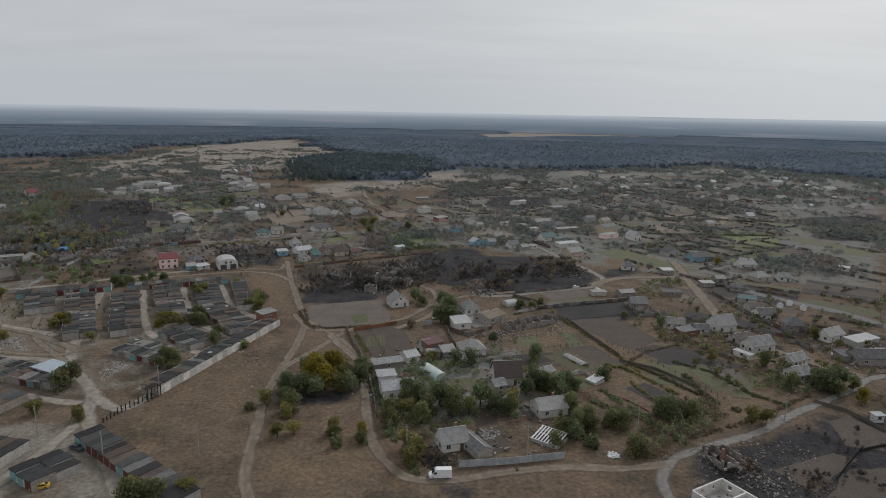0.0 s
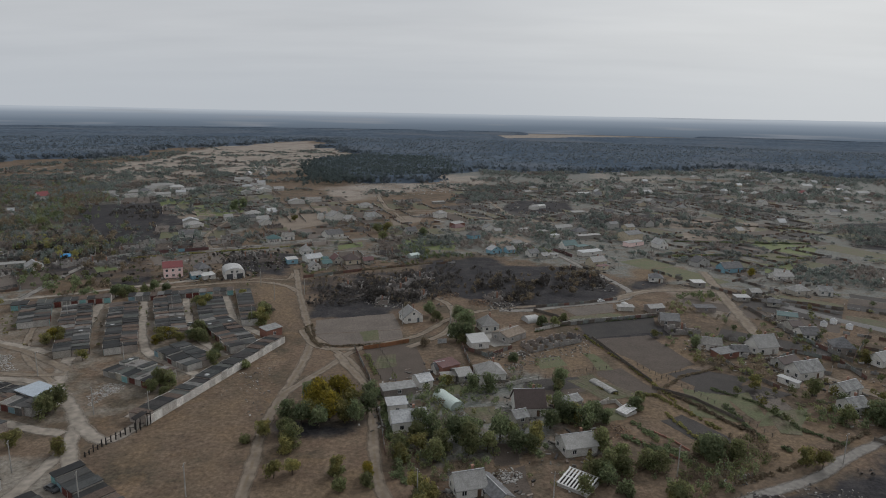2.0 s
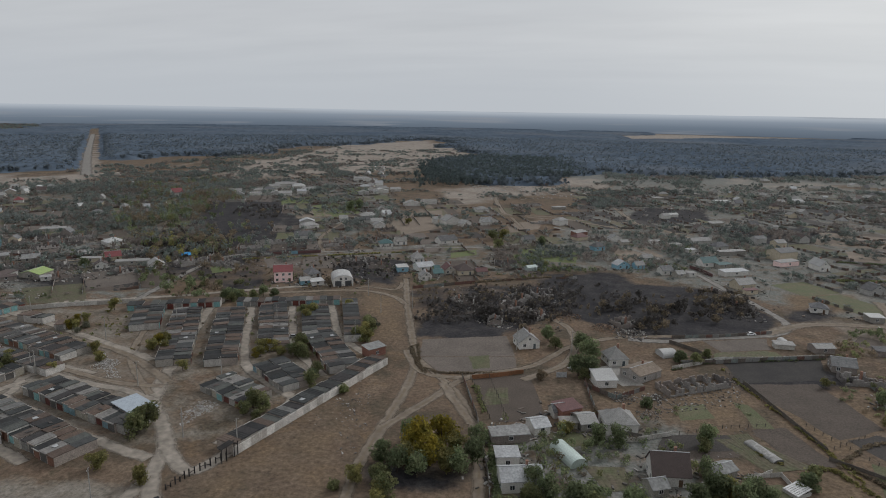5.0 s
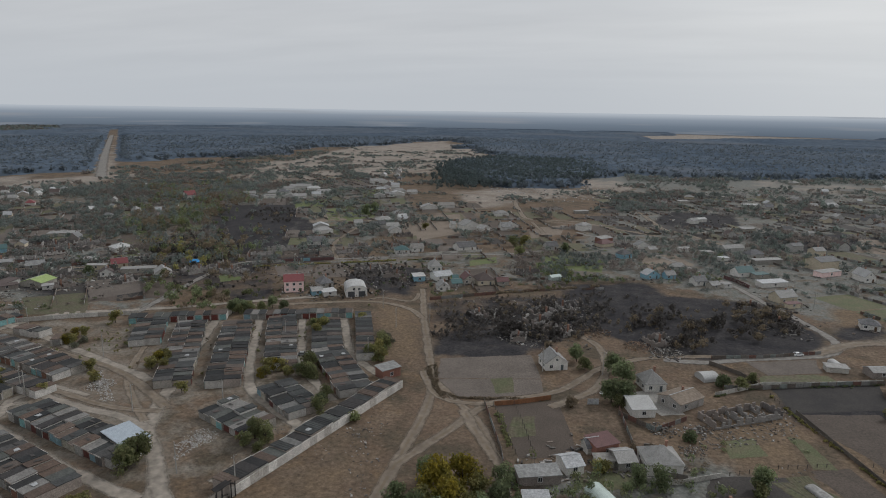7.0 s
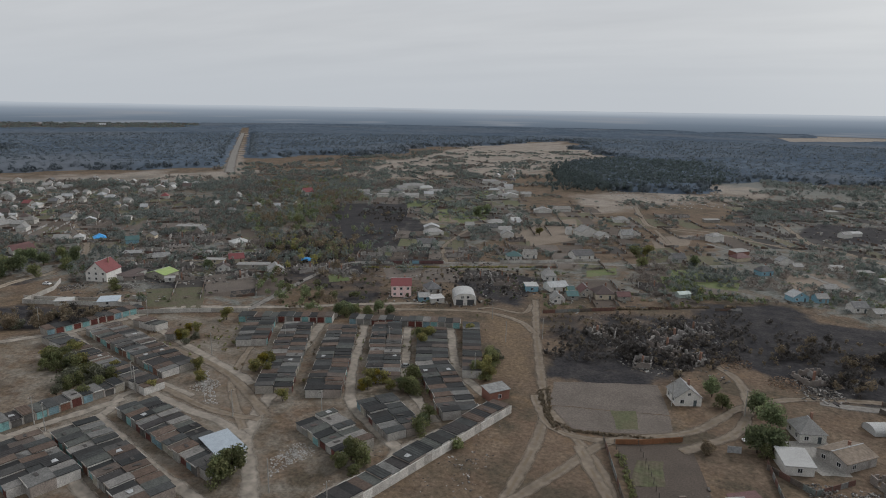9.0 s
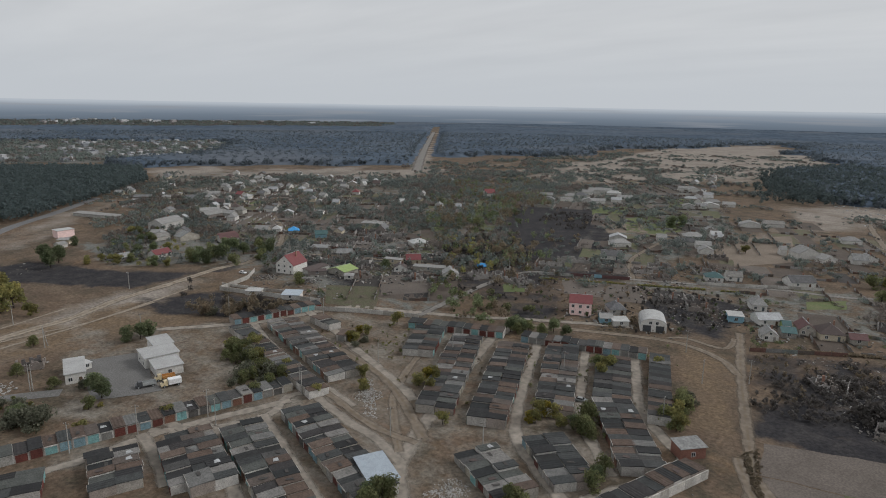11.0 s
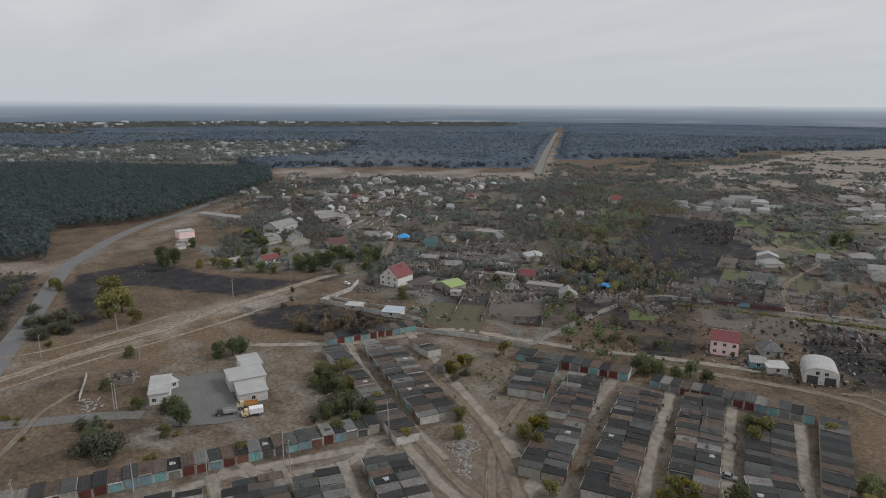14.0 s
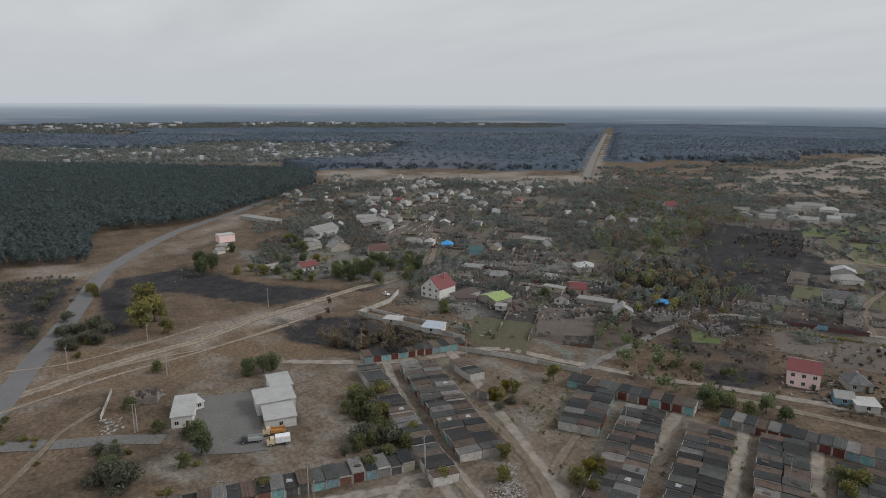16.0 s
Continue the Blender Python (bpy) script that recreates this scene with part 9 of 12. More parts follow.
house(-290.7, 861.0, 28, 16.6, 8.0, 2.8, "gx", 2.2, M_WHITEWALL, M_SLATELIGHT, "pale village house with a weathered roof")
house(-253.5, 777.5, 28, 14.6, 8.0, 2.8, "hip", 2.2, M_WALLMIX, M_ZINC, "pale village house with a weathered roof")
house(-237.4, 721.2, 28, 11.2, 8.0, 2.8, "gy", 2.2, M_SILICATE, M_SLATELIGHT, "pale village house with a weathered roof")
house(-229.3, 731.6, 28, 9.9, 8.0, 2.8, "gx", 2.2, M_WHITEWALL, M_SLATE, "pale village house with a weathered roof")
house(-229.6, 768.2, 28, 14.0, 8.0, 2.8, "hip", 2.2, M_WALLMIX, M_SLATELIGHT, "pale village house with a weathered roof")
house(-220.0, 529.7, 28, 11.8, 8.0, 2.8, "gy", 2.2, M_SILICATE, M_ZINC, "pale village house with a weathered roof")
house(-196.7, 551.7, 28, 6.7, 8.0, 2.8, "gx", 2.2, M_WHITEWALL, M_SLATELIGHT, "pale village house with a weathered roof")
house(-181.5, 610.0, 28, 7.1, 8.0, 2.8, "hip", 2.2, M_WALLMIX, M_SLATE, "pale village house with a weathered roof")
ruin(-168.7, 453.0, 35, 11.0, 7, 2.6, 80)
ruin(-141.6, 474.6, 35, 9.4, 7, 2.6, 81)
ruin(-134.8, 409.3, 35, 9.2, 7, 2.6, 82)
ruin(-223.5, 397.3, 35, 5.6, 7, 2.6, 84)
ruin(-202.0, 381.5, 35, 9.0, 7, 2.6, 85)
ruin(-214.8, 428.8, 35, 14.5, 7, 2.6, 86)
ruin(-356.6, 368.3, 35, 10.4, 7, 2.6, 88)
ruin(-365.5, 398.4, 35, 12.9, 7, 2.6, 89)
ruin(-362.2, 417.7, 35, 18.9, 7, 2.6, 90)
ruin(-344.5, 425.3, 35, 14.8, 7, 2.6, 91)
# ---- burnt houses ----
ruin(39.9, 268.4, 31.4, 25.5, 8.0, 2.7, 0)
ruin(99.7, 287.7, 3.4, 13.0, 7.0, 2.7, 1)
ruin(-44.6, 432.6, 8.9, 13.8, 8.0, 2.7, 2)
ruin(-25.7, 335.8, -36.7, 9.7, 8.0, 2.7, 3)
ruin(-18.1, 332.2, -34.0, 6.3, 9.0, 2.7, 4)
ruin(-57.8, 344.8, 38.2, 6.5, 7.0, 2.7, 5)
ruin(-36.2, 320.4, 0.4, 6.0, 8.0, 2.7, 6)
ruin(-29.5, 357.1, 45.0, 10.3, 9.0, 2.7, 7)
ruin(-18.5, 364.1, 26.3, 6.1, 8.0, 2.7, 8)
ruin(-55.1, 346.7, 4.2, 9.4, 8.0, 2.7, 9)
ruin(-20.9, 368.1, 16.0, 13.7, 9.0, 2.7, 10)
ruin(-31.3, 343.9, -17.0, 10.1, 8.0, 2.7, 11)
ruin(21.2, 332.2, 28.7, 10.7, 9.0, 2.7, 12)
ruin(76.4, 370.2, -25.6, 13.7, 9.0, 2.7, 13)
ruin(69.1, 395.4, 4.7, 9.1, 8.0, 2.7, 14)
ruin(-220.6, 387.5, 27.5, 12.9, 8.0, 2.7, 15)
ruin(-231.3, 377.1, 69.7, 9.5, 8.0, 2.7, 16)
ruin(-207.8, 383.8, 53.6, 8.5, 7.0, 2.7, 17)
ruin(-277.7, 333.1, 61.2, 10.2, 8.0, 2.7, 18)
ruin(-253.2, 352.2, 64.9, 9.8, 8.0, 2.7, 19)
ruin(-344.5, 394.7, 64.9, 14.7, 9.0, 2.7, 20)
ruin(-365.1, 424.3, 49.8, 11.4, 9.0, 2.7, 21)
ruin(-210.0, 385.5, 73.1, 11.7, 9.0, 2.7, 22)
ruin(78.1, 156.6, 13.2, 6.9, 9.0, 2.7, 23)
ruin(-125.6, 416.1, 27.3, 9.5, 9.0, 2.7, 24)
ruin(-164.4, 469.1, 44.0, 12.1, 9.0, 2.7, 25)
# ---- trees ----
tree("yellow", -42.2, 205.5, 1.20)
tree("yellow", -36.3, 207.7, 1.20)
tree("yellow", -37.8, 197.4, 1.20)
tree("olive", -32.1, 206.0, 1.00)
tree("olive", -44.5, 198.0, 1.00)
tree("olive", -32.9, 196.7, 1.00)
tree("dark", -29.0, 195.6, 0.90)
tree("dark", -45.8, 208.8, 0.90)
tree("dark", -51.1, 197.7, 0.90)
tree("dark", -45.2, 192.8, 0.90)
tree("dark", -26.8, 201.5, 0.90)
tree("dark", -27.2, 211.1, 0.90)
tree("dark", -39.6, 192.1, 0.90)
tree("olive", -46.0, 177.0, 0.75)
tree("olive", -45.5, 165.0, 0.75)
tree("olive", -41.1, 166.8, 0.75)
tree("olive", -54.5, 186.2, 0.75)
tree("green", -44.5, 181.5, 0.85)
tree("green", -48.6, 187.6, 0.85)
tree("bush", -28.0, 160.9, 1.10)
tree("bush", -21.1, 162.7, 1.10)
tree("bush", -29.8, 167.2, 1.10)
tree("dark", 4.5, 270.5, 1.15)
tree("dark", 0.7, 268.7, 1.15)
tree("green", -10.4, 186.0, 0.90)
tree("green", 4.5, 178.9, 0.90)
tree("green", 9.8, 181.0, 0.90)
tree("green", 17.3, 187.0, 0.90)
tree("green", -14.4, 178.2, 0.90)
tree("green", -2.4, 180.5, 0.90)
tree("green", -4.9, 174.9, 0.90)
tree("green", 41.9, 184.1, 0.90)
tree("green", 45.3, 171.6, 0.90)
tree("green", 52.1, 175.3, 0.90)
tree("green", 55.0, 173.6, 0.90)
tree("dark", -9.8, 194.2, 0.90)
tree("dark", -6.3, 189.3, 0.90)
tree("dark", 4.7, 188.6, 0.90)
tree("dark", 33.6, 200.4, 0.90)
tree("dark", 29.2, 195.8, 0.90)
tree("dark", 18.6, 181.3, 0.90)
tree("dark", 43.3, 200.8, 0.90)
tree("dark", 39.6, 196.3, 0.90)
tree("olive", -7.0, 151.5, 0.85)
tree("olive", -8.3, 160.1, 0.85)
tree("olive", 23.4, 185.3, 0.85)
tree("olive", 37.5, 200.6, 0.85)
tree("olive", -14.2, 174.6, 0.85)
tree("green", 37.4, 169.6, 0.85)
tree("green", 41.4, 173.1, 0.85)
tree("green", 46.0, 178.6, 0.85)
tree("green", 70.1, 183.3, 0.85)
tree("green", 75.5, 183.5, 0.85)
tree("green", 78.4, 181.7, 0.85)
tree("green", 55.8, 159.2, 0.85)
tree("green", 122.2, 204.2, 0.85)
tree("green", 136.3, 204.8, 0.85)
tree("green", 135.5, 200.2, 0.85)
tree("green", 122.3, 224.2, 0.85)
tree("dark", 133.9, 202.4, 1.10)
tree("dark", 139.3, 204.9, 1.10)
tree("dark", 70.6, 179.5, 1.10)
tree("yellow", 140.9, 195.3, 0.60)
tree("yellow", 178.0, 395.5, 0.60)
tree("olive", 160.2, 256.8, 0.80)
tree("olive", 105.1, 228.9, 0.80)
tree("olive", 96.3, 178.7, 0.80)
tree("olive", -71.7, 135.7, 0.80)
tree("olive", -59.9, 136.5, 0.80)
tree("olive", -121.3, 175.9, 0.80)
tree("olive", -106.1, 172.9, 0.80)
tree("green", -71.5, 132.4, 1.00)
tree("green", -66.8, 133.6, 1.00)
tree("green", -123.4, 193.8, 1.00)
tree("green", -123.1, 198.3, 1.00)
tree("bush", -58.7, 182.1, 0.90)
tree("bush", -95.6, 211.5, 0.90)
tree("bush", -94.3, 195.0, 0.90)
tree("olive", -180.4, 244.7, 0.64)
tree("olive", -172.4, 237.8, 0.64)
tree("olive", -137.9, 237.7, 0.64)
tree("olive", -209.5, 265.2, 0.64)
tree("olive", -107.3, 323.3, 0.64)
tree("olive", -111.0, 260.1, 0.64)
tree("olive", -117.8, 256.8, 0.64)
tree("green", -95.4, 215.9, 0.76)
tree("green", -100.1, 212.2, 0.76)
tree("green", -89.8, 246.1, 0.76)
tree("green", -88.4, 237.3, 0.76)
tree("green", -89.4, 283.4, 0.76)
tree("green", -84.1, 280.7, 0.76)
tree("green", -101.4, 259.9, 0.76)
tree("green", -104.8, 260.6, 0.76)
tree("green", -119.4, 309.7, 0.76)
tree("green", -123.6, 307.7, 0.76)
tree("dark", -147.8, 328.1, 0.72)
tree("dark", -154.4, 329.3, 0.72)
tree("dark", -126.6, 199.6, 0.72)
tree("dark", -126.0, 197.0, 0.72)
tree("silver", -202.7, 261.5, 0.64)
tree("silver", -204.4, 267.7, 0.64)
tree("silver", -88.4, 292.4, 0.64)
tree("green", -233.6, 227.3, 0.64)
tree("green", -228.1, 221.4, 0.64)
tree("green", -207.0, 218.5, 0.64)
tree("green", -196.5, 218.7, 0.64)
tree("green", -222.3, 221.4, 0.64)
tree("green", -206.3, 213.9, 0.64)
tree("green", -195.8, 212.1, 0.64)
tree("silver", -205.7, 209.6, 0.72)
tree("silver", -198.8, 208.4, 0.72)
tree("silver", -199.7, 217.1, 0.72)
tree("silver", -228.9, 156.0, 1.30)
tree("silver", -224.0, 159.4, 1.30)
tree("silver", -220.7, 225.9, 1.30)
tree("silver", -205.8, 222.5, 1.30)
tree("silver", -210.0, 217.4, 1.30)
tree("silver", -229.2, 153.1, 1.30)
tree("silver", -222.8, 156.8, 1.30)
tree("dark", -232.0, 156.0, 0.80)
tree("dark", -272.9, 204.6, 0.80)
tree("dark", -272.4, 210.1, 0.80)
tree("dark", -273.3, 213.9, 0.80)
tree("green", -224.5, 172.2, 0.64)
tree("green", -248.5, 170.8, 0.64)
tree("green", -267.1, 165.8, 0.64)
tree("green", -293.8, 179.1, 0.64)
tree("olive", -211.2, 164.9, 0.56)
tree("olive", -202.1, 185.8, 0.56)
tree("olive", -180.7, 225.1, 0.56)
tree("olive", -231.5, 228.6, 0.56)
tree("olive", -197.5, 225.9, 0.56)
tree("green", -227.6, 225.3, 0.80)
tree("green", -221.3, 225.1, 0.80)
tree("green", -217.4, 226.2, 0.80)
tree("olive", -154.4, 251.2, 0.76)
tree("olive", -158.3, 257.9, 0.76)
tree("olive", -119.2, 261.7, 0.76)
tree("olive", -115.4, 264.0, 0.76)
tree("olive", -87.0, 283.7, 0.76)
tree("olive", -83.2, 280.7, 0.76)
tree("green", -104.3, 263.0, 0.76)
tree("green", -106.0, 269.0, 0.76)
tree("green", -90.5, 300.6, 0.76)
tree("green", -155.4, 321.3, 0.76)
tree("green", -165.4, 317.7, 0.76)
tree("green", -163.6, 324.4, 0.76)
tree("olive", -347.5, 183.1, 1.75)
tree("olive", -351.9, 189.5, 1.75)
tree("olive", -375.3, 190.3, 1.75)
tree("silver", -357.2, 144.5, 1.10)
tree("silver", -397.6, 149.6, 1.10)
tree("silver", -355.8, 158.5, 1.10)
tree("silver", -358.9, 166.1, 1.10)
tree("silver", -347.9, 170.1, 1.10)
tree("silver", -354.6, 154.3, 1.10)
tree("dark", -417.4, 226.8, 1.30)
tree("dark", -427.3, 234.1, 1.30)
tree("dark", -437.6, 230.4, 1.30)
tree("olive", -415.7, 171.2, 0.80)
tree("olive", -408.7, 172.9, 0.80)
tree("silver", -406.8, 151.3, 1.10)
tree("silver", -415.7, 154.1, 1.10)
tree("silver", -367.5, 141.0, 1.10)
tree("silver", -373.2, 157.8, 1.10)
thicket([(-382.7, 278.9), (-404.1, 318.2), (-393.7, 361.6), (-341.5, 319.7), (-353.5, 291.8)], ('dark', 'green', 'dark'), 16, 1, 0.80, 1.20, "")
groves([(-299.8, 425.3), (-289.9, 464.2), (-245.6, 463.0), (-216.1, 405.0), (-230.6, 383.5), (-253.4, 379.7)], 73, 702, 1.10, faces=110, mix=(("brown", 0.50), ("olive", 0.25), ("burnt", 0.25),))
thicket([(-293.9, 250.1), (-267.2, 277.9), (-254.7, 254.5), (-281.7, 234.6)], ('rust', 'burnt', 'silver'), 14, 4, 0.60, 1.00, "")
groves([(-250.2, 353.5), (-196.5, 410.9), (-153.8, 339.2), (-172.8, 324.8), (-191.0, 306.5)], 54, 708, 0.95, faces=110, mix=(("dark_green", 0.50), ("brown", 0.25), ("green", 0.25),))
groves([(-27.3, 212.1), (39.4, 225.8), (38.1, 173.0), (-12.2, 171.2)], 54, 709, 0.66, faces=110, mix=(("green", 0.50), ("dark_green", 0.25), ("olive", 0.25),))
groves([(79.9, 283.0), (236.4, 355.1), (174.4, 232.2), (100.2, 198.8)], 73, 710, 0.63, faces=110, mix=(("green", 0.50), ("dark_green", 0.25), ("olive", 0.25),))
groves([(-100.1, 392.9), (-17.2, 435.1), (-16.3, 403.5), (-82.5, 370.2)], 38, 716, 0.73, faces=110, mix=(("green", 0.67), ("olive", 0.33),))
groves([(-456.5, 261.2), (-445.9, 306.5), (-391.5, 311.6), (-365.2, 284.3), (-392.2, 243.9)], 41, 725, 0.76, faces=110, mix=(("green", 0.20), ("olive", 0.60), ("dark_green", 0.20),))
thicket([(-352.4, 151.3), (-373.5, 173.4), (-332.9, 170.9), (-322.8, 153.7)], ('silver', 'silver', 'bushol'), 16, 21, 0.70, 1.10, "")
thicket([(-243.8, 176.5), (-239.1, 182.2), (-226.9, 178.0), (-228.8, 172.7)], ('dark', 'silver'), 3, 22, 0.80, 1.00, "")
thicket([(-246.9, 153.8), (-239.7, 162.6), (-226.8, 158.6), (-232.1, 152.3)], ('silver', 'bushdk'), 5, 23, 0.80, 1.20, "")
thicket([(-248.5, 234.5), (-246.2, 242.1), (-201.0, 228.3), (-210.6, 216.7)], ('green', 'silver', 'olive'), 8, 24, 0.70, 1.00, "")
thicket([(-293.4, 132.7), (-231.6, 176.0), (-212.8, 179.7), (-235.9, 132.3)], ('bushol', 'bush', 'bushol'), 14, 17, 0.35, 0.70, "")
thicket([(-482.1, 258.0), (-483.4, 323.0), (-372.0, 274.2), (-407.0, 242.4)], ('olive', 'green', 'dark'), 22, 18, 0.60, 1.00, "")
# ---- scattered village houses further off ----
village([(57.6, 822.3), (518.1, 1125.2), (649.0, 924.1), (361.7, 505.2), (205.6, 541.2), (58.3, 539.1)], 80, 21, 13.0, 15.0, "houses of the far village", red=0.04, windows=False)
village([(-353.1, 1046.7), (-318.2, 1070.3), (-219.8, 743.2), (-235.9, 733.7)], 14, 25, 12.0, 10.0, "houses at the wood's edge", red=0.04, windows=False)
village([(-784.7, 398.3), (-807.2, 528.4), (-688.3, 679.2), (-551.9, 626.6), (-487.1, 494.8), (-452.0, 370.7), (-524.3, 340.9)], 60, 26, 13.0, 40.0, "houses of the garden settlement", red=0.03, windows=False)
village([(-729.3, 518.5), (-652.2, 596.1), (-406.3, 585.5), (-309.6, 447.3), (-515.4, 385.1)], 16, 28, 14.0, 20.0, "houses of the garden settlement", red=0.04, windows=False)
# ---- woods and distance ----
stand("pine_forest", [(-449.1, 104.2), (-497.1, 134.1), (-484.4, 177.2), (-588.2, 194.4), (-580.2, 255.9), (-649.5, 333.0), (-766.4, 446.9), (-900.1, 501.3), (-1064.9, 345.1), (-1234.8, 139.3), (-1238.5, 52.0)], 4.6, 12.0, 3.2, 30, 1.15, M_PINE, "dense dark green pine plantation beside the road", 31)
stand("pine_forest", [(-200.4, 793.1), (-276.4, 1098.5), (-277.1, 1229.0), (-209.3, 1371.9), (-30.0, 1344.8), (20.0, 1050.0), (-50.3, 899.0), (-154.5, 815.0)], 5.0, 12.0, 3.3, 30, 1.30, M_PINE, "dark pine copse at the village edge", 32, fray=60.0)
WOODS = []
WOODS.append([(-211.7, 858.0), (-72.8, 998.3), (222.9, 1152.7), (560.1, 1218.3), (712.0, 1015.9), (1247.1, 916.8), (9215.5, 6907.7), (2632.3, 3814.9), (1300.2, 3732.7), (302.5, 2950.1), (-389.1, 2416.5), (-195.5, 1210.1), (-292.9, 1260.9)])
WOODS.append([(-1333.9, 317.2), (-755.3, 775.4), (-771.0, 909.1), (-703.5, 1231.0), (-613.8, 1783.4), (-722.0, 4932.1), (-2625.7, 3461.3), (-2537.5, 543.5)])
WOODS.append([(-942.7, 524.2), (-754.4, 824.6), (-2019.4, 2338.0), (-1952.2, 1254.4), (-1463.6, 592.6)])
WOODS.append([(-2002.3, -618.9), (-1457.4, 603.1), (-1835.1, 713.4), (-2556.0, 148.7), (-3024.5, -1010.5)])
WOODS.append([(-148.8, 854.3), (-233.2, 1321.5), (-393.5, 1864.9), (-427.6, 2930.3), (831.0, 4531.2), (2408.3, 5759.3), (465.7, 1181.0), (190.3, 1117.3), (75.2, 1109.1), (1.5, 1062.6), (-75.8, 905.1)])
WOODS.append([(-752.2, 895.6), (-700.6, 1131.0), (-642.9, 1688.0), (-158.8, 2787.3), (-318.3, 6510.0), (-2031.3, 2314.8)])
GLADES = []
GLADES.append([(-667.9, 773.3), (-629.6, 798.6), (-1927.9, 2343.9), (-1958.8, 2300.0)])
GLADES.append([(-1376.4, -70.7), (-1101.1, 484.0), (-1002.7, 684.0), (-1433.3, 932.7), (-1675.0, 661.4), (-1550.2, 446.9), (-1905.6, -150.8)])
GLADES.append([(-2603.0, 668.0), (-1989.3, 2097.5), (-3015.5, 3135.3), (-3978.9, 956.8)])
GLADES.append([(-2166.0, -86.7), (-2690.9, 748.5), (-3695.3, 982.9), (-3048.8, -177.3)])
GLADES.append([(-552.5, 912.2), (-596.1, 1565.7), (-276.0, 1712.1), (-223.3, 1266.7), (-207.4, 963.7), (-265.6, 998.8)])
GLADES.append([(262.3, 3089.3), (2563.4, 7383.4), (1648.1, 4738.3), (286.6, 2793.4)])
GLADES.append([(145.8, 2928.2), (838.1, 4414.4), (1438.2, 4029.2), (1042.6, 2914.1), (601.2, 2888.9), (141.4, 2405.2)])
GLADES.append([(-689.1, 850.9), (-748.2, 1186.3), (-692.7, 1103.1), (-668.8, 839.8)])
GLADES.append([(-889.8, 551.2), (-755.3, 775.4), (-749.3, 1155.2), (-699.7, 1082.6), (-711.4, 754.1)])
canopy("far_forest", WOODS, GLADES, 11.5, 12.0, M_HAZYWOOD, "dark woodland stretching to the horizon, painted haze-blue")
# ---- plots ----
plot("garden_plot", [(-35.8, 256.4), (-16.2, 265.3), (-8.5, 232.3), (-24.7, 226.4)], M_SOIL, "fenced garden of bare brown soil", z=0.04, rows=0)
plot("garden_plot", [(-62.8, 291.0), (-28.8, 303.6), (-23.4, 281.9), (-59.2, 272.1)], M_SOILP, "pale dry plot of bare soil", z=0.04, rows=0)
plot("garden_plot", [(-59.1, 271.6), (-23.4, 281.4), (-21.2, 268.5), (-49.0, 259.1)], M_SOILP, "pale dry plot of bare soil", z=0.04, rows=0)
plot("garden_plot", [(-40.8, 277.1), (-33.5, 280.2), (-30.9, 267.8), (-37.3, 265.6)], M_GRASS, "small patch of green grass", z=0.07, rows=0)
plot("garden_plot", [(-8.0, 220.9), (5.3, 226.7), (6.8, 220.1), (-7.1, 215.1)], M_GRASS, "bright green lawn behind a house", z=0.05, rows=0)
plot("garden_plot", [(32.8, 251.7), (41.2, 255.7), (42.5, 245.8), (31.9, 241.1)], M_GRASS, "dark green grass plot", z=0.04, rows=0)
plot("garden_plot", [(51.8, 318.6), (79.0, 328.6), (77.5, 315.2), (57.4, 306.9)], M_SOILP, "pale fenced garden plot", z=0.04, rows=0)
plot("garden_plot", [(55.2, 305.7), (78.3, 312.6), (80.4, 305.7), (53.7, 298.9)], M_GRASS, "green strip of garden along a fence", z=0.04, rows=0)
plot("garden_plot", [(54.1, 296.5), (94.2, 309.5), (88.5, 286.6), (57.8, 276.6)], M_BURNSOIL, "black burnt garden ground", z=0.04, rows=0)
plot("garden_plot", [(27.2, 227.9), (42.6, 234.8), (46.4, 223.9), (27.7, 216.0)], M_SOIL, "bare brown garden soil beside a lane", z=0.04, rows=0)
plot("garden_plot", [(44.1, 235.2), (50.6, 237.5), (56.0, 222.7), (48.4, 220.7)], M_ROW, "kitchen garden beds in rows", z=0.05, rows=8)
plot("garden_plot", [(52.2, 240.3), (62.4, 244.8), (69.8, 226.3), (58.1, 223.2)], M_SOIL, "bare brown garden soil beside a lane", z=0.03, rows=0)
plot("garden_plot", [(39.7, 231.5), (49.4, 234.5), (63.6, 221.5), (50.8, 216.2)], M_ROW, "kitchen garden beds in rows", z=0.04, rows=8)
plot("garden_plot", [(51.8, 237.4), (59.8, 239.8), (71.3, 224.4), (64.0, 221.6)], M_SOIL, "bare brown garden soil beside a lane", z=0.04, rows=0)
plot("garden_plot", [(64.3, 203.0), (72.9, 207.5), (83.2, 191.0), (73.9, 186.3)], M_DARKSOIL, "dark tilled plot within dry grass", z=0.05, rows=0)
plot("garden_plot", [(78.3, 240.2), (88.6, 246.0), (108.4, 238.5), (89.1, 222.8)], M_DARKSOIL, "wide dark grey garden plot", z=0.04, rows=0)
plot("garden_plot", [(56.4, 275.5), (84.1, 281.9), (92.3, 250.2), (76.4, 240.0)], M_SOIL, "dry tan plot with flattened grass", z=0.03, rows=0)
plot("garden_plot", [(90.4, 225.9), (106.2, 233.7), (116.5, 225.0), (103.8, 219.1)], M_DARKSOIL, "dark tilled garden soil", z=0.04, rows=0)
plot("garden_plot", [(92.3, 221.8), (101.3, 225.9), (99.2, 206.4), (94.8, 204.0)], M_GRASS, "green strip of a garden", z=0.05, rows=0)
plot("garden_plot", [(101.4, 224.4), (110.0, 227.8), (110.9, 214.1), (102.5, 209.9)], M_SOILP, "pale garden plot with low walls", z=0.04, rows=0)
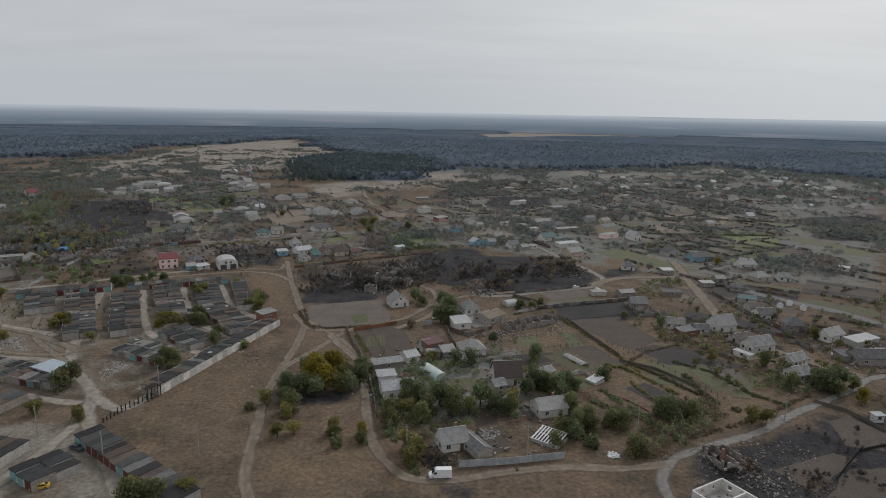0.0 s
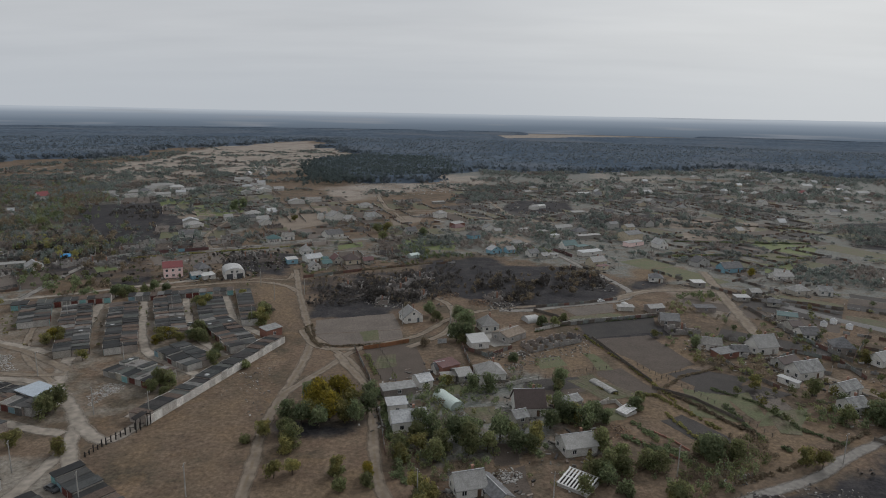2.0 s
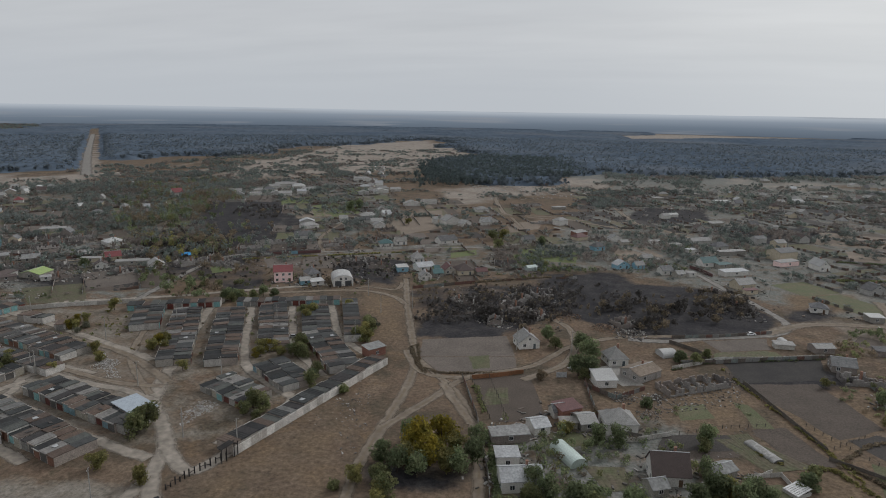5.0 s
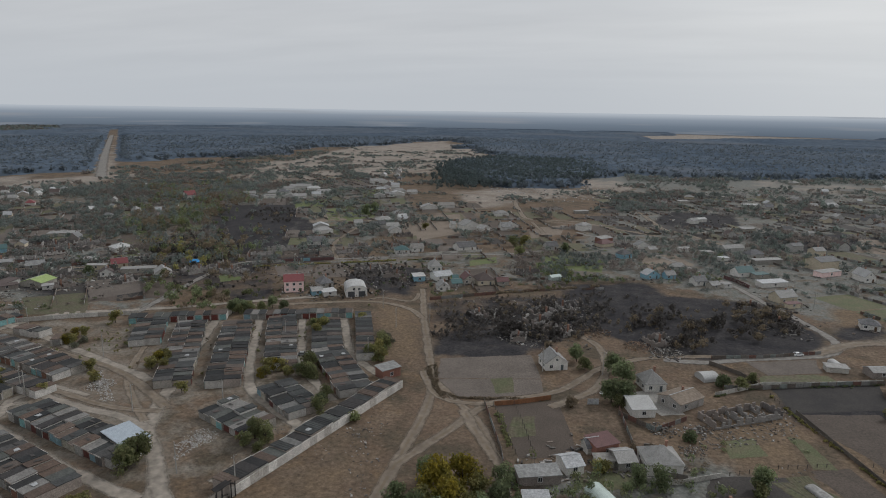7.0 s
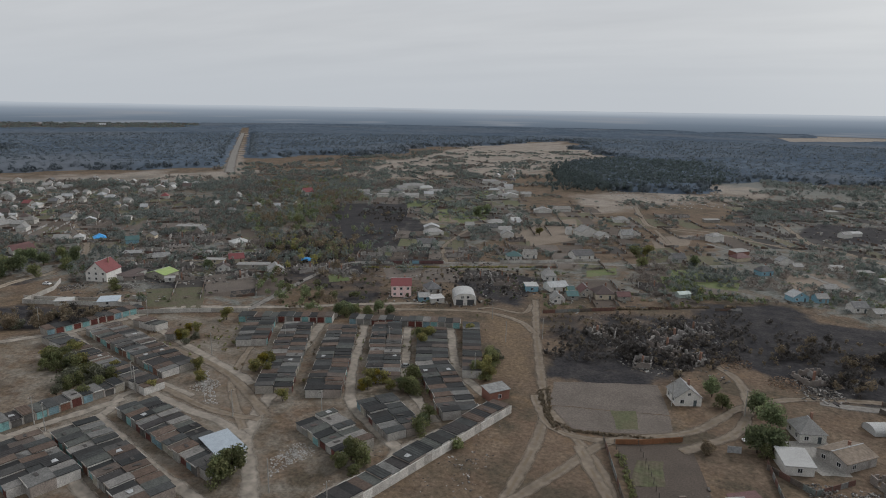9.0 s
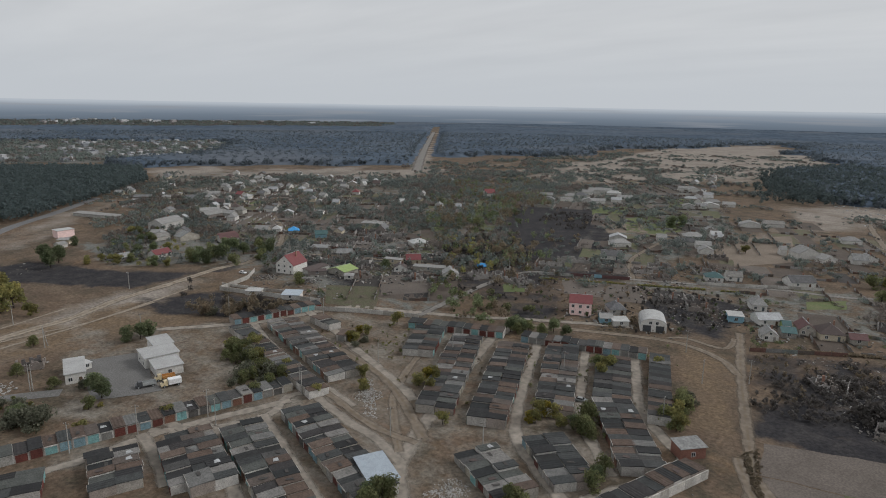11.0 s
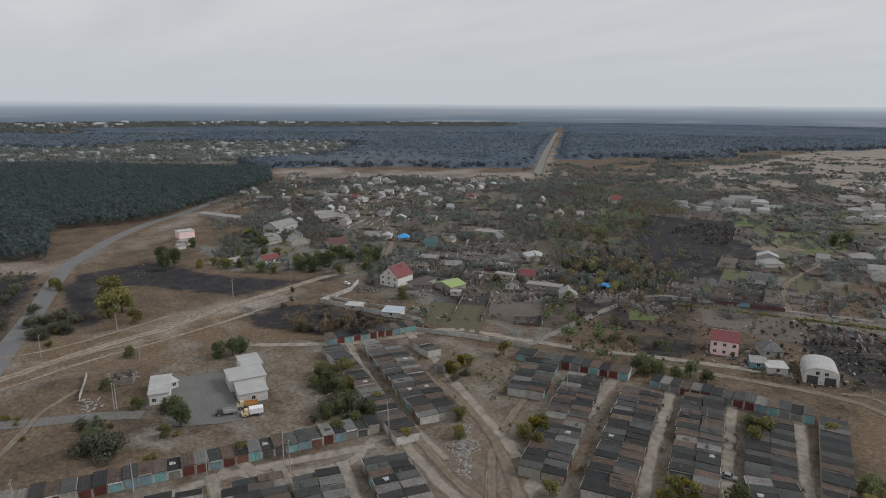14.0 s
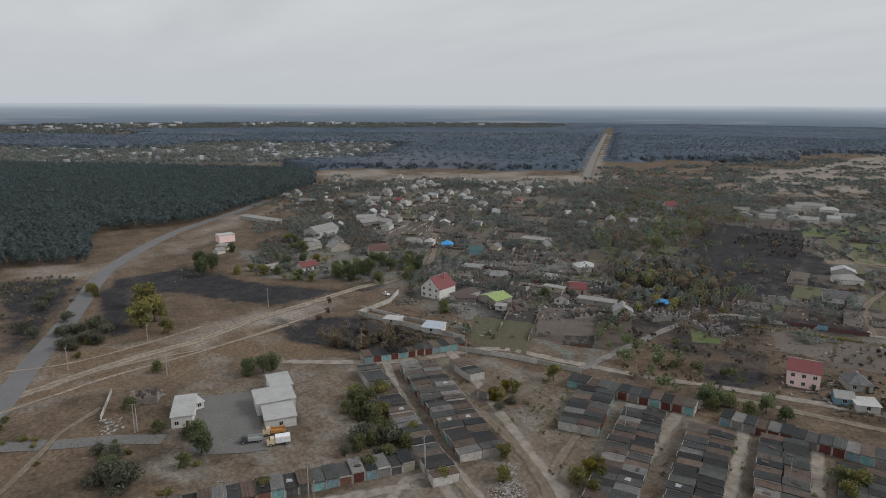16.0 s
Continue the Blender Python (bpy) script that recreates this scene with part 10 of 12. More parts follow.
plot("garden_plot", [(99.9, 207.7), (111.9, 214.3), (104.9, 195.9), (98.6, 197.2)], M_ROW, "kitchen garden beds in rows", z=0.04, rows=6)
plot("garden_plot", [(2.8, 207.8), (12.9, 209.4), (14.2, 198.3), (7.5, 196.8)], M_ROW, "small kitchen garden beds", z=0.04, rows=5)
plot("garden_plot", [(11.3, 186.0), (19.3, 187.0), (18.5, 175.0), (11.0, 174.1)], M_SOIL, "brown yard behind trees", z=0.04, rows=0)
plot("garden_plot", [(43.8, 208.5), (52.5, 211.3), (54.0, 203.5), (43.3, 199.1)], M_GRASS, "green lawn by a shed", z=0.04, rows=0)
plot("garden_plot", [(89.9, 152.6), (110.6, 162.0), (116.5, 158.3), (94.7, 142.5)], M_SOIL, "brown ashy plot on burnt ground", z=0.04, rows=0)
plot("garden_plot", [(110.7, 153.3), (122.3, 154.8), (111.2, 138.7), (93.9, 138.2)], M_SOIL, "brown ashy plot on burnt ground", z=0.04, rows=0)
plot("garden_plot", [(120.6, 181.0), (129.9, 185.2), (134.5, 172.4), (129.9, 165.7)], M_SOIL, "brown garden plot by the road", z=0.04, rows=0)
plot("garden_plot", [(9.3, 167.9), (19.7, 174.8), (20.2, 159.5), (12.2, 156.3)], M_SOIL, "brown yard with paving slabs", z=0.04, rows=0)
plot("garden_plot", [(-160.3, 386.6), (-170.1, 412.3), (-151.5, 422.0), (-141.9, 396.0)], M_SOILP, "pale garden plot behind the pink house", z=0.04, rows=0)
plot("garden_plot", [(-139.3, 394.8), (-149.4, 423.0), (-134.2, 427.9), (-122.3, 403.5)], M_DARKSOIL, "dark tilled plot behind houses", z=0.04, rows=0)
plot("garden_plot", [(-279.8, 310.5), (-256.6, 327.1), (-231.1, 299.2), (-255.2, 290.0)], M_ROW, "overgrown garden with yellowed grass", z=0.04, rows=6)
plot("garden_plot", [(-258.0, 332.5), (-237.0, 343.3), (-226.4, 323.0), (-245.1, 313.6)], M_SOIL, "brown tilled garden plot", z=0.04, rows=0)
plot("yard", [(-265.9, 186.0), (-258.3, 203.2), (-220.3, 192.7), (-230.6, 175.0)], M_YARD, "grey asphalt yard before the workshop", z=0.12, rows=0)
parcels([(180.0, 598.9), (350.3, 648.5), (219.0, 409.3), (172.5, 407.8), (147.3, 445.5)], 32.5, 51, strip=(12, 40), length=(14, 30))
parcels([(-10.6, 857.6), (482.7, 889.8), (344.6, 638.2), (-6.1, 572.4)], 22.5, 52, mats=(M_SOIL, M_DARKSOIL, M_BURNSOIL, M_ROW), skip=0.45)
parcels([(-402.4, 898.6), (-310.9, 970.7), (-161.6, 529.7), (-212.6, 494.2)], 42.5, 53)
parcels([(-179.3, 703.8), (-19.9, 695.9), (-13.1, 488.1), (-132.9, 465.5)], 22.5, 54, skip=0.5)
parcels([(-708.9, 383.2), (-595.8, 600.4), (-415.8, 505.9), (-452.0, 370.7), (-534.1, 326.0)], 35.0, 55, skip=0.5)
parcels([(-350.3, 373.5), (-283.5, 406.4), (-224.3, 341.5), (-251.7, 301.0)], 40.0, 56, mats=(M_SOIL, M_BURNSOIL, M_ROW, M_DARKSOIL), skip=0.4)
parcels([(-99.7, 438.5), (-3.2, 496.1), (-3.8, 414.8), (-78.7, 377.0)], 22.5, 57, skip=0.5)
parcels([(114.9, 334.5), (236.4, 355.1), (192.4, 258.5), (131.8, 230.2), (113.3, 254.3)], 57.5, 58, skip=0.5)
parcels([(-492.5, 389.3), (-440.7, 468.2), (-329.0, 459.0), (-283.5, 406.4), (-350.3, 373.5), (-415.7, 358.1)], 38.0, 59, mats=(M_GRASS, M_SOILP, M_ROW, M_SOIL, M_SOILP), skip=0.3)
parcels([(-431.2, 617.7), (-225.1, 740.0), (-115.0, 470.3), (-198.8, 429.6), (-272.5, 424.1)], 22.5, 60, mats=(M_GRASS, M_SOILP, M_ROW, M_SOIL), skip=0.5)
parcels([(-685.4, 491.1), (-454.9, 629.2), (-285.5, 417.1), (-437.0, 336.2)], 42.5, 61, mats=(M_GRASS, M_SOILP, M_ROW, M_SOIL, M_SOILP), skip=0.5)
parcels([(105.4, 530.2), (419.4, 589.3), (259.9, 356.8), (151.8, 349.1), (113.1, 411.4)], 30.5, 62, mats=(M_GRASS, M_SOIL, M_ROW, M_GRASS), skip=0.6, strip=(14, 34))
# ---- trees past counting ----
belt([(59.2, 978.3), (679.1, 967.9), (419.4, 589.3), (34.3, 545.2)], 6.0, 0.40, 61, 1.2, 7.0, ((M_HAZYLEAF, 0.4, "grey-green trees and brush between far houses, paled by painted haze"), (M_HAZYBRUSH, 0.35, "dull green trees among the gardens, paled by painted haze"), (M_HAZYBROWN, 0.25, "brown autumn brush between the plots, paled by painted haze")), n=16)
belt([(-119.1, 548.5), (419.4, 589.3), (259.9, 356.8), (132.3, 388.8), (82.5, 408.8), (-30.8, 425.5)], 4.5, 0.48, 71, 1.0, 5.2, ((M_HAZYLEAF, 0.35, "green trees round the houses, greyed by painted haze"), (M_HAZYBRUSH, 0.35, "dull green trees among the gardens, paled by painted haze"), (M_HAZYBROWN, 0.3, "brown autumn brush between the plots, paled by painted haze")), n=20, bare=0.35)
belt([(-520.4, 733.4), (-198.9, 782.6), (-52.7, 756.1), (-37.3, 525.9), (-139.6, 453.9), (-197.4, 426.9), (-279.0, 420.6)], 4.8, 0.28, 81, 1.0, 5.0, ((M_HAZYLEAF, 0.35, "green trees round the houses, greyed by painted haze"), (M_HAZYBRUSH, 0.35, "dull green trees among the gardens, paled by painted haze"), (M_HAZYBROWN, 0.3, "brown autumn brush between the plots, paled by painted haze")), n=20)
belt([(-839.1, 396.4), (-648.7, 741.5), (-301.3, 447.1), (-298.1, 346.6), (-415.7, 358.1), (-489.2, 279.4)], 4.6, 0.46, 91, 1.2, 6.0, ((M_HAZYLEAF, 0.35, "green trees round the houses, greyed by painted haze"), (M_HAZYBRUSH, 0.35, "dull green trees among the gardens, paled by painted haze"), (M_HAZYBROWN, 0.3, "brown autumn brush between the plots, paled by painted haze")), n=20)
belt([(-902.7, 472.3), (-491.3, 695.6), (-226.5, 352.5), (-418.6, 253.7)], 4.8, 0.55, 101, 1.2, 6.2, ((M_HAZYLEAF, 0.35, "green trees round the houses, greyed by painted haze"), (M_HAZYBRUSH, 0.35, "dull green trees among the gardens, paled by painted haze"), (M_HAZYBROWN, 0.3, "brown autumn brush between the plots, paled by painted haze")), n=20)
belt([(-597.9, 690.1), (-399.2, 1053.2), (-236.2, 628.8), (-385.4, 650.3), (-340.2, 472.0)], 5.5, 0.30, 121, 1.2, 6.5, ((M_HAZYLEAF, 0.4, "grey-green trees and brush between far houses, paled by painted haze"), (M_HAZYBRUSH, 0.35, "dull green trees among the gardens, paled by painted haze"), (M_HAZYBROWN, 0.25, "brown autumn brush between the plots, paled by painted haze")), n=16)
belt([(-646.1, 701.2), (-356.6, 830.5), (-209.1, 776.4), (-136.8, 503.6), (-173.0, 395.2), (-343.7, 364.9)], 5.0, 0.42, 131, 1.6, 8.0, ((M_HAZYLEAF, 0.35, "green trees round the houses, greyed by painted haze"), (M_HAZYBRUSH, 0.35, "dull green trees among the gardens, paled by painted haze"), (M_HAZYBROWN, 0.3, "brown autumn brush between the plots, paled by painted haze")), n=20)
belt([(-615.5, 770.6), (-692.8, 1054.6), (-699.3, 1372.6), (-596.1, 1565.7), (-524.0, 931.4), (-457.7, 716.4), (-526.3, 687.3)], 7.0, 0.40, 181, 1.0, 6.0, ((M_HAZYLEAF, 0.4, "grey-green trees and brush between far houses, paled by painted haze"), (M_HAZYBRUSH, 0.35, "dull green trees among the gardens, paled by painted haze"), (M_HAZYBROWN, 0.25, "brown autumn brush between the plots, paled by painted haze")), n=14)
belt([(-477.9, 745.5), (-579.1, 1522.5), (-260.8, 1619.8), (-218.7, 1241.1), (-241.7, 941.8)], 7.0, 0.20, 191, 0.8, 4.0, ((M_HAZYLEAF, 0.4, "grey-green trees and brush between far houses, paled by painted haze"), (M_HAZYBRUSH, 0.35, "dull green trees among the gardens, paled by painted haze"), (M_HAZYBROWN, 0.25, "brown autumn brush between the plots, paled by painted haze")), n=14)
belt([(-745.4, 853.8), (-450.0, 1052.0), (-311.7, 1342.5), (-200.7, 860.1), (-499.3, 715.1)], 7.0, 0.24, 201, 0.8, 5.0, ((M_HAZYLEAF, 0.4, "grey-green trees and brush between far houses, paled by painted haze"), (M_HAZYBRUSH, 0.35, "dull green trees among the gardens, paled by painted haze"), (M_HAZYBROWN, 0.25, "brown autumn brush between the plots, paled by painted haze")), n=14)
belt([(-142.0, 816.8), (19.4, 943.8), (175.5, 1038.3), (118.8, 736.4), (-46.3, 660.3)], 5.0, 0.30, 211, 0.8, 5.0, ((M_HAZYLEAF, 0.4, "grey-green trees and brush between far houses, paled by painted haze"), (M_HAZYBRUSH, 0.35, "dull green trees among the gardens, paled by painted haze"), (M_HAZYBROWN, 0.25, "brown autumn brush between the plots, paled by painted haze")), n=16)
belt([(-745.3, 839.2), (-548.4, 1441.9), (-386.5, 1020.3), (-572.2, 710.5)], 7.0, 0.22, 221, 0.8, 5.0, ((M_HAZYLEAF, 0.4, "grey-green trees and brush between far houses, paled by painted haze"), (M_HAZYBRUSH, 0.35, "dull green trees among the gardens, paled by painted haze"), (M_HAZYBROWN, 0.25, "brown autumn brush between the plots, paled by painted haze")), n=14)
belt([(79.9, 283.0), (118.8, 346.7), (259.9, 356.8), (146.9, 192.2), (118.0, 183.2), (94.4, 190.1), (76.4, 227.6)], 3.0, 0.30, 141, 0.6, 4.6, ((M_LEAFDK, 0.45, "dark green bushes round the yards"), (M_LEAF, 0.25, "green bushes round the yards"), (M_RUST, 0.3, "brown autumn weeds along the plots")), n=26, near=0.55, bare=0.97)
belt([(-28.6, 222.6), (49.2, 257.9), (76.4, 227.6), (94.5, 186.1), (62.6, 156.5), (19.0, 150.9), (-12.4, 152.7)], 2.6, 0.34, 151, 0.6, 4.8, ((M_LEAFDK, 0.45, "dark green bushes round the yards"), (M_LEAF, 0.25, "green bushes round the yards"), (M_RUST, 0.3, "brown autumn weeds along the plots")), n=28, near=0.6, bare=0.97)
belt([(-117.2, 452.4), (-3.0, 512.1), (78.9, 523.7), (61.9, 433.2), (-3.8, 414.8), (-87.4, 367.8)], 3.4, 0.34, 161, 0.6, 4.6, ((M_LEAFDK, 0.35, "dark green trees round the houses"), (M_HAZYBRUSH, 0.35, "dull green trees among the gardens, paled by painted haze"), (M_HAZYBROWN, 0.3, "brown autumn brush between the plots, paled by painted haze")), n=24, near=0.5)
belt([(-376.6, 334.1), (-287.8, 420.9), (-223.0, 343.5), (-256.9, 293.3), (-296.8, 285.2)], 3.2, 0.30, 171, 0.6, 4.4, ((M_LEAFDK, 0.35, "dark green trees round the houses"), (M_HAZYBRUSH, 0.35, "dull green trees among the gardens, paled by painted haze"), (M_HAZYBROWN, 0.3, "brown autumn brush between the plots, paled by painted haze")), n=24, near=0.4)
groves([(-45.0, 288.5), (-48.9, 334.7), (-45.9, 360.4), (-27.2, 376.0), (-16.9, 314.6), (-23.6, 289.8)], 40, 141, 0.95, mix=(("burnt", 0.7), ("brown", 0.3)))
groves([(0.4, 363.9), (81.6, 403.7), (82.6, 356.7), (30.0, 317.7)], 90, 151, 0.90, mix=(("burnt", 0.5), ("brown", 0.5)))
groves([(-459.4, 594.2), (-425.2, 710.9), (-266.8, 474.8), (-305.0, 441.4)], 130, 161, 1.10, mix=(("dark_green", 0.45), ("brown", 0.35), ("silver", 0.2)))
groves([(-345.2, 268.1), (-295.7, 262.9), (-262.0, 270.9), (-262.1, 245.0), (-286.1, 233.1)], 40, 171, 0.90, mix=(("burnt", 0.5), ("brown", 0.5)))
groves([(-241.6, 372.1), (-107.3, 441.9), (-88.5, 372.1), (-197.1, 314.4)], 420, 251, 0.40, mix=(("burnt", 0.4), ("brown", 0.35), ("dark_green", 0.25)), faces=28, label="low scrub and weeds among the plots")
groves([(-85.2, 359.5), (-3.9, 404.9), (54.9, 396.0), (43.4, 334.8), (-4.5, 333.3), (-26.8, 311.2), (-69.6, 301.6)], 700, 261, 0.42, mix=(("burnt", 0.85), ("brown", 0.15)), faces=28, label="low scrub and weeds among the plots")
groves([(73.8, 161.3), (96.3, 171.7), (119.8, 183.3), (131.4, 169.6), (111.5, 140.6), (87.6, 139.9)], 150, 271, 0.36, mix=(("burnt", 0.7), ("brown", 0.3)), faces=28, label="low scrub and weeds among the plots")
groves([(-253.3, 243.5), (-204.4, 299.7), (-170.8, 303.7), (-108.5, 347.8), (-74.9, 277.6), (-93.7, 254.6)], 240, 281, 0.30, mix=(("olive", 0.4), ("brown", 0.3), ("green", 0.3)), faces=28, label="low scrub and weeds among the plots")
groves([(-465.7, 133.9), (-455.4, 170.0), (-384.7, 154.4), (-357.2, 144.5), (-336.9, 133.0)], 120, 291, 0.45, mix=(("burnt", 0.4), ("silver", 0.4), ("brown", 0.2)), faces=30, label="low scrub and weeds among the plots")
groves([(-308.8, 435.7), (-261.2, 460.7), (-226.8, 403.8), (-242.2, 366.3)], 110, 301, 1.00, mix=(("brown", 0.55), ("burnt", 0.2), ("olive", 0.25)))
belt([(-1354.8, -36.0), (-1081.0, 477.2), (-979.0, 681.1), (-1489.2, 981.7), (-1725.1, 677.7), (-1923.7, -108.5)], 9.0, 0.62, 331, 3.0, 9.0, ((M_HAZYLEAF, 0.4, "grey-green trees and brush between far houses, paled by painted haze"), (M_HAZYBRUSH, 0.35, "dull green trees among the gardens, paled by painted haze"), (M_HAZYBROWN, 0.25, "brown autumn brush between the plots, paled by painted haze")), n=9)
belt([(-2073.1, -24.8), (-2468.6, 696.6), (-1897.9, 2005.0), (-3257.8, 3380.3), (-4224.2, 1106.3), (-3006.2, -96.4)], 15.0, 0.62, 341, 4.0, 10.0, ((M_HAZYLEAF, 0.4, "grey-green trees and brush between far houses, paled by painted haze"), (M_HAZYBRUSH, 0.35, "dull green trees among the gardens, paled by painted haze"), (M_HAZYBROWN, 0.25, "brown autumn brush between the plots, paled by painted haze")), n=6)
belt([(32.3, 954.0), (196.9, 1015.0), (372.2, 1051.1), (531.8, 964.4), (604.6, 860.4), (738.6, 1056.0), (552.9, 1202.3), (235.4, 1219.4), (36.4, 1085.0)], 6.5, 0.55, 401, 1.2, 7.0, ((M_HAZYLEAF, 0.4, "grey-green trees and brush between far houses, paled by painted haze"), (M_HAZYBRUSH, 0.35, "dull green trees among the gardens, paled by painted haze"), (M_HAZYBROWN, 0.25, "brown autumn brush between the plots, paled by painted haze")), n=14)
belt([(-528.8, 689.5), (-458.3, 800.2), (-268.7, 539.0), (-199.4, 391.1), (-247.3, 379.2), (-354.4, 470.9)], 4.6, 0.62, 411, 2.5, 9.0, ((M_LEAFDK, 0.35, "dark green trees on the slope"), (M_HAZYBRUSH, 0.25, "dull green trees on the slope, paled by painted haze"), (M_RUST, 0.4, "brown autumn trees on the slope")), n=22)
groves([(-312.1, 569.0), (-307.0, 638.8), (-265.6, 591.5), (-234.3, 510.9), (-222.8, 456.9), (-236.0, 420.5), (-268.7, 493.6)], 120, 421, 0.6, mix=(("burnt", 0.8), ("brown", 0.2)), faces=40, label="low scrub on burnt ground")
# ---- rubble and litter ----
litter([(-63.2, 353.2), (-13.5, 386.4), (-10.4, 336.5), (-26.8, 311.2), (-43.0, 314.5)], 900, 1, M_RUBBLEI, "ash-grey rubble of burnt houses", size=0.48)
litter([(-74.7, 372.2), (-6.9, 393.0), (-5.3, 315.4), (-40.0, 313.0)], 800, 2, M_RUBBLEI, "ash-grey rubble of burnt houses", size=0.42)
litter([(22.7, 260.1), (58.6, 281.7), (54.1, 258.2), (23.7, 243.0)], 620, 3, M_RUBBLEI, "rubble round a burnt house", size=0.30)
litter([(72.2, 161.3), (94.6, 171.6), (94.8, 153.4), (90.4, 140.0), (63.6, 139.2)], 520, 4, M_RUBBLEI, "charred rubble of a burnt yard", size=0.30)
litter([(-350.3, 373.5), (-299.8, 425.3), (-232.1, 354.3), (-271.0, 323.5)], 420, 5, M_RUBBLEI, "rubble and scrap among damaged houses", size=0.72)
litter([(-362.5, 376.0), (-297.1, 431.5), (-231.8, 349.8), (-294.8, 317.3)], 360, 6, M_RUBBLEI, "rubble and scrap among damaged houses", size=0.72)
litter([(13.0, 339.1), (38.2, 340.9), (29.6, 312.5), (15.0, 311.5)], 132, 7, M_RUBBLEI, "rubble beside the burnt field", size=0.64)
litter([(66.1, 399.1), (92.3, 385.6), (84.5, 350.4), (65.9, 355.5)], 156, 8, M_RUBBLEI, "rubble of a burnt house", size=0.64)
litter([(4.2, 932.8), (544.6, 1002.6), (340.9, 631.5), (3.5, 563.1)], 2600, 9, M_RUBBLEI, "scattered ruins and scrap of the far village", size=0.75)
litter([(-78.4, 231.1), (-66.2, 238.2), (-57.7, 199.2), (-64.6, 197.4)], 96, 10, M_RUBBLEI, "pale rubbish strewn on dry grass", size=0.28)
litter([(-99.1, 221.9), (-84.6, 242.8), (-68.6, 258.3), (-64.7, 223.1), (-80.7, 207.1)], 156, 11, M_RUBBLEI, "pale rubbish strewn on dry grass", size=0.22)
litter([(-488.9, 352.9), (-406.7, 439.2), (-323.5, 389.7), (-340.7, 341.7), (-417.7, 325.3)], 360, 12, M_RUBBLEI, "scrap and timber in village yards", size=0.64)
litter([(-263.7, 400.7), (-144.7, 492.3), (-117.5, 408.6), (-228.3, 364.8)], 480, 13, M_RUBBLEI, "rubble and scrap of burnt yards", size=0.64)
litter([(-440.7, 214.0), (-440.3, 226.3), (-408.1, 220.0), (-417.4, 206.3)], 36, 14, M_RUBBLEI, "pale scrap on burnt grass", size=0.48)
litter([(-20.2, 223.0), (51.5, 244.5), (42.9, 180.3), (-8.2, 158.6)], 200, 15, M_RUBBLEI, "boards and scrap in garden yards", size=0.24)
litter([(-311.7, 285.1), (-290.4, 313.5), (-255.5, 302.9), (-268.5, 267.6)], 156, 16, M_RUBBLEI, "building waste in a walled yard", size=0.56)
litter([(-134.2, 394.7), (-114.6, 413.5), (-102.2, 386.1), (-119.6, 373.7)], 220, 17, M_RUBBLEI, "burnt rubble behind the garages", size=0.32)
litter([(-179.2, 243.5), (-176.8, 246.4), (-155.1, 227.2), (-159.0, 225.3)], 420, 18, M_CHALK, "white spoil heap of broken stone", size=0.22)
litter([(-119.5, 209.1), (-113.9, 216.5), (-111.5, 214.4), (-114.0, 199.9)], 240, 19, M_CHALK, "white stone spoil on the ground", size=0.22)
litter([(-266.2, 156.5), (-263.8, 163.1), (-253.5, 163.1), (-255.1, 156.7)], 60, 20, M_CHALK, "broken concrete slabs by the track", size=0.48)
litter([(-139.7, 859.8), (-63.6, 919.0), (6.2, 905.6), (15.0, 795.1), (-51.6, 740.0), (-108.6, 723.8)], 700, 21, M_GRAVE, "pale gravestones and railings of a cemetery", size=0.72)
clutter([(-28.6, 222.6), (49.2, 257.9), (93.4, 283.8), (259.9, 356.8), (146.9, 192.2), (76.7, 164.5), (35.6, 160.0), (-10.9, 152.7)], 1500, 1)
clutter([(-217.7, 434.0), (-2.6, 568.2), (62.7, 546.5), (45.0, 424.8), (-87.4, 367.8), (-160.9, 335.6)], 1200, 2)
clutter([(-515.4, 385.1), (-330.6, 487.4), (-213.2, 335.3), (-335.7, 272.9)], 900, 3)
clutter([(-543.8, 311.2), (-348.0, 492.7), (-233.5, 443.0), (-249.1, 304.9), (-330.1, 298.9), (-385.4, 254.0)], 900, 4)
clutter([(63.1, 586.7), (450.2, 634.2), (259.9, 356.8), (70.2, 343.2)], 1000, 5)
# ---- hedges ----
hedge([(53.1, 287.9), (58.7, 268.7), (64.4, 250.9), (70.2, 232.2), (73.8, 217.1)], 1, s0=0.4, s1=1.0, material=M_OLIVE)
hedge([(71.7, 225.6), (78.4, 216.5), (85.4, 203.1), (97.1, 187.3)], 2, s0=0.5, s1=1.3, material=M_RUST)
hedge([(34.2, 190.8), (48.1, 194.0), (58.3, 184.8), (63.6, 180.7)], 3, s0=0.5, s1=1.4, material=M_LEAFDK)
hedge([(70.4, 224.3), (82.9, 237.9), (99.0, 246.6)], 4, s0=0.4, s1=1.0, material=M_RUST)
hedge([(67.6, 208.4), (71.9, 191.7), (74.9, 182.1)], 5, s0=0.4, s1=0.9, material=M_OLIVE)
hedge([(34.9, 282.9), (53.0, 295.6), (73.0, 301.1), (95.1, 309.2)], 6, s0=0.4, s1=0.9, material=M_LEAFDK)
hedge([(89.9, 220.8), (89.2, 208.1), (91.5, 191.6), (96.4, 186.1)], 7, s0=0.5, s1=1.4, material=M_LEAFDK)
hedge([(-26.5, 222.7), (-19.5, 193.8), (-13.6, 167.8), (-4.7, 147.5)], 8, s0=0.5, s1=1.5, material=M_LEAFDK)
hedge([(-34.2, 250.9), (-29.4, 236.8), (-24.5, 224.8)], 9, s0=0.4, s1=1.0, material=M_LEAF)
hedge([(73.8, 168.9), (95.3, 179.4), (125.8, 199.4)], 10, s0=0.4, s1=1.1, material=M_RUST)
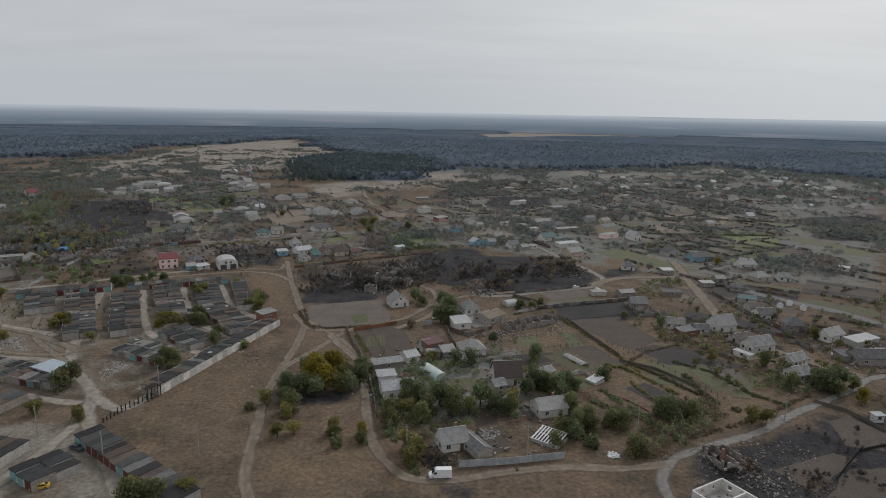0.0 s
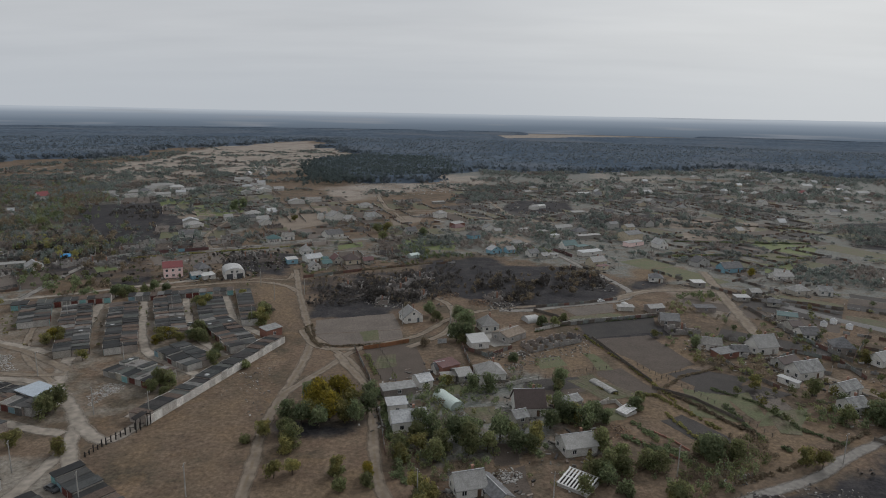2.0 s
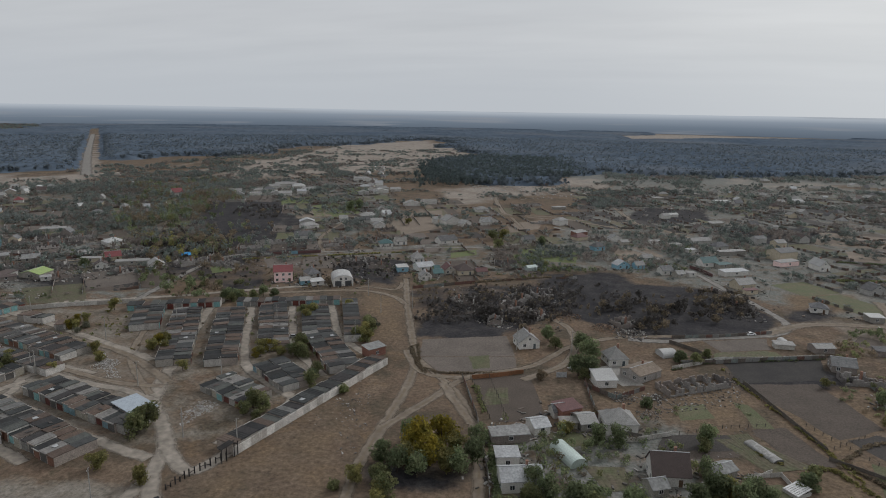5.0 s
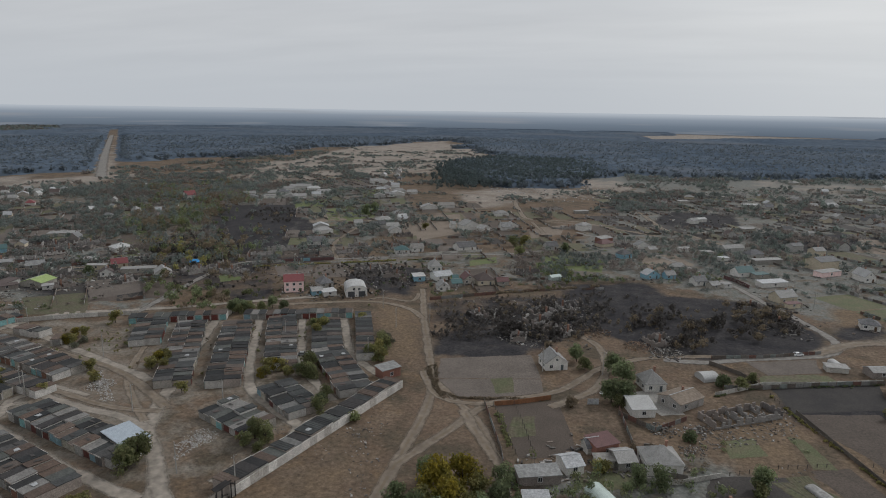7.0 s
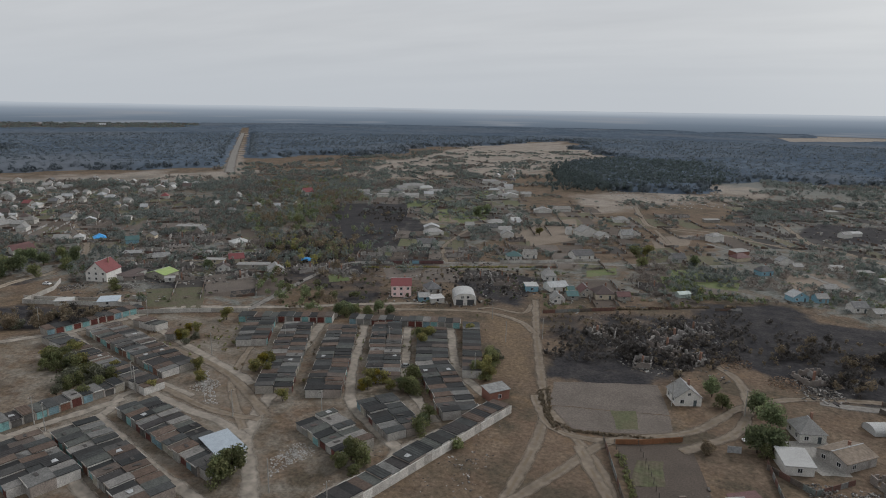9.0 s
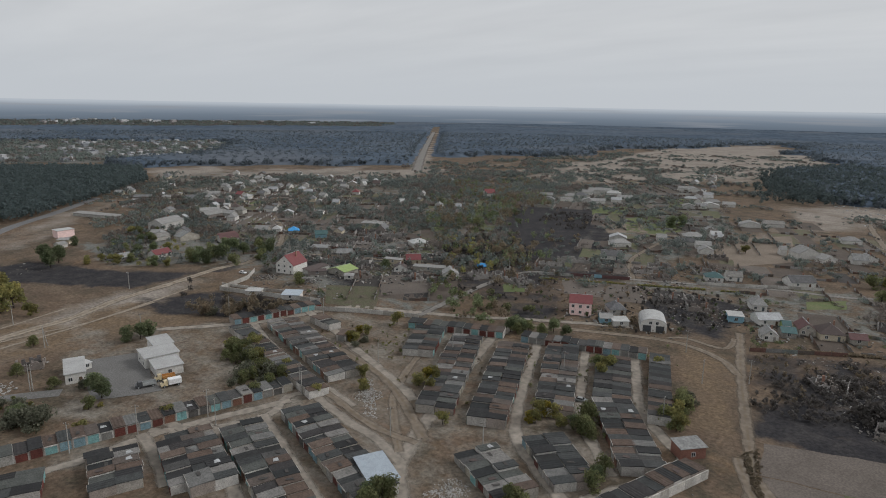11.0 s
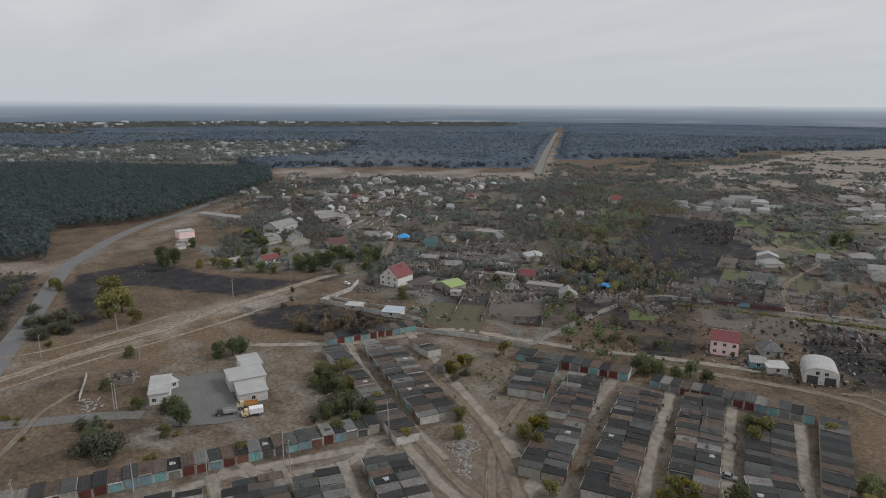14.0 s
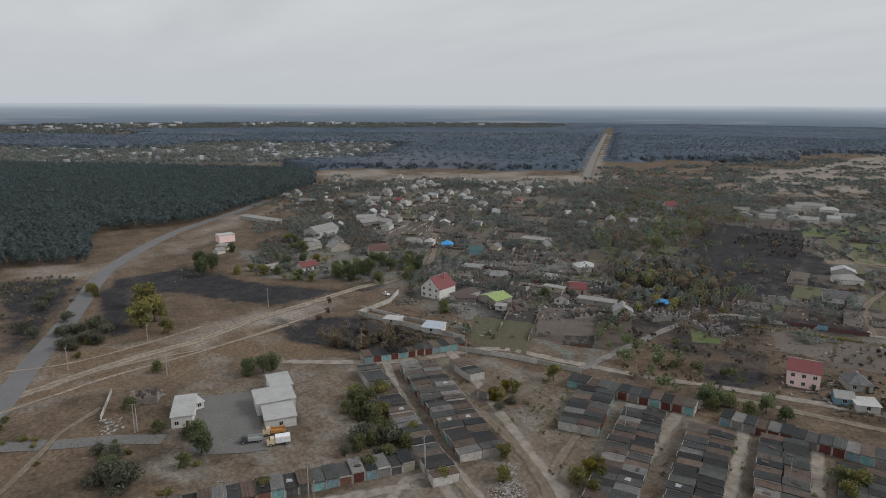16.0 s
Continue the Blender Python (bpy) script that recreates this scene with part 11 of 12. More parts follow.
hedge([(55.0, 201.3), (62.9, 183.0), (70.7, 165.9)], 11, s0=0.5, s1=1.5, material=M_LEAFDK)
hedge([(153.6, 499.0), (204.1, 498.6), (269.3, 501.1)], 13, s0=0.6, s1=1.6, material=M_LEAFDK)
hedge([(171.8, 557.5), (237.1, 577.8), (308.1, 571.8)], 14, s0=0.6, s1=1.6, material=M_RUST)
hedge([(147.3, 445.5), (192.2, 453.3), (239.3, 446.3)], 15, s0=0.6, s1=1.6, material=M_LEAF)
hedge([(-86.9, 366.1), (-53.6, 386.7), (-3.8, 414.8)], 16, s0=0.6, s1=1.6, material=M_RUST)
hedge([(-205.6, 399.8), (-158.0, 424.7), (-109.5, 450.0)], 17, s0=0.5, s1=1.3, material=M_OLIVE)
hedge([(-65.3, 282.2), (-59.3, 266.9), (-53.5, 257.7)], 18, s0=0.4, s1=1.0, material=M_RUST)
hedge([(-304.7, 266.4), (-278.1, 273.7), (-252.2, 286.9)], 19, s0=0.6, s1=1.5, material=M_RUST)
hedge([(-63.0, 284.8), (-57.1, 263.1), (-48.9, 258.4), (-21.6, 265.1)], 20, s0=0.3, s1=0.9, material=M_RUST)
hedge([(50.3, 226.3), (59.1, 218.6), (68.3, 221.7), (80.8, 198.0)], 21, s0=0.4, s1=1.0, material=M_OLIVE)
hedge([(89.6, 228.2), (100.5, 217.9), (106.0, 199.0), (115.1, 190.9)], 22, s0=0.4, s1=1.2, material=M_LEAFDK)
# ---- walls and fences ----
fence([(-90.5, 190.2), (-83.3, 214.1), (-76.2, 237.8), (-68.9, 261.8)], 2.55, M_BACKWALL, "long pale concrete wall behind the garages", panel=3.0, name="wall", thick=0.25)
fence([(-329.3, 300.1), (-318.6, 288.9), (-310.5, 267.6), (-283.3, 278.3), (-257.7, 288.7)], 2.2, M_CONC, "pale concrete wall round a building plot", panel=3.0, name="wall", thick=0.20)
fence([(-318.4, 273.5), (-292.8, 282.7), (-280.2, 289.4)], 1.4, M_CONC, "low pale block wall inside a plot", panel=3.0, name="wall", thick=0.30)
fence([(-250.3, 280.3), (-233.2, 291.6), (-208.2, 304.2)], 2.0, M_CONC, "long whitish wall beyond the garages", panel=3.0, name="wall", thick=0.20)
fence([(5.9, 151.1), (19.2, 153.1), (34.9, 156.5)], 2.0, M_ZINC, "grey sheet-metal fence along the lane", panel=3.0, name="fence", thick=0.10)
fence([(-36.5, 256.2), (-31.0, 241.9), (-24.9, 225.7)], 1.5, M_WOOD, "wire garden fence on thin posts", panel=3.0, name="fence", thick=0.03, wire=True)
fence([(-36.1, 256.3), (-28.9, 259.6), (-18.7, 266.0)], 1.6, M_RUSTFENCE, "rusty orange-brown board fence", panel=3.0, name="fence", thick=0.10)
fence([(34.9, 282.9), (53.3, 296.7), (73.4, 302.2), (95.5, 310.4)], 1.6, M_CONC, "long pale fence beside burnt ground", panel=3.0, name="fence", thick=0.10)
fence([(39.3, 318.8), (59.4, 325.1), (83.2, 336.2)], 1.4, M_FENCEMIX, "weathered board fence along the road", panel=3.0, name="fence", thick=0.10)
fence([(53.1, 287.9), (58.7, 268.7), (64.4, 250.9), (70.2, 232.2)], 1.2, M_WOOD, "overgrown wooden garden fence between plots", panel=3.0, name="fence", thick=0.10, wire=True)
fence([(27.6, 230.8), (43.7, 239.2), (59.5, 244.6)], 1.1, M_WOOD, "low wire garden fence", panel=3.0, name="fence", thick=0.04, wire=True)
fence([(-210.0, 407.0), (-194.9, 414.9)], 1.8, M_SILICATE, "pale green-white front fence", panel=3.0, name="fence", thick=0.10)
fence([(-194.9, 416.5), (-183.4, 422.6)], 1.8, M_MAROON, "dark red board fence along the road", panel=3.0, name="fence", thick=0.10)
fence([(-183.4, 422.6), (-179.7, 424.5)], 1.9, M_BLUEWALL, "bright blue gate in a fence", panel=3.0, name="fence", thick=0.10)
fence([(-179.7, 424.5), (-166.5, 431.4)], 1.8, M_MAROON, "dark red board fence along the road", panel=3.0, name="fence", thick=0.10)
fence([(-136.1, 449.0), (-118.8, 458.1), (-100.6, 471.0), (-81.0, 483.0)], 1.7, M_CONC, "pale front fence along the road", panel=3.0, name="fence", thick=0.10)
fence([(-22.1, 494.0), (-3.1, 505.5)], 1.6, M_CONC, "pale garden fence beside the road", panel=3.0, name="fence", thick=0.10)
fence([(-86.2, 363.6), (-55.8, 383.7)], 1.6, M_FENCEMIX, "weathered fence behind houses", panel=3.0, name="fence", thick=0.10)
fence([(-30.1, 258.4), (-25.0, 243.3), (-20.4, 227.9), (-17.5, 194.1)], 1.6, M_WOOD, "old wooden garden fence along the lane", panel=3.0, name="fence", thick=0.10, wire=True)
fence([(-265.4, 157.6), (-276.6, 160.9), (-284.9, 163.3)], 1.6, M_CONC, "broken concrete wall of a ruined plot", panel=3.0, name="wall", thick=0.10)
fence([(-357.8, 362.2), (-340.1, 369.5), (-314.3, 360.4), (-297.2, 386.0)], 1.6, M_FENCEMIX, "weathered fence along the street", panel=3.0, name="fence", thick=0.10)
fence([(67.3, 454.0), (72.5, 446.4), (77.1, 434.8)], 2.0, M_MAROON, "dark red fence along the street", panel=3.0, name="fence", thick=0.10)
fence([(181.4, 289.0), (155.3, 256.5), (148.0, 287.0), (145.2, 325.4)], 1.6, M_FENCEMIX, "weathered board fence along the street", panel=3.0, name="fence", thick=0.10)
burnt_fence([(-98.5, 172.1), (-96.4, 178.7), (-93.8, 184.2), (-91.1, 190.0)], 4)
burnt_gate(-90.7, 188.4, 70.8)
# ---- yards: fences, plots, heaps and trees ----
house(52.1, 227.1, -151.1, 3.2, 11.0, 0.3, "barrel", 0.7, M_SLATE, M_SLATE, "low grey tunnel of old sheeting over beds", category="greenhouse", name="greenhouse", chimney=False, windows=0)
house(85.2, 323.7, -168.0, 3.0, 8.2, 0.4, "barrel", 1.2, M_WHITEROOF, M_WHITEROOF, "narrow white film tunnel in a garden", category="greenhouse", name="greenhouse", chimney=False, windows=0)
house(34.5, 297.9, -64.7, 6.0, 5.9, 0.4, "barrel", 2.2, M_WHITEROOF, M_WHITEROOF, "rounded white film greenhouse", category="greenhouse", name="greenhouse", chimney=False, windows=0)
fence([(43.9, 209.2), (51.5, 216.1)], 1.4, M_CONC, "short white fence beside a greenhouse", panel=3.0, name="fence", thick=0.1)
fence([(52.3, 191.6), (58.3, 185.4), (63.8, 178.9)], 0.6, M_BRICKRED, "low crumbling brick wall of a plot", panel=3.0, name="wall", thick=0.3)
fence([(60.3, 195.3), (64.3, 190.5), (67.1, 185.0)], 0.5, M_BRICKRED, "low crumbling brick wall of a plot", panel=3.0, name="wall", thick=0.3)
fence([(58.1, 276.6), (64.7, 251.7), (70.2, 231.8)], 1.3, M_WOOD, "dark board fence between dry plots", panel=3.0, name="fence", thick=0.1)
fence([(69.0, 227.1), (80.2, 219.5), (90.3, 202.8)], 1.1, M_WOOD, "dark board fence between dry plots", panel=3.0, name="fence", thick=0.1)
fence([(70.2, 231.8), (86.3, 244.9)], 1.0, M_WOOD, "low broken fence across a field", panel=3.0, name="fence", thick=0.1, wire=True)
fence([(101.5, 284.2), (105.7, 247.1), (113.9, 229.3)], 1.4, M_FENCEMIX, "weathered board fence behind the houses", panel=3.0, name="fence", thick=0.1)
fence([(123.0, 254.8), (138.2, 266.3), (150.2, 256.2), (150.5, 239.9)], 1.5, M_FENCEMIX, "weathered board fence round a yard", panel=3.0, name="fence", thick=0.1)
fence([(124.5, 194.5), (131.4, 187.5), (134.8, 174.7)], 1.1, M_WOOD, "dark fence across burnt gardens", panel=3.0, name="fence", thick=0.1)
fence([(103.8, 148.2), (119.1, 162.8), (129.0, 166.2)], 0.9, M_CHAR, "charred fence between ashy plots", panel=3.0, name="fence", thick=0.1)
fence([(8.2, 223.6), (16.5, 224.3), (27.9, 230.8)], 1.4, M_CONC, "pale garden wall of old slabs", panel=3.0, name="wall", thick=0.15)
fence([(38.6, 289.6), (52.1, 293.4), (72.2, 301.4), (95.9, 309.4)], 1.6, M_FENCEMIX, "weathered board fence along burnt ground", panel=3.0, name="fence", thick=0.1)
fence([(37.6, 312.8), (47.0, 304.4), (52.1, 293.4)], 1.5, M_WOOD, "dark overgrown garden fence", panel=3.0, name="fence", thick=0.1)
fence([(-6.9, 265.4), (-3.3, 266.4)], 2.0, M_ZINC, "grey sheet gate by the lane", panel=3.0, name="fence", thick=0.1)
fence([(2.8, 260.3), (13.2, 251.9), (23.2, 262.0)], 1.6, M_FENCEMIX, "weathered fence of mixed boards", panel=3.0, name="fence", thick=0.1)
fence([(-39.6, 257.1), (-29.9, 228.8), (-21.8, 196.7), (-18.3, 177.6)], 1.5, M_FENCEMIX, "weathered fence of mixed boards along the lane", panel=3.0, name="fence", thick=0.1)
fence([(3.0, 263.2), (8.4, 227.7), (19.3, 227.1)], 1.5, M_FENCEMIX, "weathered fence between the yards", panel=3.0, name="fence", thick=0.1)
fence([(44.6, 212.0), (53.4, 214.9), (55.3, 206.8)], 1.3, M_CONC, "short white fence beside a greenhouse", panel=3.0, name="fence", thick=0.1)
fence([(69.3, 247.0), (79.9, 229.4), (89.0, 211.3), (95.9, 192.1)], 1.1, M_WOOD, "dark board fence between dry plots", panel=3.0, name="fence", thick=0.1, wire=True)
plot("yard", [(3.8, 276.7), (19.6, 285.3), (23.5, 266.0), (16.1, 262.8)], M_YARDCONC, "pale concrete yard before a white house", z=0.06, rows=0)
plot("garden_plot", [(-29.8, 250.2), (-22.8, 252.1), (-21.3, 240.1), (-28.9, 237.0)], M_ROW, "kitchen garden beds in rows", z=0.06, rows=6)
plot("garden_plot", [(51.5, 259.9), (55.7, 258.3), (59.3, 243.1), (53.0, 241.4)], M_GRASS, "yellow-green weeds along a fence", z=0.06, rows=0)
plot("garden_plot", [(-9.8, 223.7), (4.8, 227.6), (5.3, 223.1), (-8.9, 218.3)], M_GRASS, "bright green lawn behind a house", z=0.06, rows=0)
plot("garden_plot", [(25.7, 230.5), (44.6, 235.5), (49.0, 227.4), (22.8, 220.4)], M_DARKSOIL, "dark bare soil of a garden", z=0.06, rows=0)
plot("garden_plot", [(53.7, 304.7), (75.7, 313.0), (74.3, 305.4), (51.8, 296.2)], M_ROW, "green rows along a garden fence", z=0.06, rows=4)
plot("garden_plot", [(79.7, 227.6), (93.0, 222.7), (90.3, 202.8), (76.1, 206.8)], M_GRASS, "rough green weeds on a plot", z=0.06, rows=0)
plot("garden_plot", [(90.4, 240.0), (103.0, 234.5), (96.2, 222.9), (82.0, 225.0)], M_DARKSOIL, "dark tilled garden soil", z=0.06, rows=0)
plot("garden_plot", [(93.3, 200.6), (108.2, 203.5), (116.5, 214.4), (102.0, 211.8)], M_GRASS, "green grass beside garden beds", z=0.06, rows=0)
plot("garden_plot", [(121.4, 181.4), (129.8, 172.8), (126.8, 163.1), (117.8, 165.9)], M_SOIL, "brown ashy plot on burnt ground", z=0.06, rows=0)
debris(-0.1, 153.6, 4.0, 150, 201, M_CHAR, "black heap of burnt scrap by the lane", size=0.35, height=1.6)
debris(49.3, 194.9, 5.0, 160, 202, M_CLAYI, "orange broken bricks and clay", size=0.28, height=1.0)
debris(83.3, 154.0, 3.2, 160, 203, M_CLAYI, "orange clay remains of a burnt oven", size=0.32, height=3.2)
debris(83.4, 147.1, 5.0, 180, 204, M_RUBBLEI, "pale broken slabs and ash", size=0.3, height=0.9)
debris(74.5, 173.6, 5.5, 170, 205, M_RUBBLEI, "scrap metal and sheets in weeds", size=0.34, height=0.9)
debris(61.8, 160.9, 5.0, 140, 206, M_CLAYI, "clay spoil round a dugout", size=0.26, height=1.3)
debris(78.1, 151.4, 4.5, 160, 207, M_CHAR, "charred timber of a burnt yard", size=0.32, height=1.2)
debris(76.3, 159.9, 6.0, 200, 208, M_RUBBLEI, "pale broken slabs and ash", size=0.26, height=0.7)
debris(96.4, 145.5, 6.0, 170, 209, M_CLAYI, "clay and ash spread over a plot", size=0.24, height=0.6)
debris(99.6, 162.1, 7.0, 160, 210, M_RUBBLEI, "scrap strewn on burnt ground", size=0.24, height=0.5)
debris(14.6, 169.4, 4.0, 120, 211, M_CHALK, "pale paving slabs piled in a yard", size=0.35, height=0.4)
debris(22.4, 242.7, 4.0, 110, 212, M_RUBBLEI, "scrap and barrels in a yard", size=0.3, height=0.9)
debris(15.8, 253.7, 5.0, 180, 213, M_RUBBLEI, "rubble of a fallen outbuilding", size=0.34, height=1.2)
debris(25.6, 255.3, 4.5, 160, 214, M_RUBBLEI, "rubble of a fallen outbuilding", size=0.3, height=0.9)
debris(23.0, 320.7, 7.0, 260, 215, M_RUBBLEI, "pale rubble heap by the lane", size=0.36, height=1.4)
debris(12.3, 324.1, 7.0, 220, 216, M_CLAYI, "brown clay rubble by the lane", size=0.34, height=1.3)
debris(-6.1, 337.5, 8.0, 240, 217, M_CLAYI, "brown clay rubble by the lane", size=0.36, height=1.0)
debris(-168.3, 235.9, 5.0, 260, 218, M_CHALK, "white spoil heap of broken stone", size=0.24, height=1.0)
debris(-115.1, 214.0, 5.0, 200, 219, M_CHALK, "white stone spoil on the ground", size=0.22, height=0.3)
debris(-314.6, 296.1, 8.0, 260, 220, M_RUBBLEI, "building waste in a walled yard", size=0.4, height=0.9)
debris(-292.3, 308.1, 7.0, 200, 221, M_RUBBLEI, "building waste in a walled yard", size=0.4, height=0.9)
car(-427.1, 167.1, 168.0, M_CARDARK, "dark car following on the asphalt road")
tree("olive", 100.3, 178.0, 0.7)
tree("dark", 134.2, 204.6, 1.15)
tree("green", 141.2, 209.6, 1.0)
tree("green", 133.0, 209.2, 0.9)
tree("olive", 144.3, 205.0, 0.8)
tree("dark", 128.8, 216.5, 0.7)
tree("dark", 123.5, 273.2, 0.6)
tree("dark", 98.7, 267.9, 0.7)
tree("bushdk", 58.3, 210.8, 1.3)
tree("bush", 61.6, 216.0, 1.2)
tree("dark", 47.2, 200.9, 0.7)
tree("dark", 35.5, 200.5, 0.9)
tree("dark", 34.0, 209.8, 0.8)
tree("olive", 24.7, 189.3, 0.8)
tree("green", 22.1, 181.4, 0.8)
tree("green", 37.4, 169.5, 0.9)
tree("dark", 40.0, 166.4, 0.8)
tree("green", 33.8, 163.0, 0.7)
tree("bushdk", 44.2, 163.3, 1.1)
tree("bush", 56.2, 160.7, 1.5)
tree("bushol", 54.2, 159.1, 1.2)
tree("green", 4.6, 182.6, 1.1)
tree("dark", 1.0, 186.4, 1.0)
tree("dark", 13.6, 186.9, 1.0)
tree("olive", -9.4, 180.2, 0.9)
tree("olive", -14.6, 180.0, 0.8)
tree("olive", -5.0, 155.7, 0.8)
tree("green", -7.2, 154.2, 0.7)
tree("olive", -29.8, 167.2, 0.7)
tree("yellow", -21.4, 167.5, 0.5)
tree("olive", -46.0, 180.7, 0.8)
tree("dark", -11.7, 301.8, 0.9)
tree("green", -8.4, 294.3, 0.8)
tree("dark", 4.4, 285.0, 1.2)
tree("dark", 1.7, 294.4, 1.0)
tree("green", 3.0, 266.4, 0.6)
tree("bushdk", 22.4, 249.3, 1.0)
tree("dark", 37.2, 227.0, 0.8)
tree("bush", 35.9, 224.2, 1.2)
tree("green", 44.4, 291.2, 0.7)
tree("bushdk", 39.1, 292.1, 1.2)
tree("green", 49.3, 297.4, 0.6)
tree("bushol", 7.4, 267.7, 1.2)
tree("bushol", -3.2, 225.5, 1.3)
tree("olive", -1.8, 225.0, 0.5)
tree("rust", -12.2, 262.3, 0.6)
tree("dark", 6.6, 221.4, 0.7)
tree("dark", 12.0, 220.3, 0.8)
tree("olive", -161.0, 252.4, 0.7)
tree("yellow", -209.6, 264.5, 0.55)
tree("olive", -207.6, 265.5, 0.6)
tree("olive", -118.6, 301.4, 0.8)
tree("olive", -86.7, 287.8, 0.9)
tree("dark", -107.8, 261.9, 0.6)
tree("olive", -236.5, 227.9, 0.7)
tree("silver", -210.0, 214.6, 0.9)
tree("dark", -90.0, 241.8, 0.6)
tree("green", -99.5, 217.2, 0.9)
tree("bush", -76.4, 234.9, 1.2)
tree("dark", -168.4, 317.7, 0.8)
tree("dark", -164.8, 321.4, 0.7)
tree("olive", -209.7, 291.6, 0.8)
tree("yellow", -119.4, 256.0, 0.5)
tree("rust", -248.9, 421.4, 1.1)
tree("rust", -268.3, 429.9, 1.1)
tree("rust", -247.2, 431.9, 1.0)
tree("green", -321.6, 495.9, 1.1)
tree("silver", -342.2, 566.0, 1.5)
tree("silver", -368.2, 550.5, 1.5)
tree("dark", -280.0, 354.6, 0.9)
tree("green", -291.7, 302.6, 0.9)
tree("dark", -383.1, 321.0, 1.2)
tree("dark", -371.1, 319.7, 1.1)
tree("dark", -369.6, 305.6, 1.1)
tree("green", -62.1, 507.0, 1.2)
tree("green", -55.2, 477.5, 1.1)
tree("olive", -55.5, 510.6, 1.1)
tree("dark", -26.2, 493.4, 0.9)
tree("dark", -210.7, 608.3, 1.3)
tree("dark", -206.3, 617.9, 1.2)
tree("olive", -138.3, 548.1, 0.9)
tree("olive", -334.0, 190.7, 1.0)
tree("green", -232.3, 227.4, 1.0)
tree("silver", -210.3, 218.3, 1.2)
tree("silver", -205.1, 224.8, 1.1)
tree("green", -200.0, 225.9, 0.7)
tree("yellow", -161.2, 257.3, 0.7)
tree("olive", -161.3, 260.0, 0.7)
tree("yellow", -212.9, 272.7, 0.5)
tree("olive", -209.6, 274.1, 0.6)
tree("olive", -205.1, 231.4, 0.6)
tree("green", -86.6, 293.7, 1.0)
tree("silver", -87.2, 301.1, 0.9)
tree("green", -107.4, 268.3, 0.8)
tree("yellow", -118.1, 263.4, 0.7)
tree("olive", -119.6, 308.2, 0.8)
tree("dark", -168.7, 322.8, 0.8)
plot("garden_plot", [(-255.1, 622.1), (-218.9, 664.0), (-197.6, 592.7), (-227.1, 559.8)], M_LUSH, "bright green garden grass between houses", z=0.06, rows=0)
plot("garden_plot", [(-305.9, 654.8), (-284.2, 687.1), (-264.2, 645.0), (-286.5, 619.1)], M_LUSH, "bright green garden grass between houses", z=0.06, rows=0)
plot("garden_plot", [(-274.4, 762.7), (-259.1, 796.6), (-240.6, 739.5), (-252.3, 711.8)], M_LUSH, "bright green garden grass between houses", z=0.06, rows=0)
plot("garden_plot", [(-41.6, 449.6), (-24.4, 465.5), (-24.4, 437.8), (-37.9, 426.0)], M_LUSH, "bright green garden grass between houses", z=0.06, rows=0)
plot("garden_plot", [(-84.1, 454.2), (-68.8, 470.1), (-66.4, 453.8), (-81.0, 440.3)], M_LUSH, "bright green garden grass between houses", z=0.06, rows=0)
plot("garden_plot", [(-214.0, 376.3), (-205.6, 386.5), (-196.7, 372.2), (-204.4, 364.2)], M_LUSH, "bright green garden grass between houses", z=0.06, rows=0)
plot("garden_plot", [(-256.0, 622.2), (-241.7, 659.8), (-223.8, 611.0), (-236.3, 579.0)], M_LUSH, "bright green garden grass between houses", z=0.06, rows=0)
plot("garden_plot", [(-219.5, 585.2), (-213.4, 608.3), (-203.2, 577.0), (-210.3, 554.4)], M_LUSH, "bright green garden grass between houses", z=0.06, rows=0)
plot("garden_plot", [(204.7, 501.3), (241.7, 512.5), (266.3, 483.9), (245.5, 456.3), (195.3, 466.1)], M_LUSH, "bright green garden grass between houses", z=0.06, rows=0)
plot("garden_plot", [(199.4, 427.3), (225.8, 433.2), (209.3, 407.5), (190.3, 402.7)], M_LUSH, "bright green garden grass between houses", z=0.06, rows=0)
plot("garden_plot", [(-45.4, 461.0), (-20.9, 463.9), (-21.7, 445.5), (-41.7, 442.3)], M_LUSH, "bright green garden grass between houses", z=0.06, rows=0)
plot("garden_plot", [(-39.5, 483.6), (0.0, 480.5), (-1.9, 447.5), (-34.6, 448.5)], M_LUSH, "bright green garden grass between houses", z=0.06, rows=0)
plot("garden_plot", [(-561.5, 434.3), (-560.7, 459.2), (-536.9, 443.8), (-537.0, 421.9)], M_LUSH, "bright green garden grass between houses", z=0.06, rows=0)
plot("garden_plot", [(-162.9, 594.2), (-130.3, 638.8), (-106.5, 547.1), (-132.8, 506.0)], M_BAREFIELD, "bare dry field of brown earth", z=0.06, rows=0)
plot("garden_plot", [(-258.0, 580.3), (-231.5, 606.5), (-215.0, 573.0), (-238.1, 550.4)], M_BAREFIELD, "bare dry field of brown earth", z=0.06, rows=0)
plot("garden_plot", [(-414.9, 522.4), (-393.0, 588.0), (-378.1, 563.7), (-390.3, 502.0)], M_BAREFIELD, "bare dry field of brown earth", z=0.06, rows=0)
plot("garden_plot", [(-61.0, 580.0), (-31.0, 609.4), (-32.7, 562.2), (-53.2, 540.4)], M_BAREFIELD, "bare dry field of brown earth", z=0.06, rows=0)
plot("garden_plot", [(-169.2, 581.1), (-161.0, 604.0), (-138.7, 524.5), (-146.0, 515.4)], M_BAREFIELD, "bare dry field of brown earth", z=0.06, rows=0)
plot("garden_plot", [(195.2, 620.5), (273.5, 594.8), (249.3, 551.4), (172.0, 560.6)], M_BAREFIELD, "bare dry field of brown earth", z=0.06, rows=0)
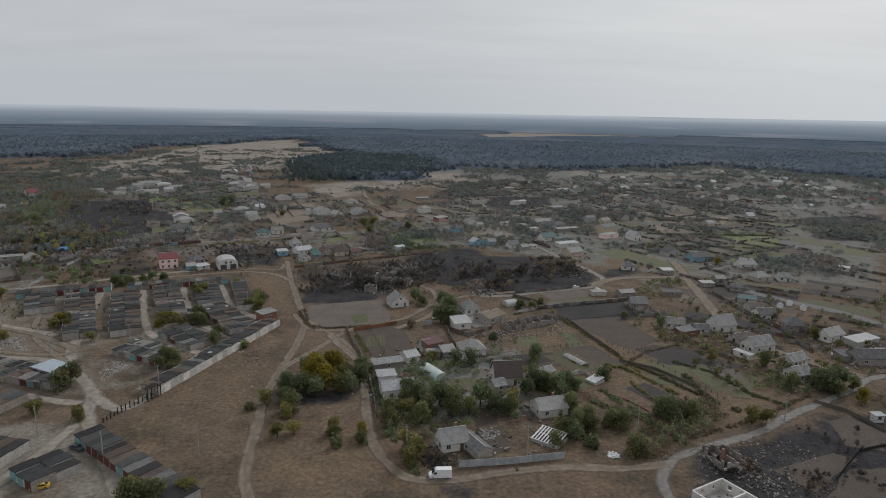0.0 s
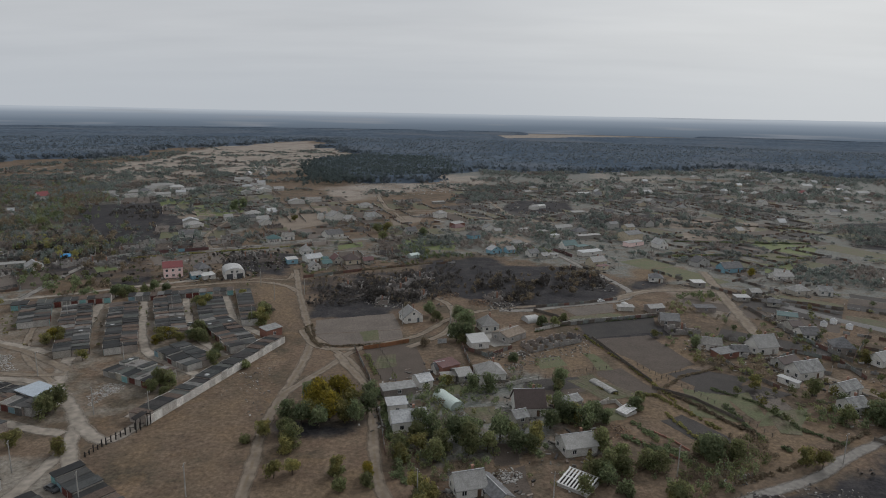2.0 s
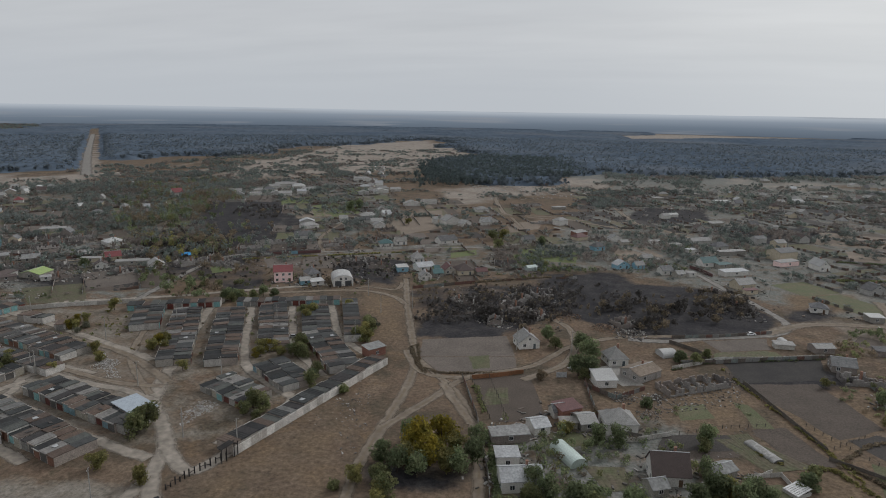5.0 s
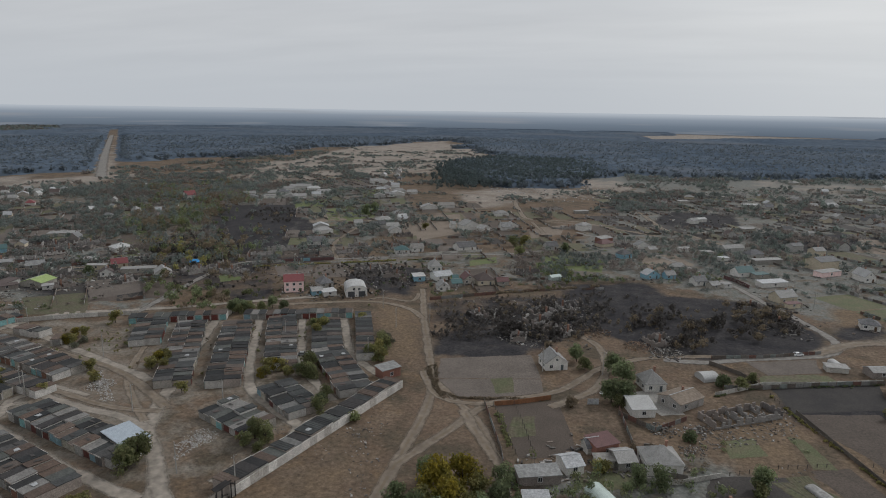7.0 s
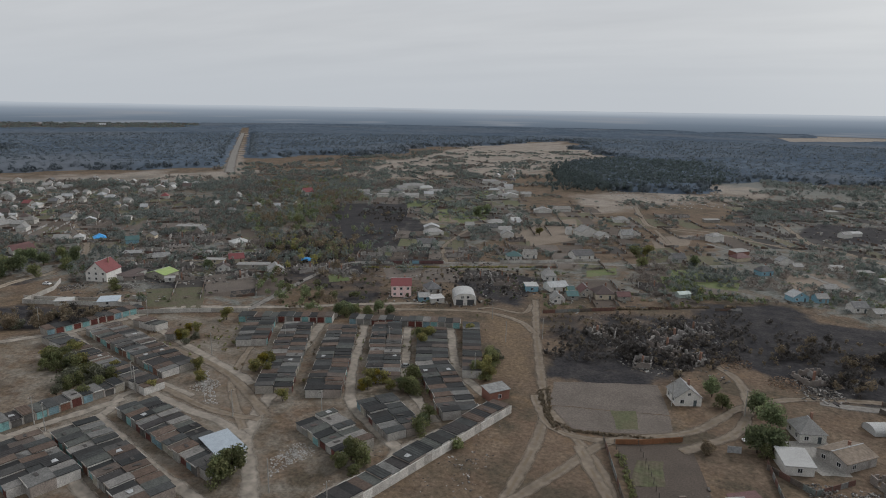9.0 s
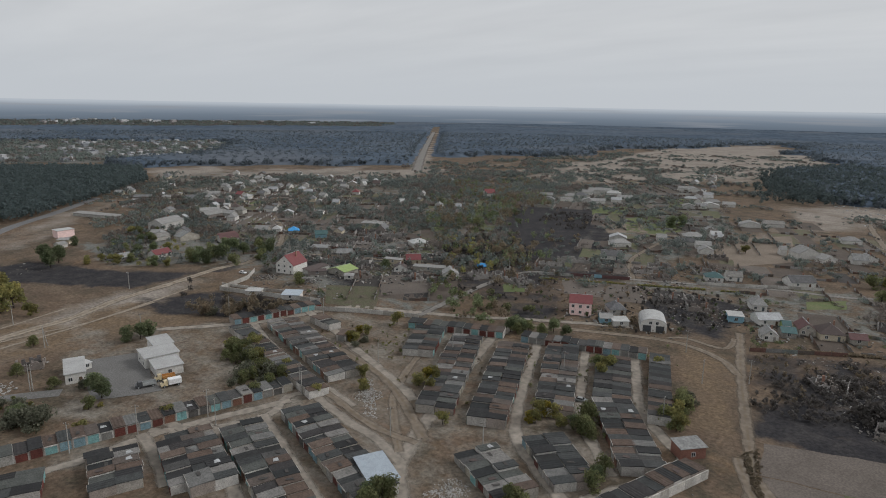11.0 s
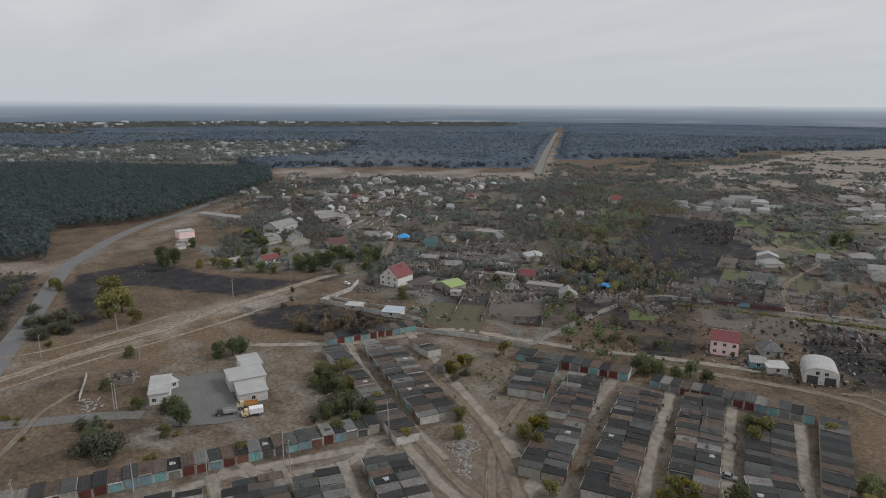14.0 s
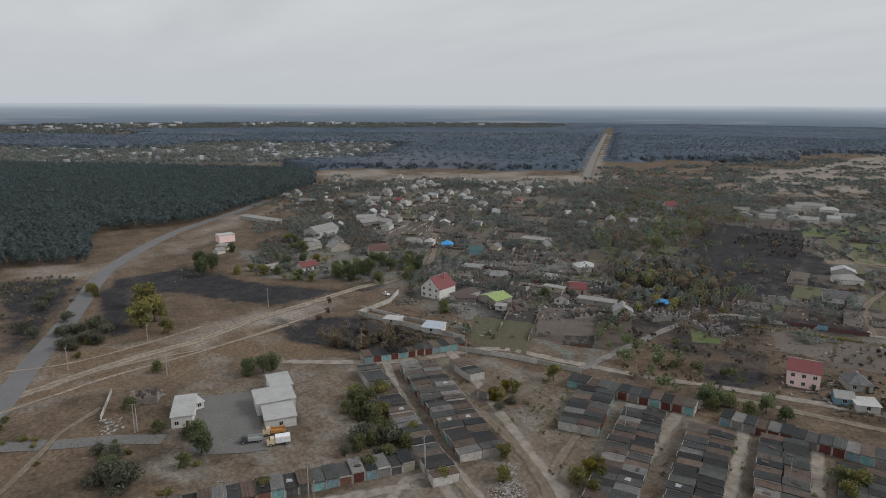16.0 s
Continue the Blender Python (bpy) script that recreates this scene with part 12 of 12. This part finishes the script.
plot("garden_plot", [(185.1, 538.6), (223.6, 537.2), (210.2, 509.3), (176.6, 505.8)], M_BAREFIELD, "bare dry field of brown earth", z=0.06, rows=0)
plot("garden_plot", [(22.1, 498.9), (45.2, 515.1), (55.6, 484.4), (26.5, 460.3)], M_BAREFIELD, "bare dry field of brown earth", z=0.06, rows=0)
plot("garden_plot", [(-273.7, 343.8), (-254.3, 362.8), (-230.5, 339.0), (-245.7, 317.1)], M_SOILP, "pale dry garden soil behind houses", z=0.07, rows=0)
plot("garden_plot", [(-195.8, 408.2), (-173.5, 415.8), (-163.0, 390.4), (-180.4, 383.7)], M_SOILP, "pale dry garden soil behind houses", z=0.07, rows=0)
plot("garden_plot", [(-170.6, 417.4), (-153.5, 423.8), (-142.6, 395.0), (-159.5, 392.4)], M_SOILP, "pale dry garden soil behind houses", z=0.07, rows=0)
debris(48.6, 158.6, 1.6, 26, 231, M_CARWHITE, "white torn car panels in a hollow", size=0.5, height=0.7)
# ---- poles ----
utility_pole(-91.7, 194.3, 9.0, 79)
utility_pole(-64.2, 155.8, 9.0, 91)
utility_pole(-112.5, 163.6, 9.0, 113)
utility_pole(-87.3, 150.8, 9.0, 109)
utility_pole(-8.1, 156.8, 9.0, 124)
utility_pole(24.7, 157.3, 9.0, 173)
utility_pole(59.2, 171.7, 9.0, 54)
utility_pole(107.6, 180.9, 9.0, 33)
utility_pole(151.7, 231.1, 9.0, 161)
utility_pole(-2.0, 291.2, 9.0, 166)
utility_pole(-23.5, 288.9, 9.0, 16)
utility_pole(99.6, 401.9, 9.0, 157)
utility_pole(-186.7, 192.6, 9.0, 134)
utility_pole(-185.1, 222.3, 9.0, 145)
utility_pole(-186.2, 257.8, 9.0, 137)
utility_pole(-144.7, 222.6, 9.0, 67)
utility_pole(-109.8, 196.0, 9.0, 132)
utility_pole(-129.2, 293.7, 9.0, 176)
utility_pole(-120.0, 233.6, 9.0, 60)
utility_pole(-77.4, 330.5, 9.0, 179)
utility_pole(-251.7, 165.6, 9.0, 39)
utility_pole(-202.1, 158.7, 9.0, 26)
utility_pole(-189.3, 224.7, 9.0, 116)
utility_pole(-170.1, 281.4, 9.0, 70)
utility_pole(-104.5, 345.3, 9.0, 169)
utility_pole(-89.9, 320.0, 9.0, 91)
utility_pole(-88.9, 282.2, 9.0, 98)
utility_pole(-209.4, 135.1, 9.0, 155)
utility_pole(-193.3, 193.9, 9.0, 88)
utility_pole(-198.6, 175.3, 9.0, 50)
utility_pole(-313.4, 153.1, 9.0, 147)
utility_pole(-251.8, 164.9, 9.0, 38)
utility_pole(-326.0, 181.8, 9.0, 58)
utility_pole(-345.3, 238.1, 9.0, 103)
utility_pole(-222.5, 395.5, 9.0, 63)
utility_pole(-399.0, 300.4, 9.0, 88)
utility_pole(-276.8, 212.6, 9.0, 43)
utility_pole(-271.8, 249.2, 9.0, 78)
utility_pole(-240.0, 276.3, 9.0, 121)
utility_pole(-289.4, 181.5, 9.0, 134, stay=True)
# ---- vehicles ----
van(1.0, 146.3, -175.9)
car(-96.3, 138.5, -159.6, M_CARYEL, "small yellow car parked by the garages")
car(-97.5, 156.7, -24.1, M_CARDARK, "dark car parked before garage doors")
car(-0.9, 274.6, -151.9, M_CARWHITE, "white car parked on bare ground")
car(73.6, 331.9, 24.2, M_CARWHITE, "white car on the village road")
car(-114.5, 279.3, 20.0, M_CARGREY, "silver car parked between garages")
car(-331.1, 293.8, 13.7, M_CARWHITE, "white car on the sandy track")
car(-407.6, 162.5, 165.8, M_CARDARK, "dark car on the asphalt road")
truck(-228.2, 198.2, -109.4, M_CREAMCAB, M_ORANGE, "old truck with cream cab and orange timber bed", False)
truck(-222.2, 197.3, -107.0, M_CREAMCAB, M_CARWHITE, "cream truck with a white box body")
truck(-227.5, 191.3, -109.7, M_CARDARK, M_CARGREY, "dark flatbed truck parked in the yard", False)
# ---- single things ----
frame_house(32.2, 166.2, -36.4, 8.5, 7.0, 2.0, 9)
frame_house(55.0, 207.7, -53.7, 4.3, 5.0, 1.8, 7)
shell_house(69.9, 135.5, -59.8, 11.7, 11.0, 3.0)
house(-1.7, 211.2, -146.3, 5.0, 10.7, 0.5, "barrel", 2.2, M_FILM, M_FILM, "tunnel greenhouse of pale green film", category="greenhouse", name="greenhouse", chimney=False, windows=0)
house(-132.3, 205.1, 65.8, 7.5, 12.4, 3.1, "flat", 0.3, M_WHITEWALL, M_PALEBLUE, "large garage with a pale blue sheet roof and blue door", category="garage", name="garage", chimney=False, windows=0, big_doors=1, door_paint=M_BLUEDOOR)
house(-76.9, 269.9, 51.4, 7.5, 5.0, 3.4, "flat", 0.5, M_BRICKRED, M_SLATE, "tall garage with a raised flat roof", category="shed", name="shed", chimney=False, windows=1, side=False)
ruin(-273.1, 171.6, 66.6, 8.4, 7.0, 3.0, 77)
tank(169.1, 301.7)
tank(175.9, 305.9)
tank(178.9, 298.6)
town([[(-1425.5, -78.1), (-1131.1, 359.0), (-1132.7, 494.5), (-1457.4, 603.1), (-1905.6, -150.8)], [(-1085.7, 469.6), (-1012.4, 689.6), (-1433.3, 932.7), (-1675.0, 661.4)], [(-2747.1, 916.7), (-2370.6, 1978.4), (-3348.0, 2754.9), (-3988.9, 1277.8)], [(-2166.0, -86.7), (-2690.9, 748.5), (-3478.1, 932.2), (-2928.8, -164.9)]], (110, 130, 170, 60), 5)
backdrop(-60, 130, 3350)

fv, ff, fi = [], [], []
for k, key in enumerate(("wall", "roof", "door")):
    for vs, fs in FAR_GARAGES[key]:
        b = len(fv)
        fv += vs
        ff += [tuple(b + i for i in f) for f in fs]
        fi += [k] * len(fs)
if fv:
    far_me = mesh_of("garage_terraces", fv, ff, M_GWALLI)
    far_me.materials.append(M_GROOFI); far_me.materials.append(M_GDOORI)
    far_me.polygons.foreach_set("material_index", fi)
    tagged(new("garage_terraces", far_me), "terraces of brick lock-up garages with patched felt roofs", "garages", kind="stuff")
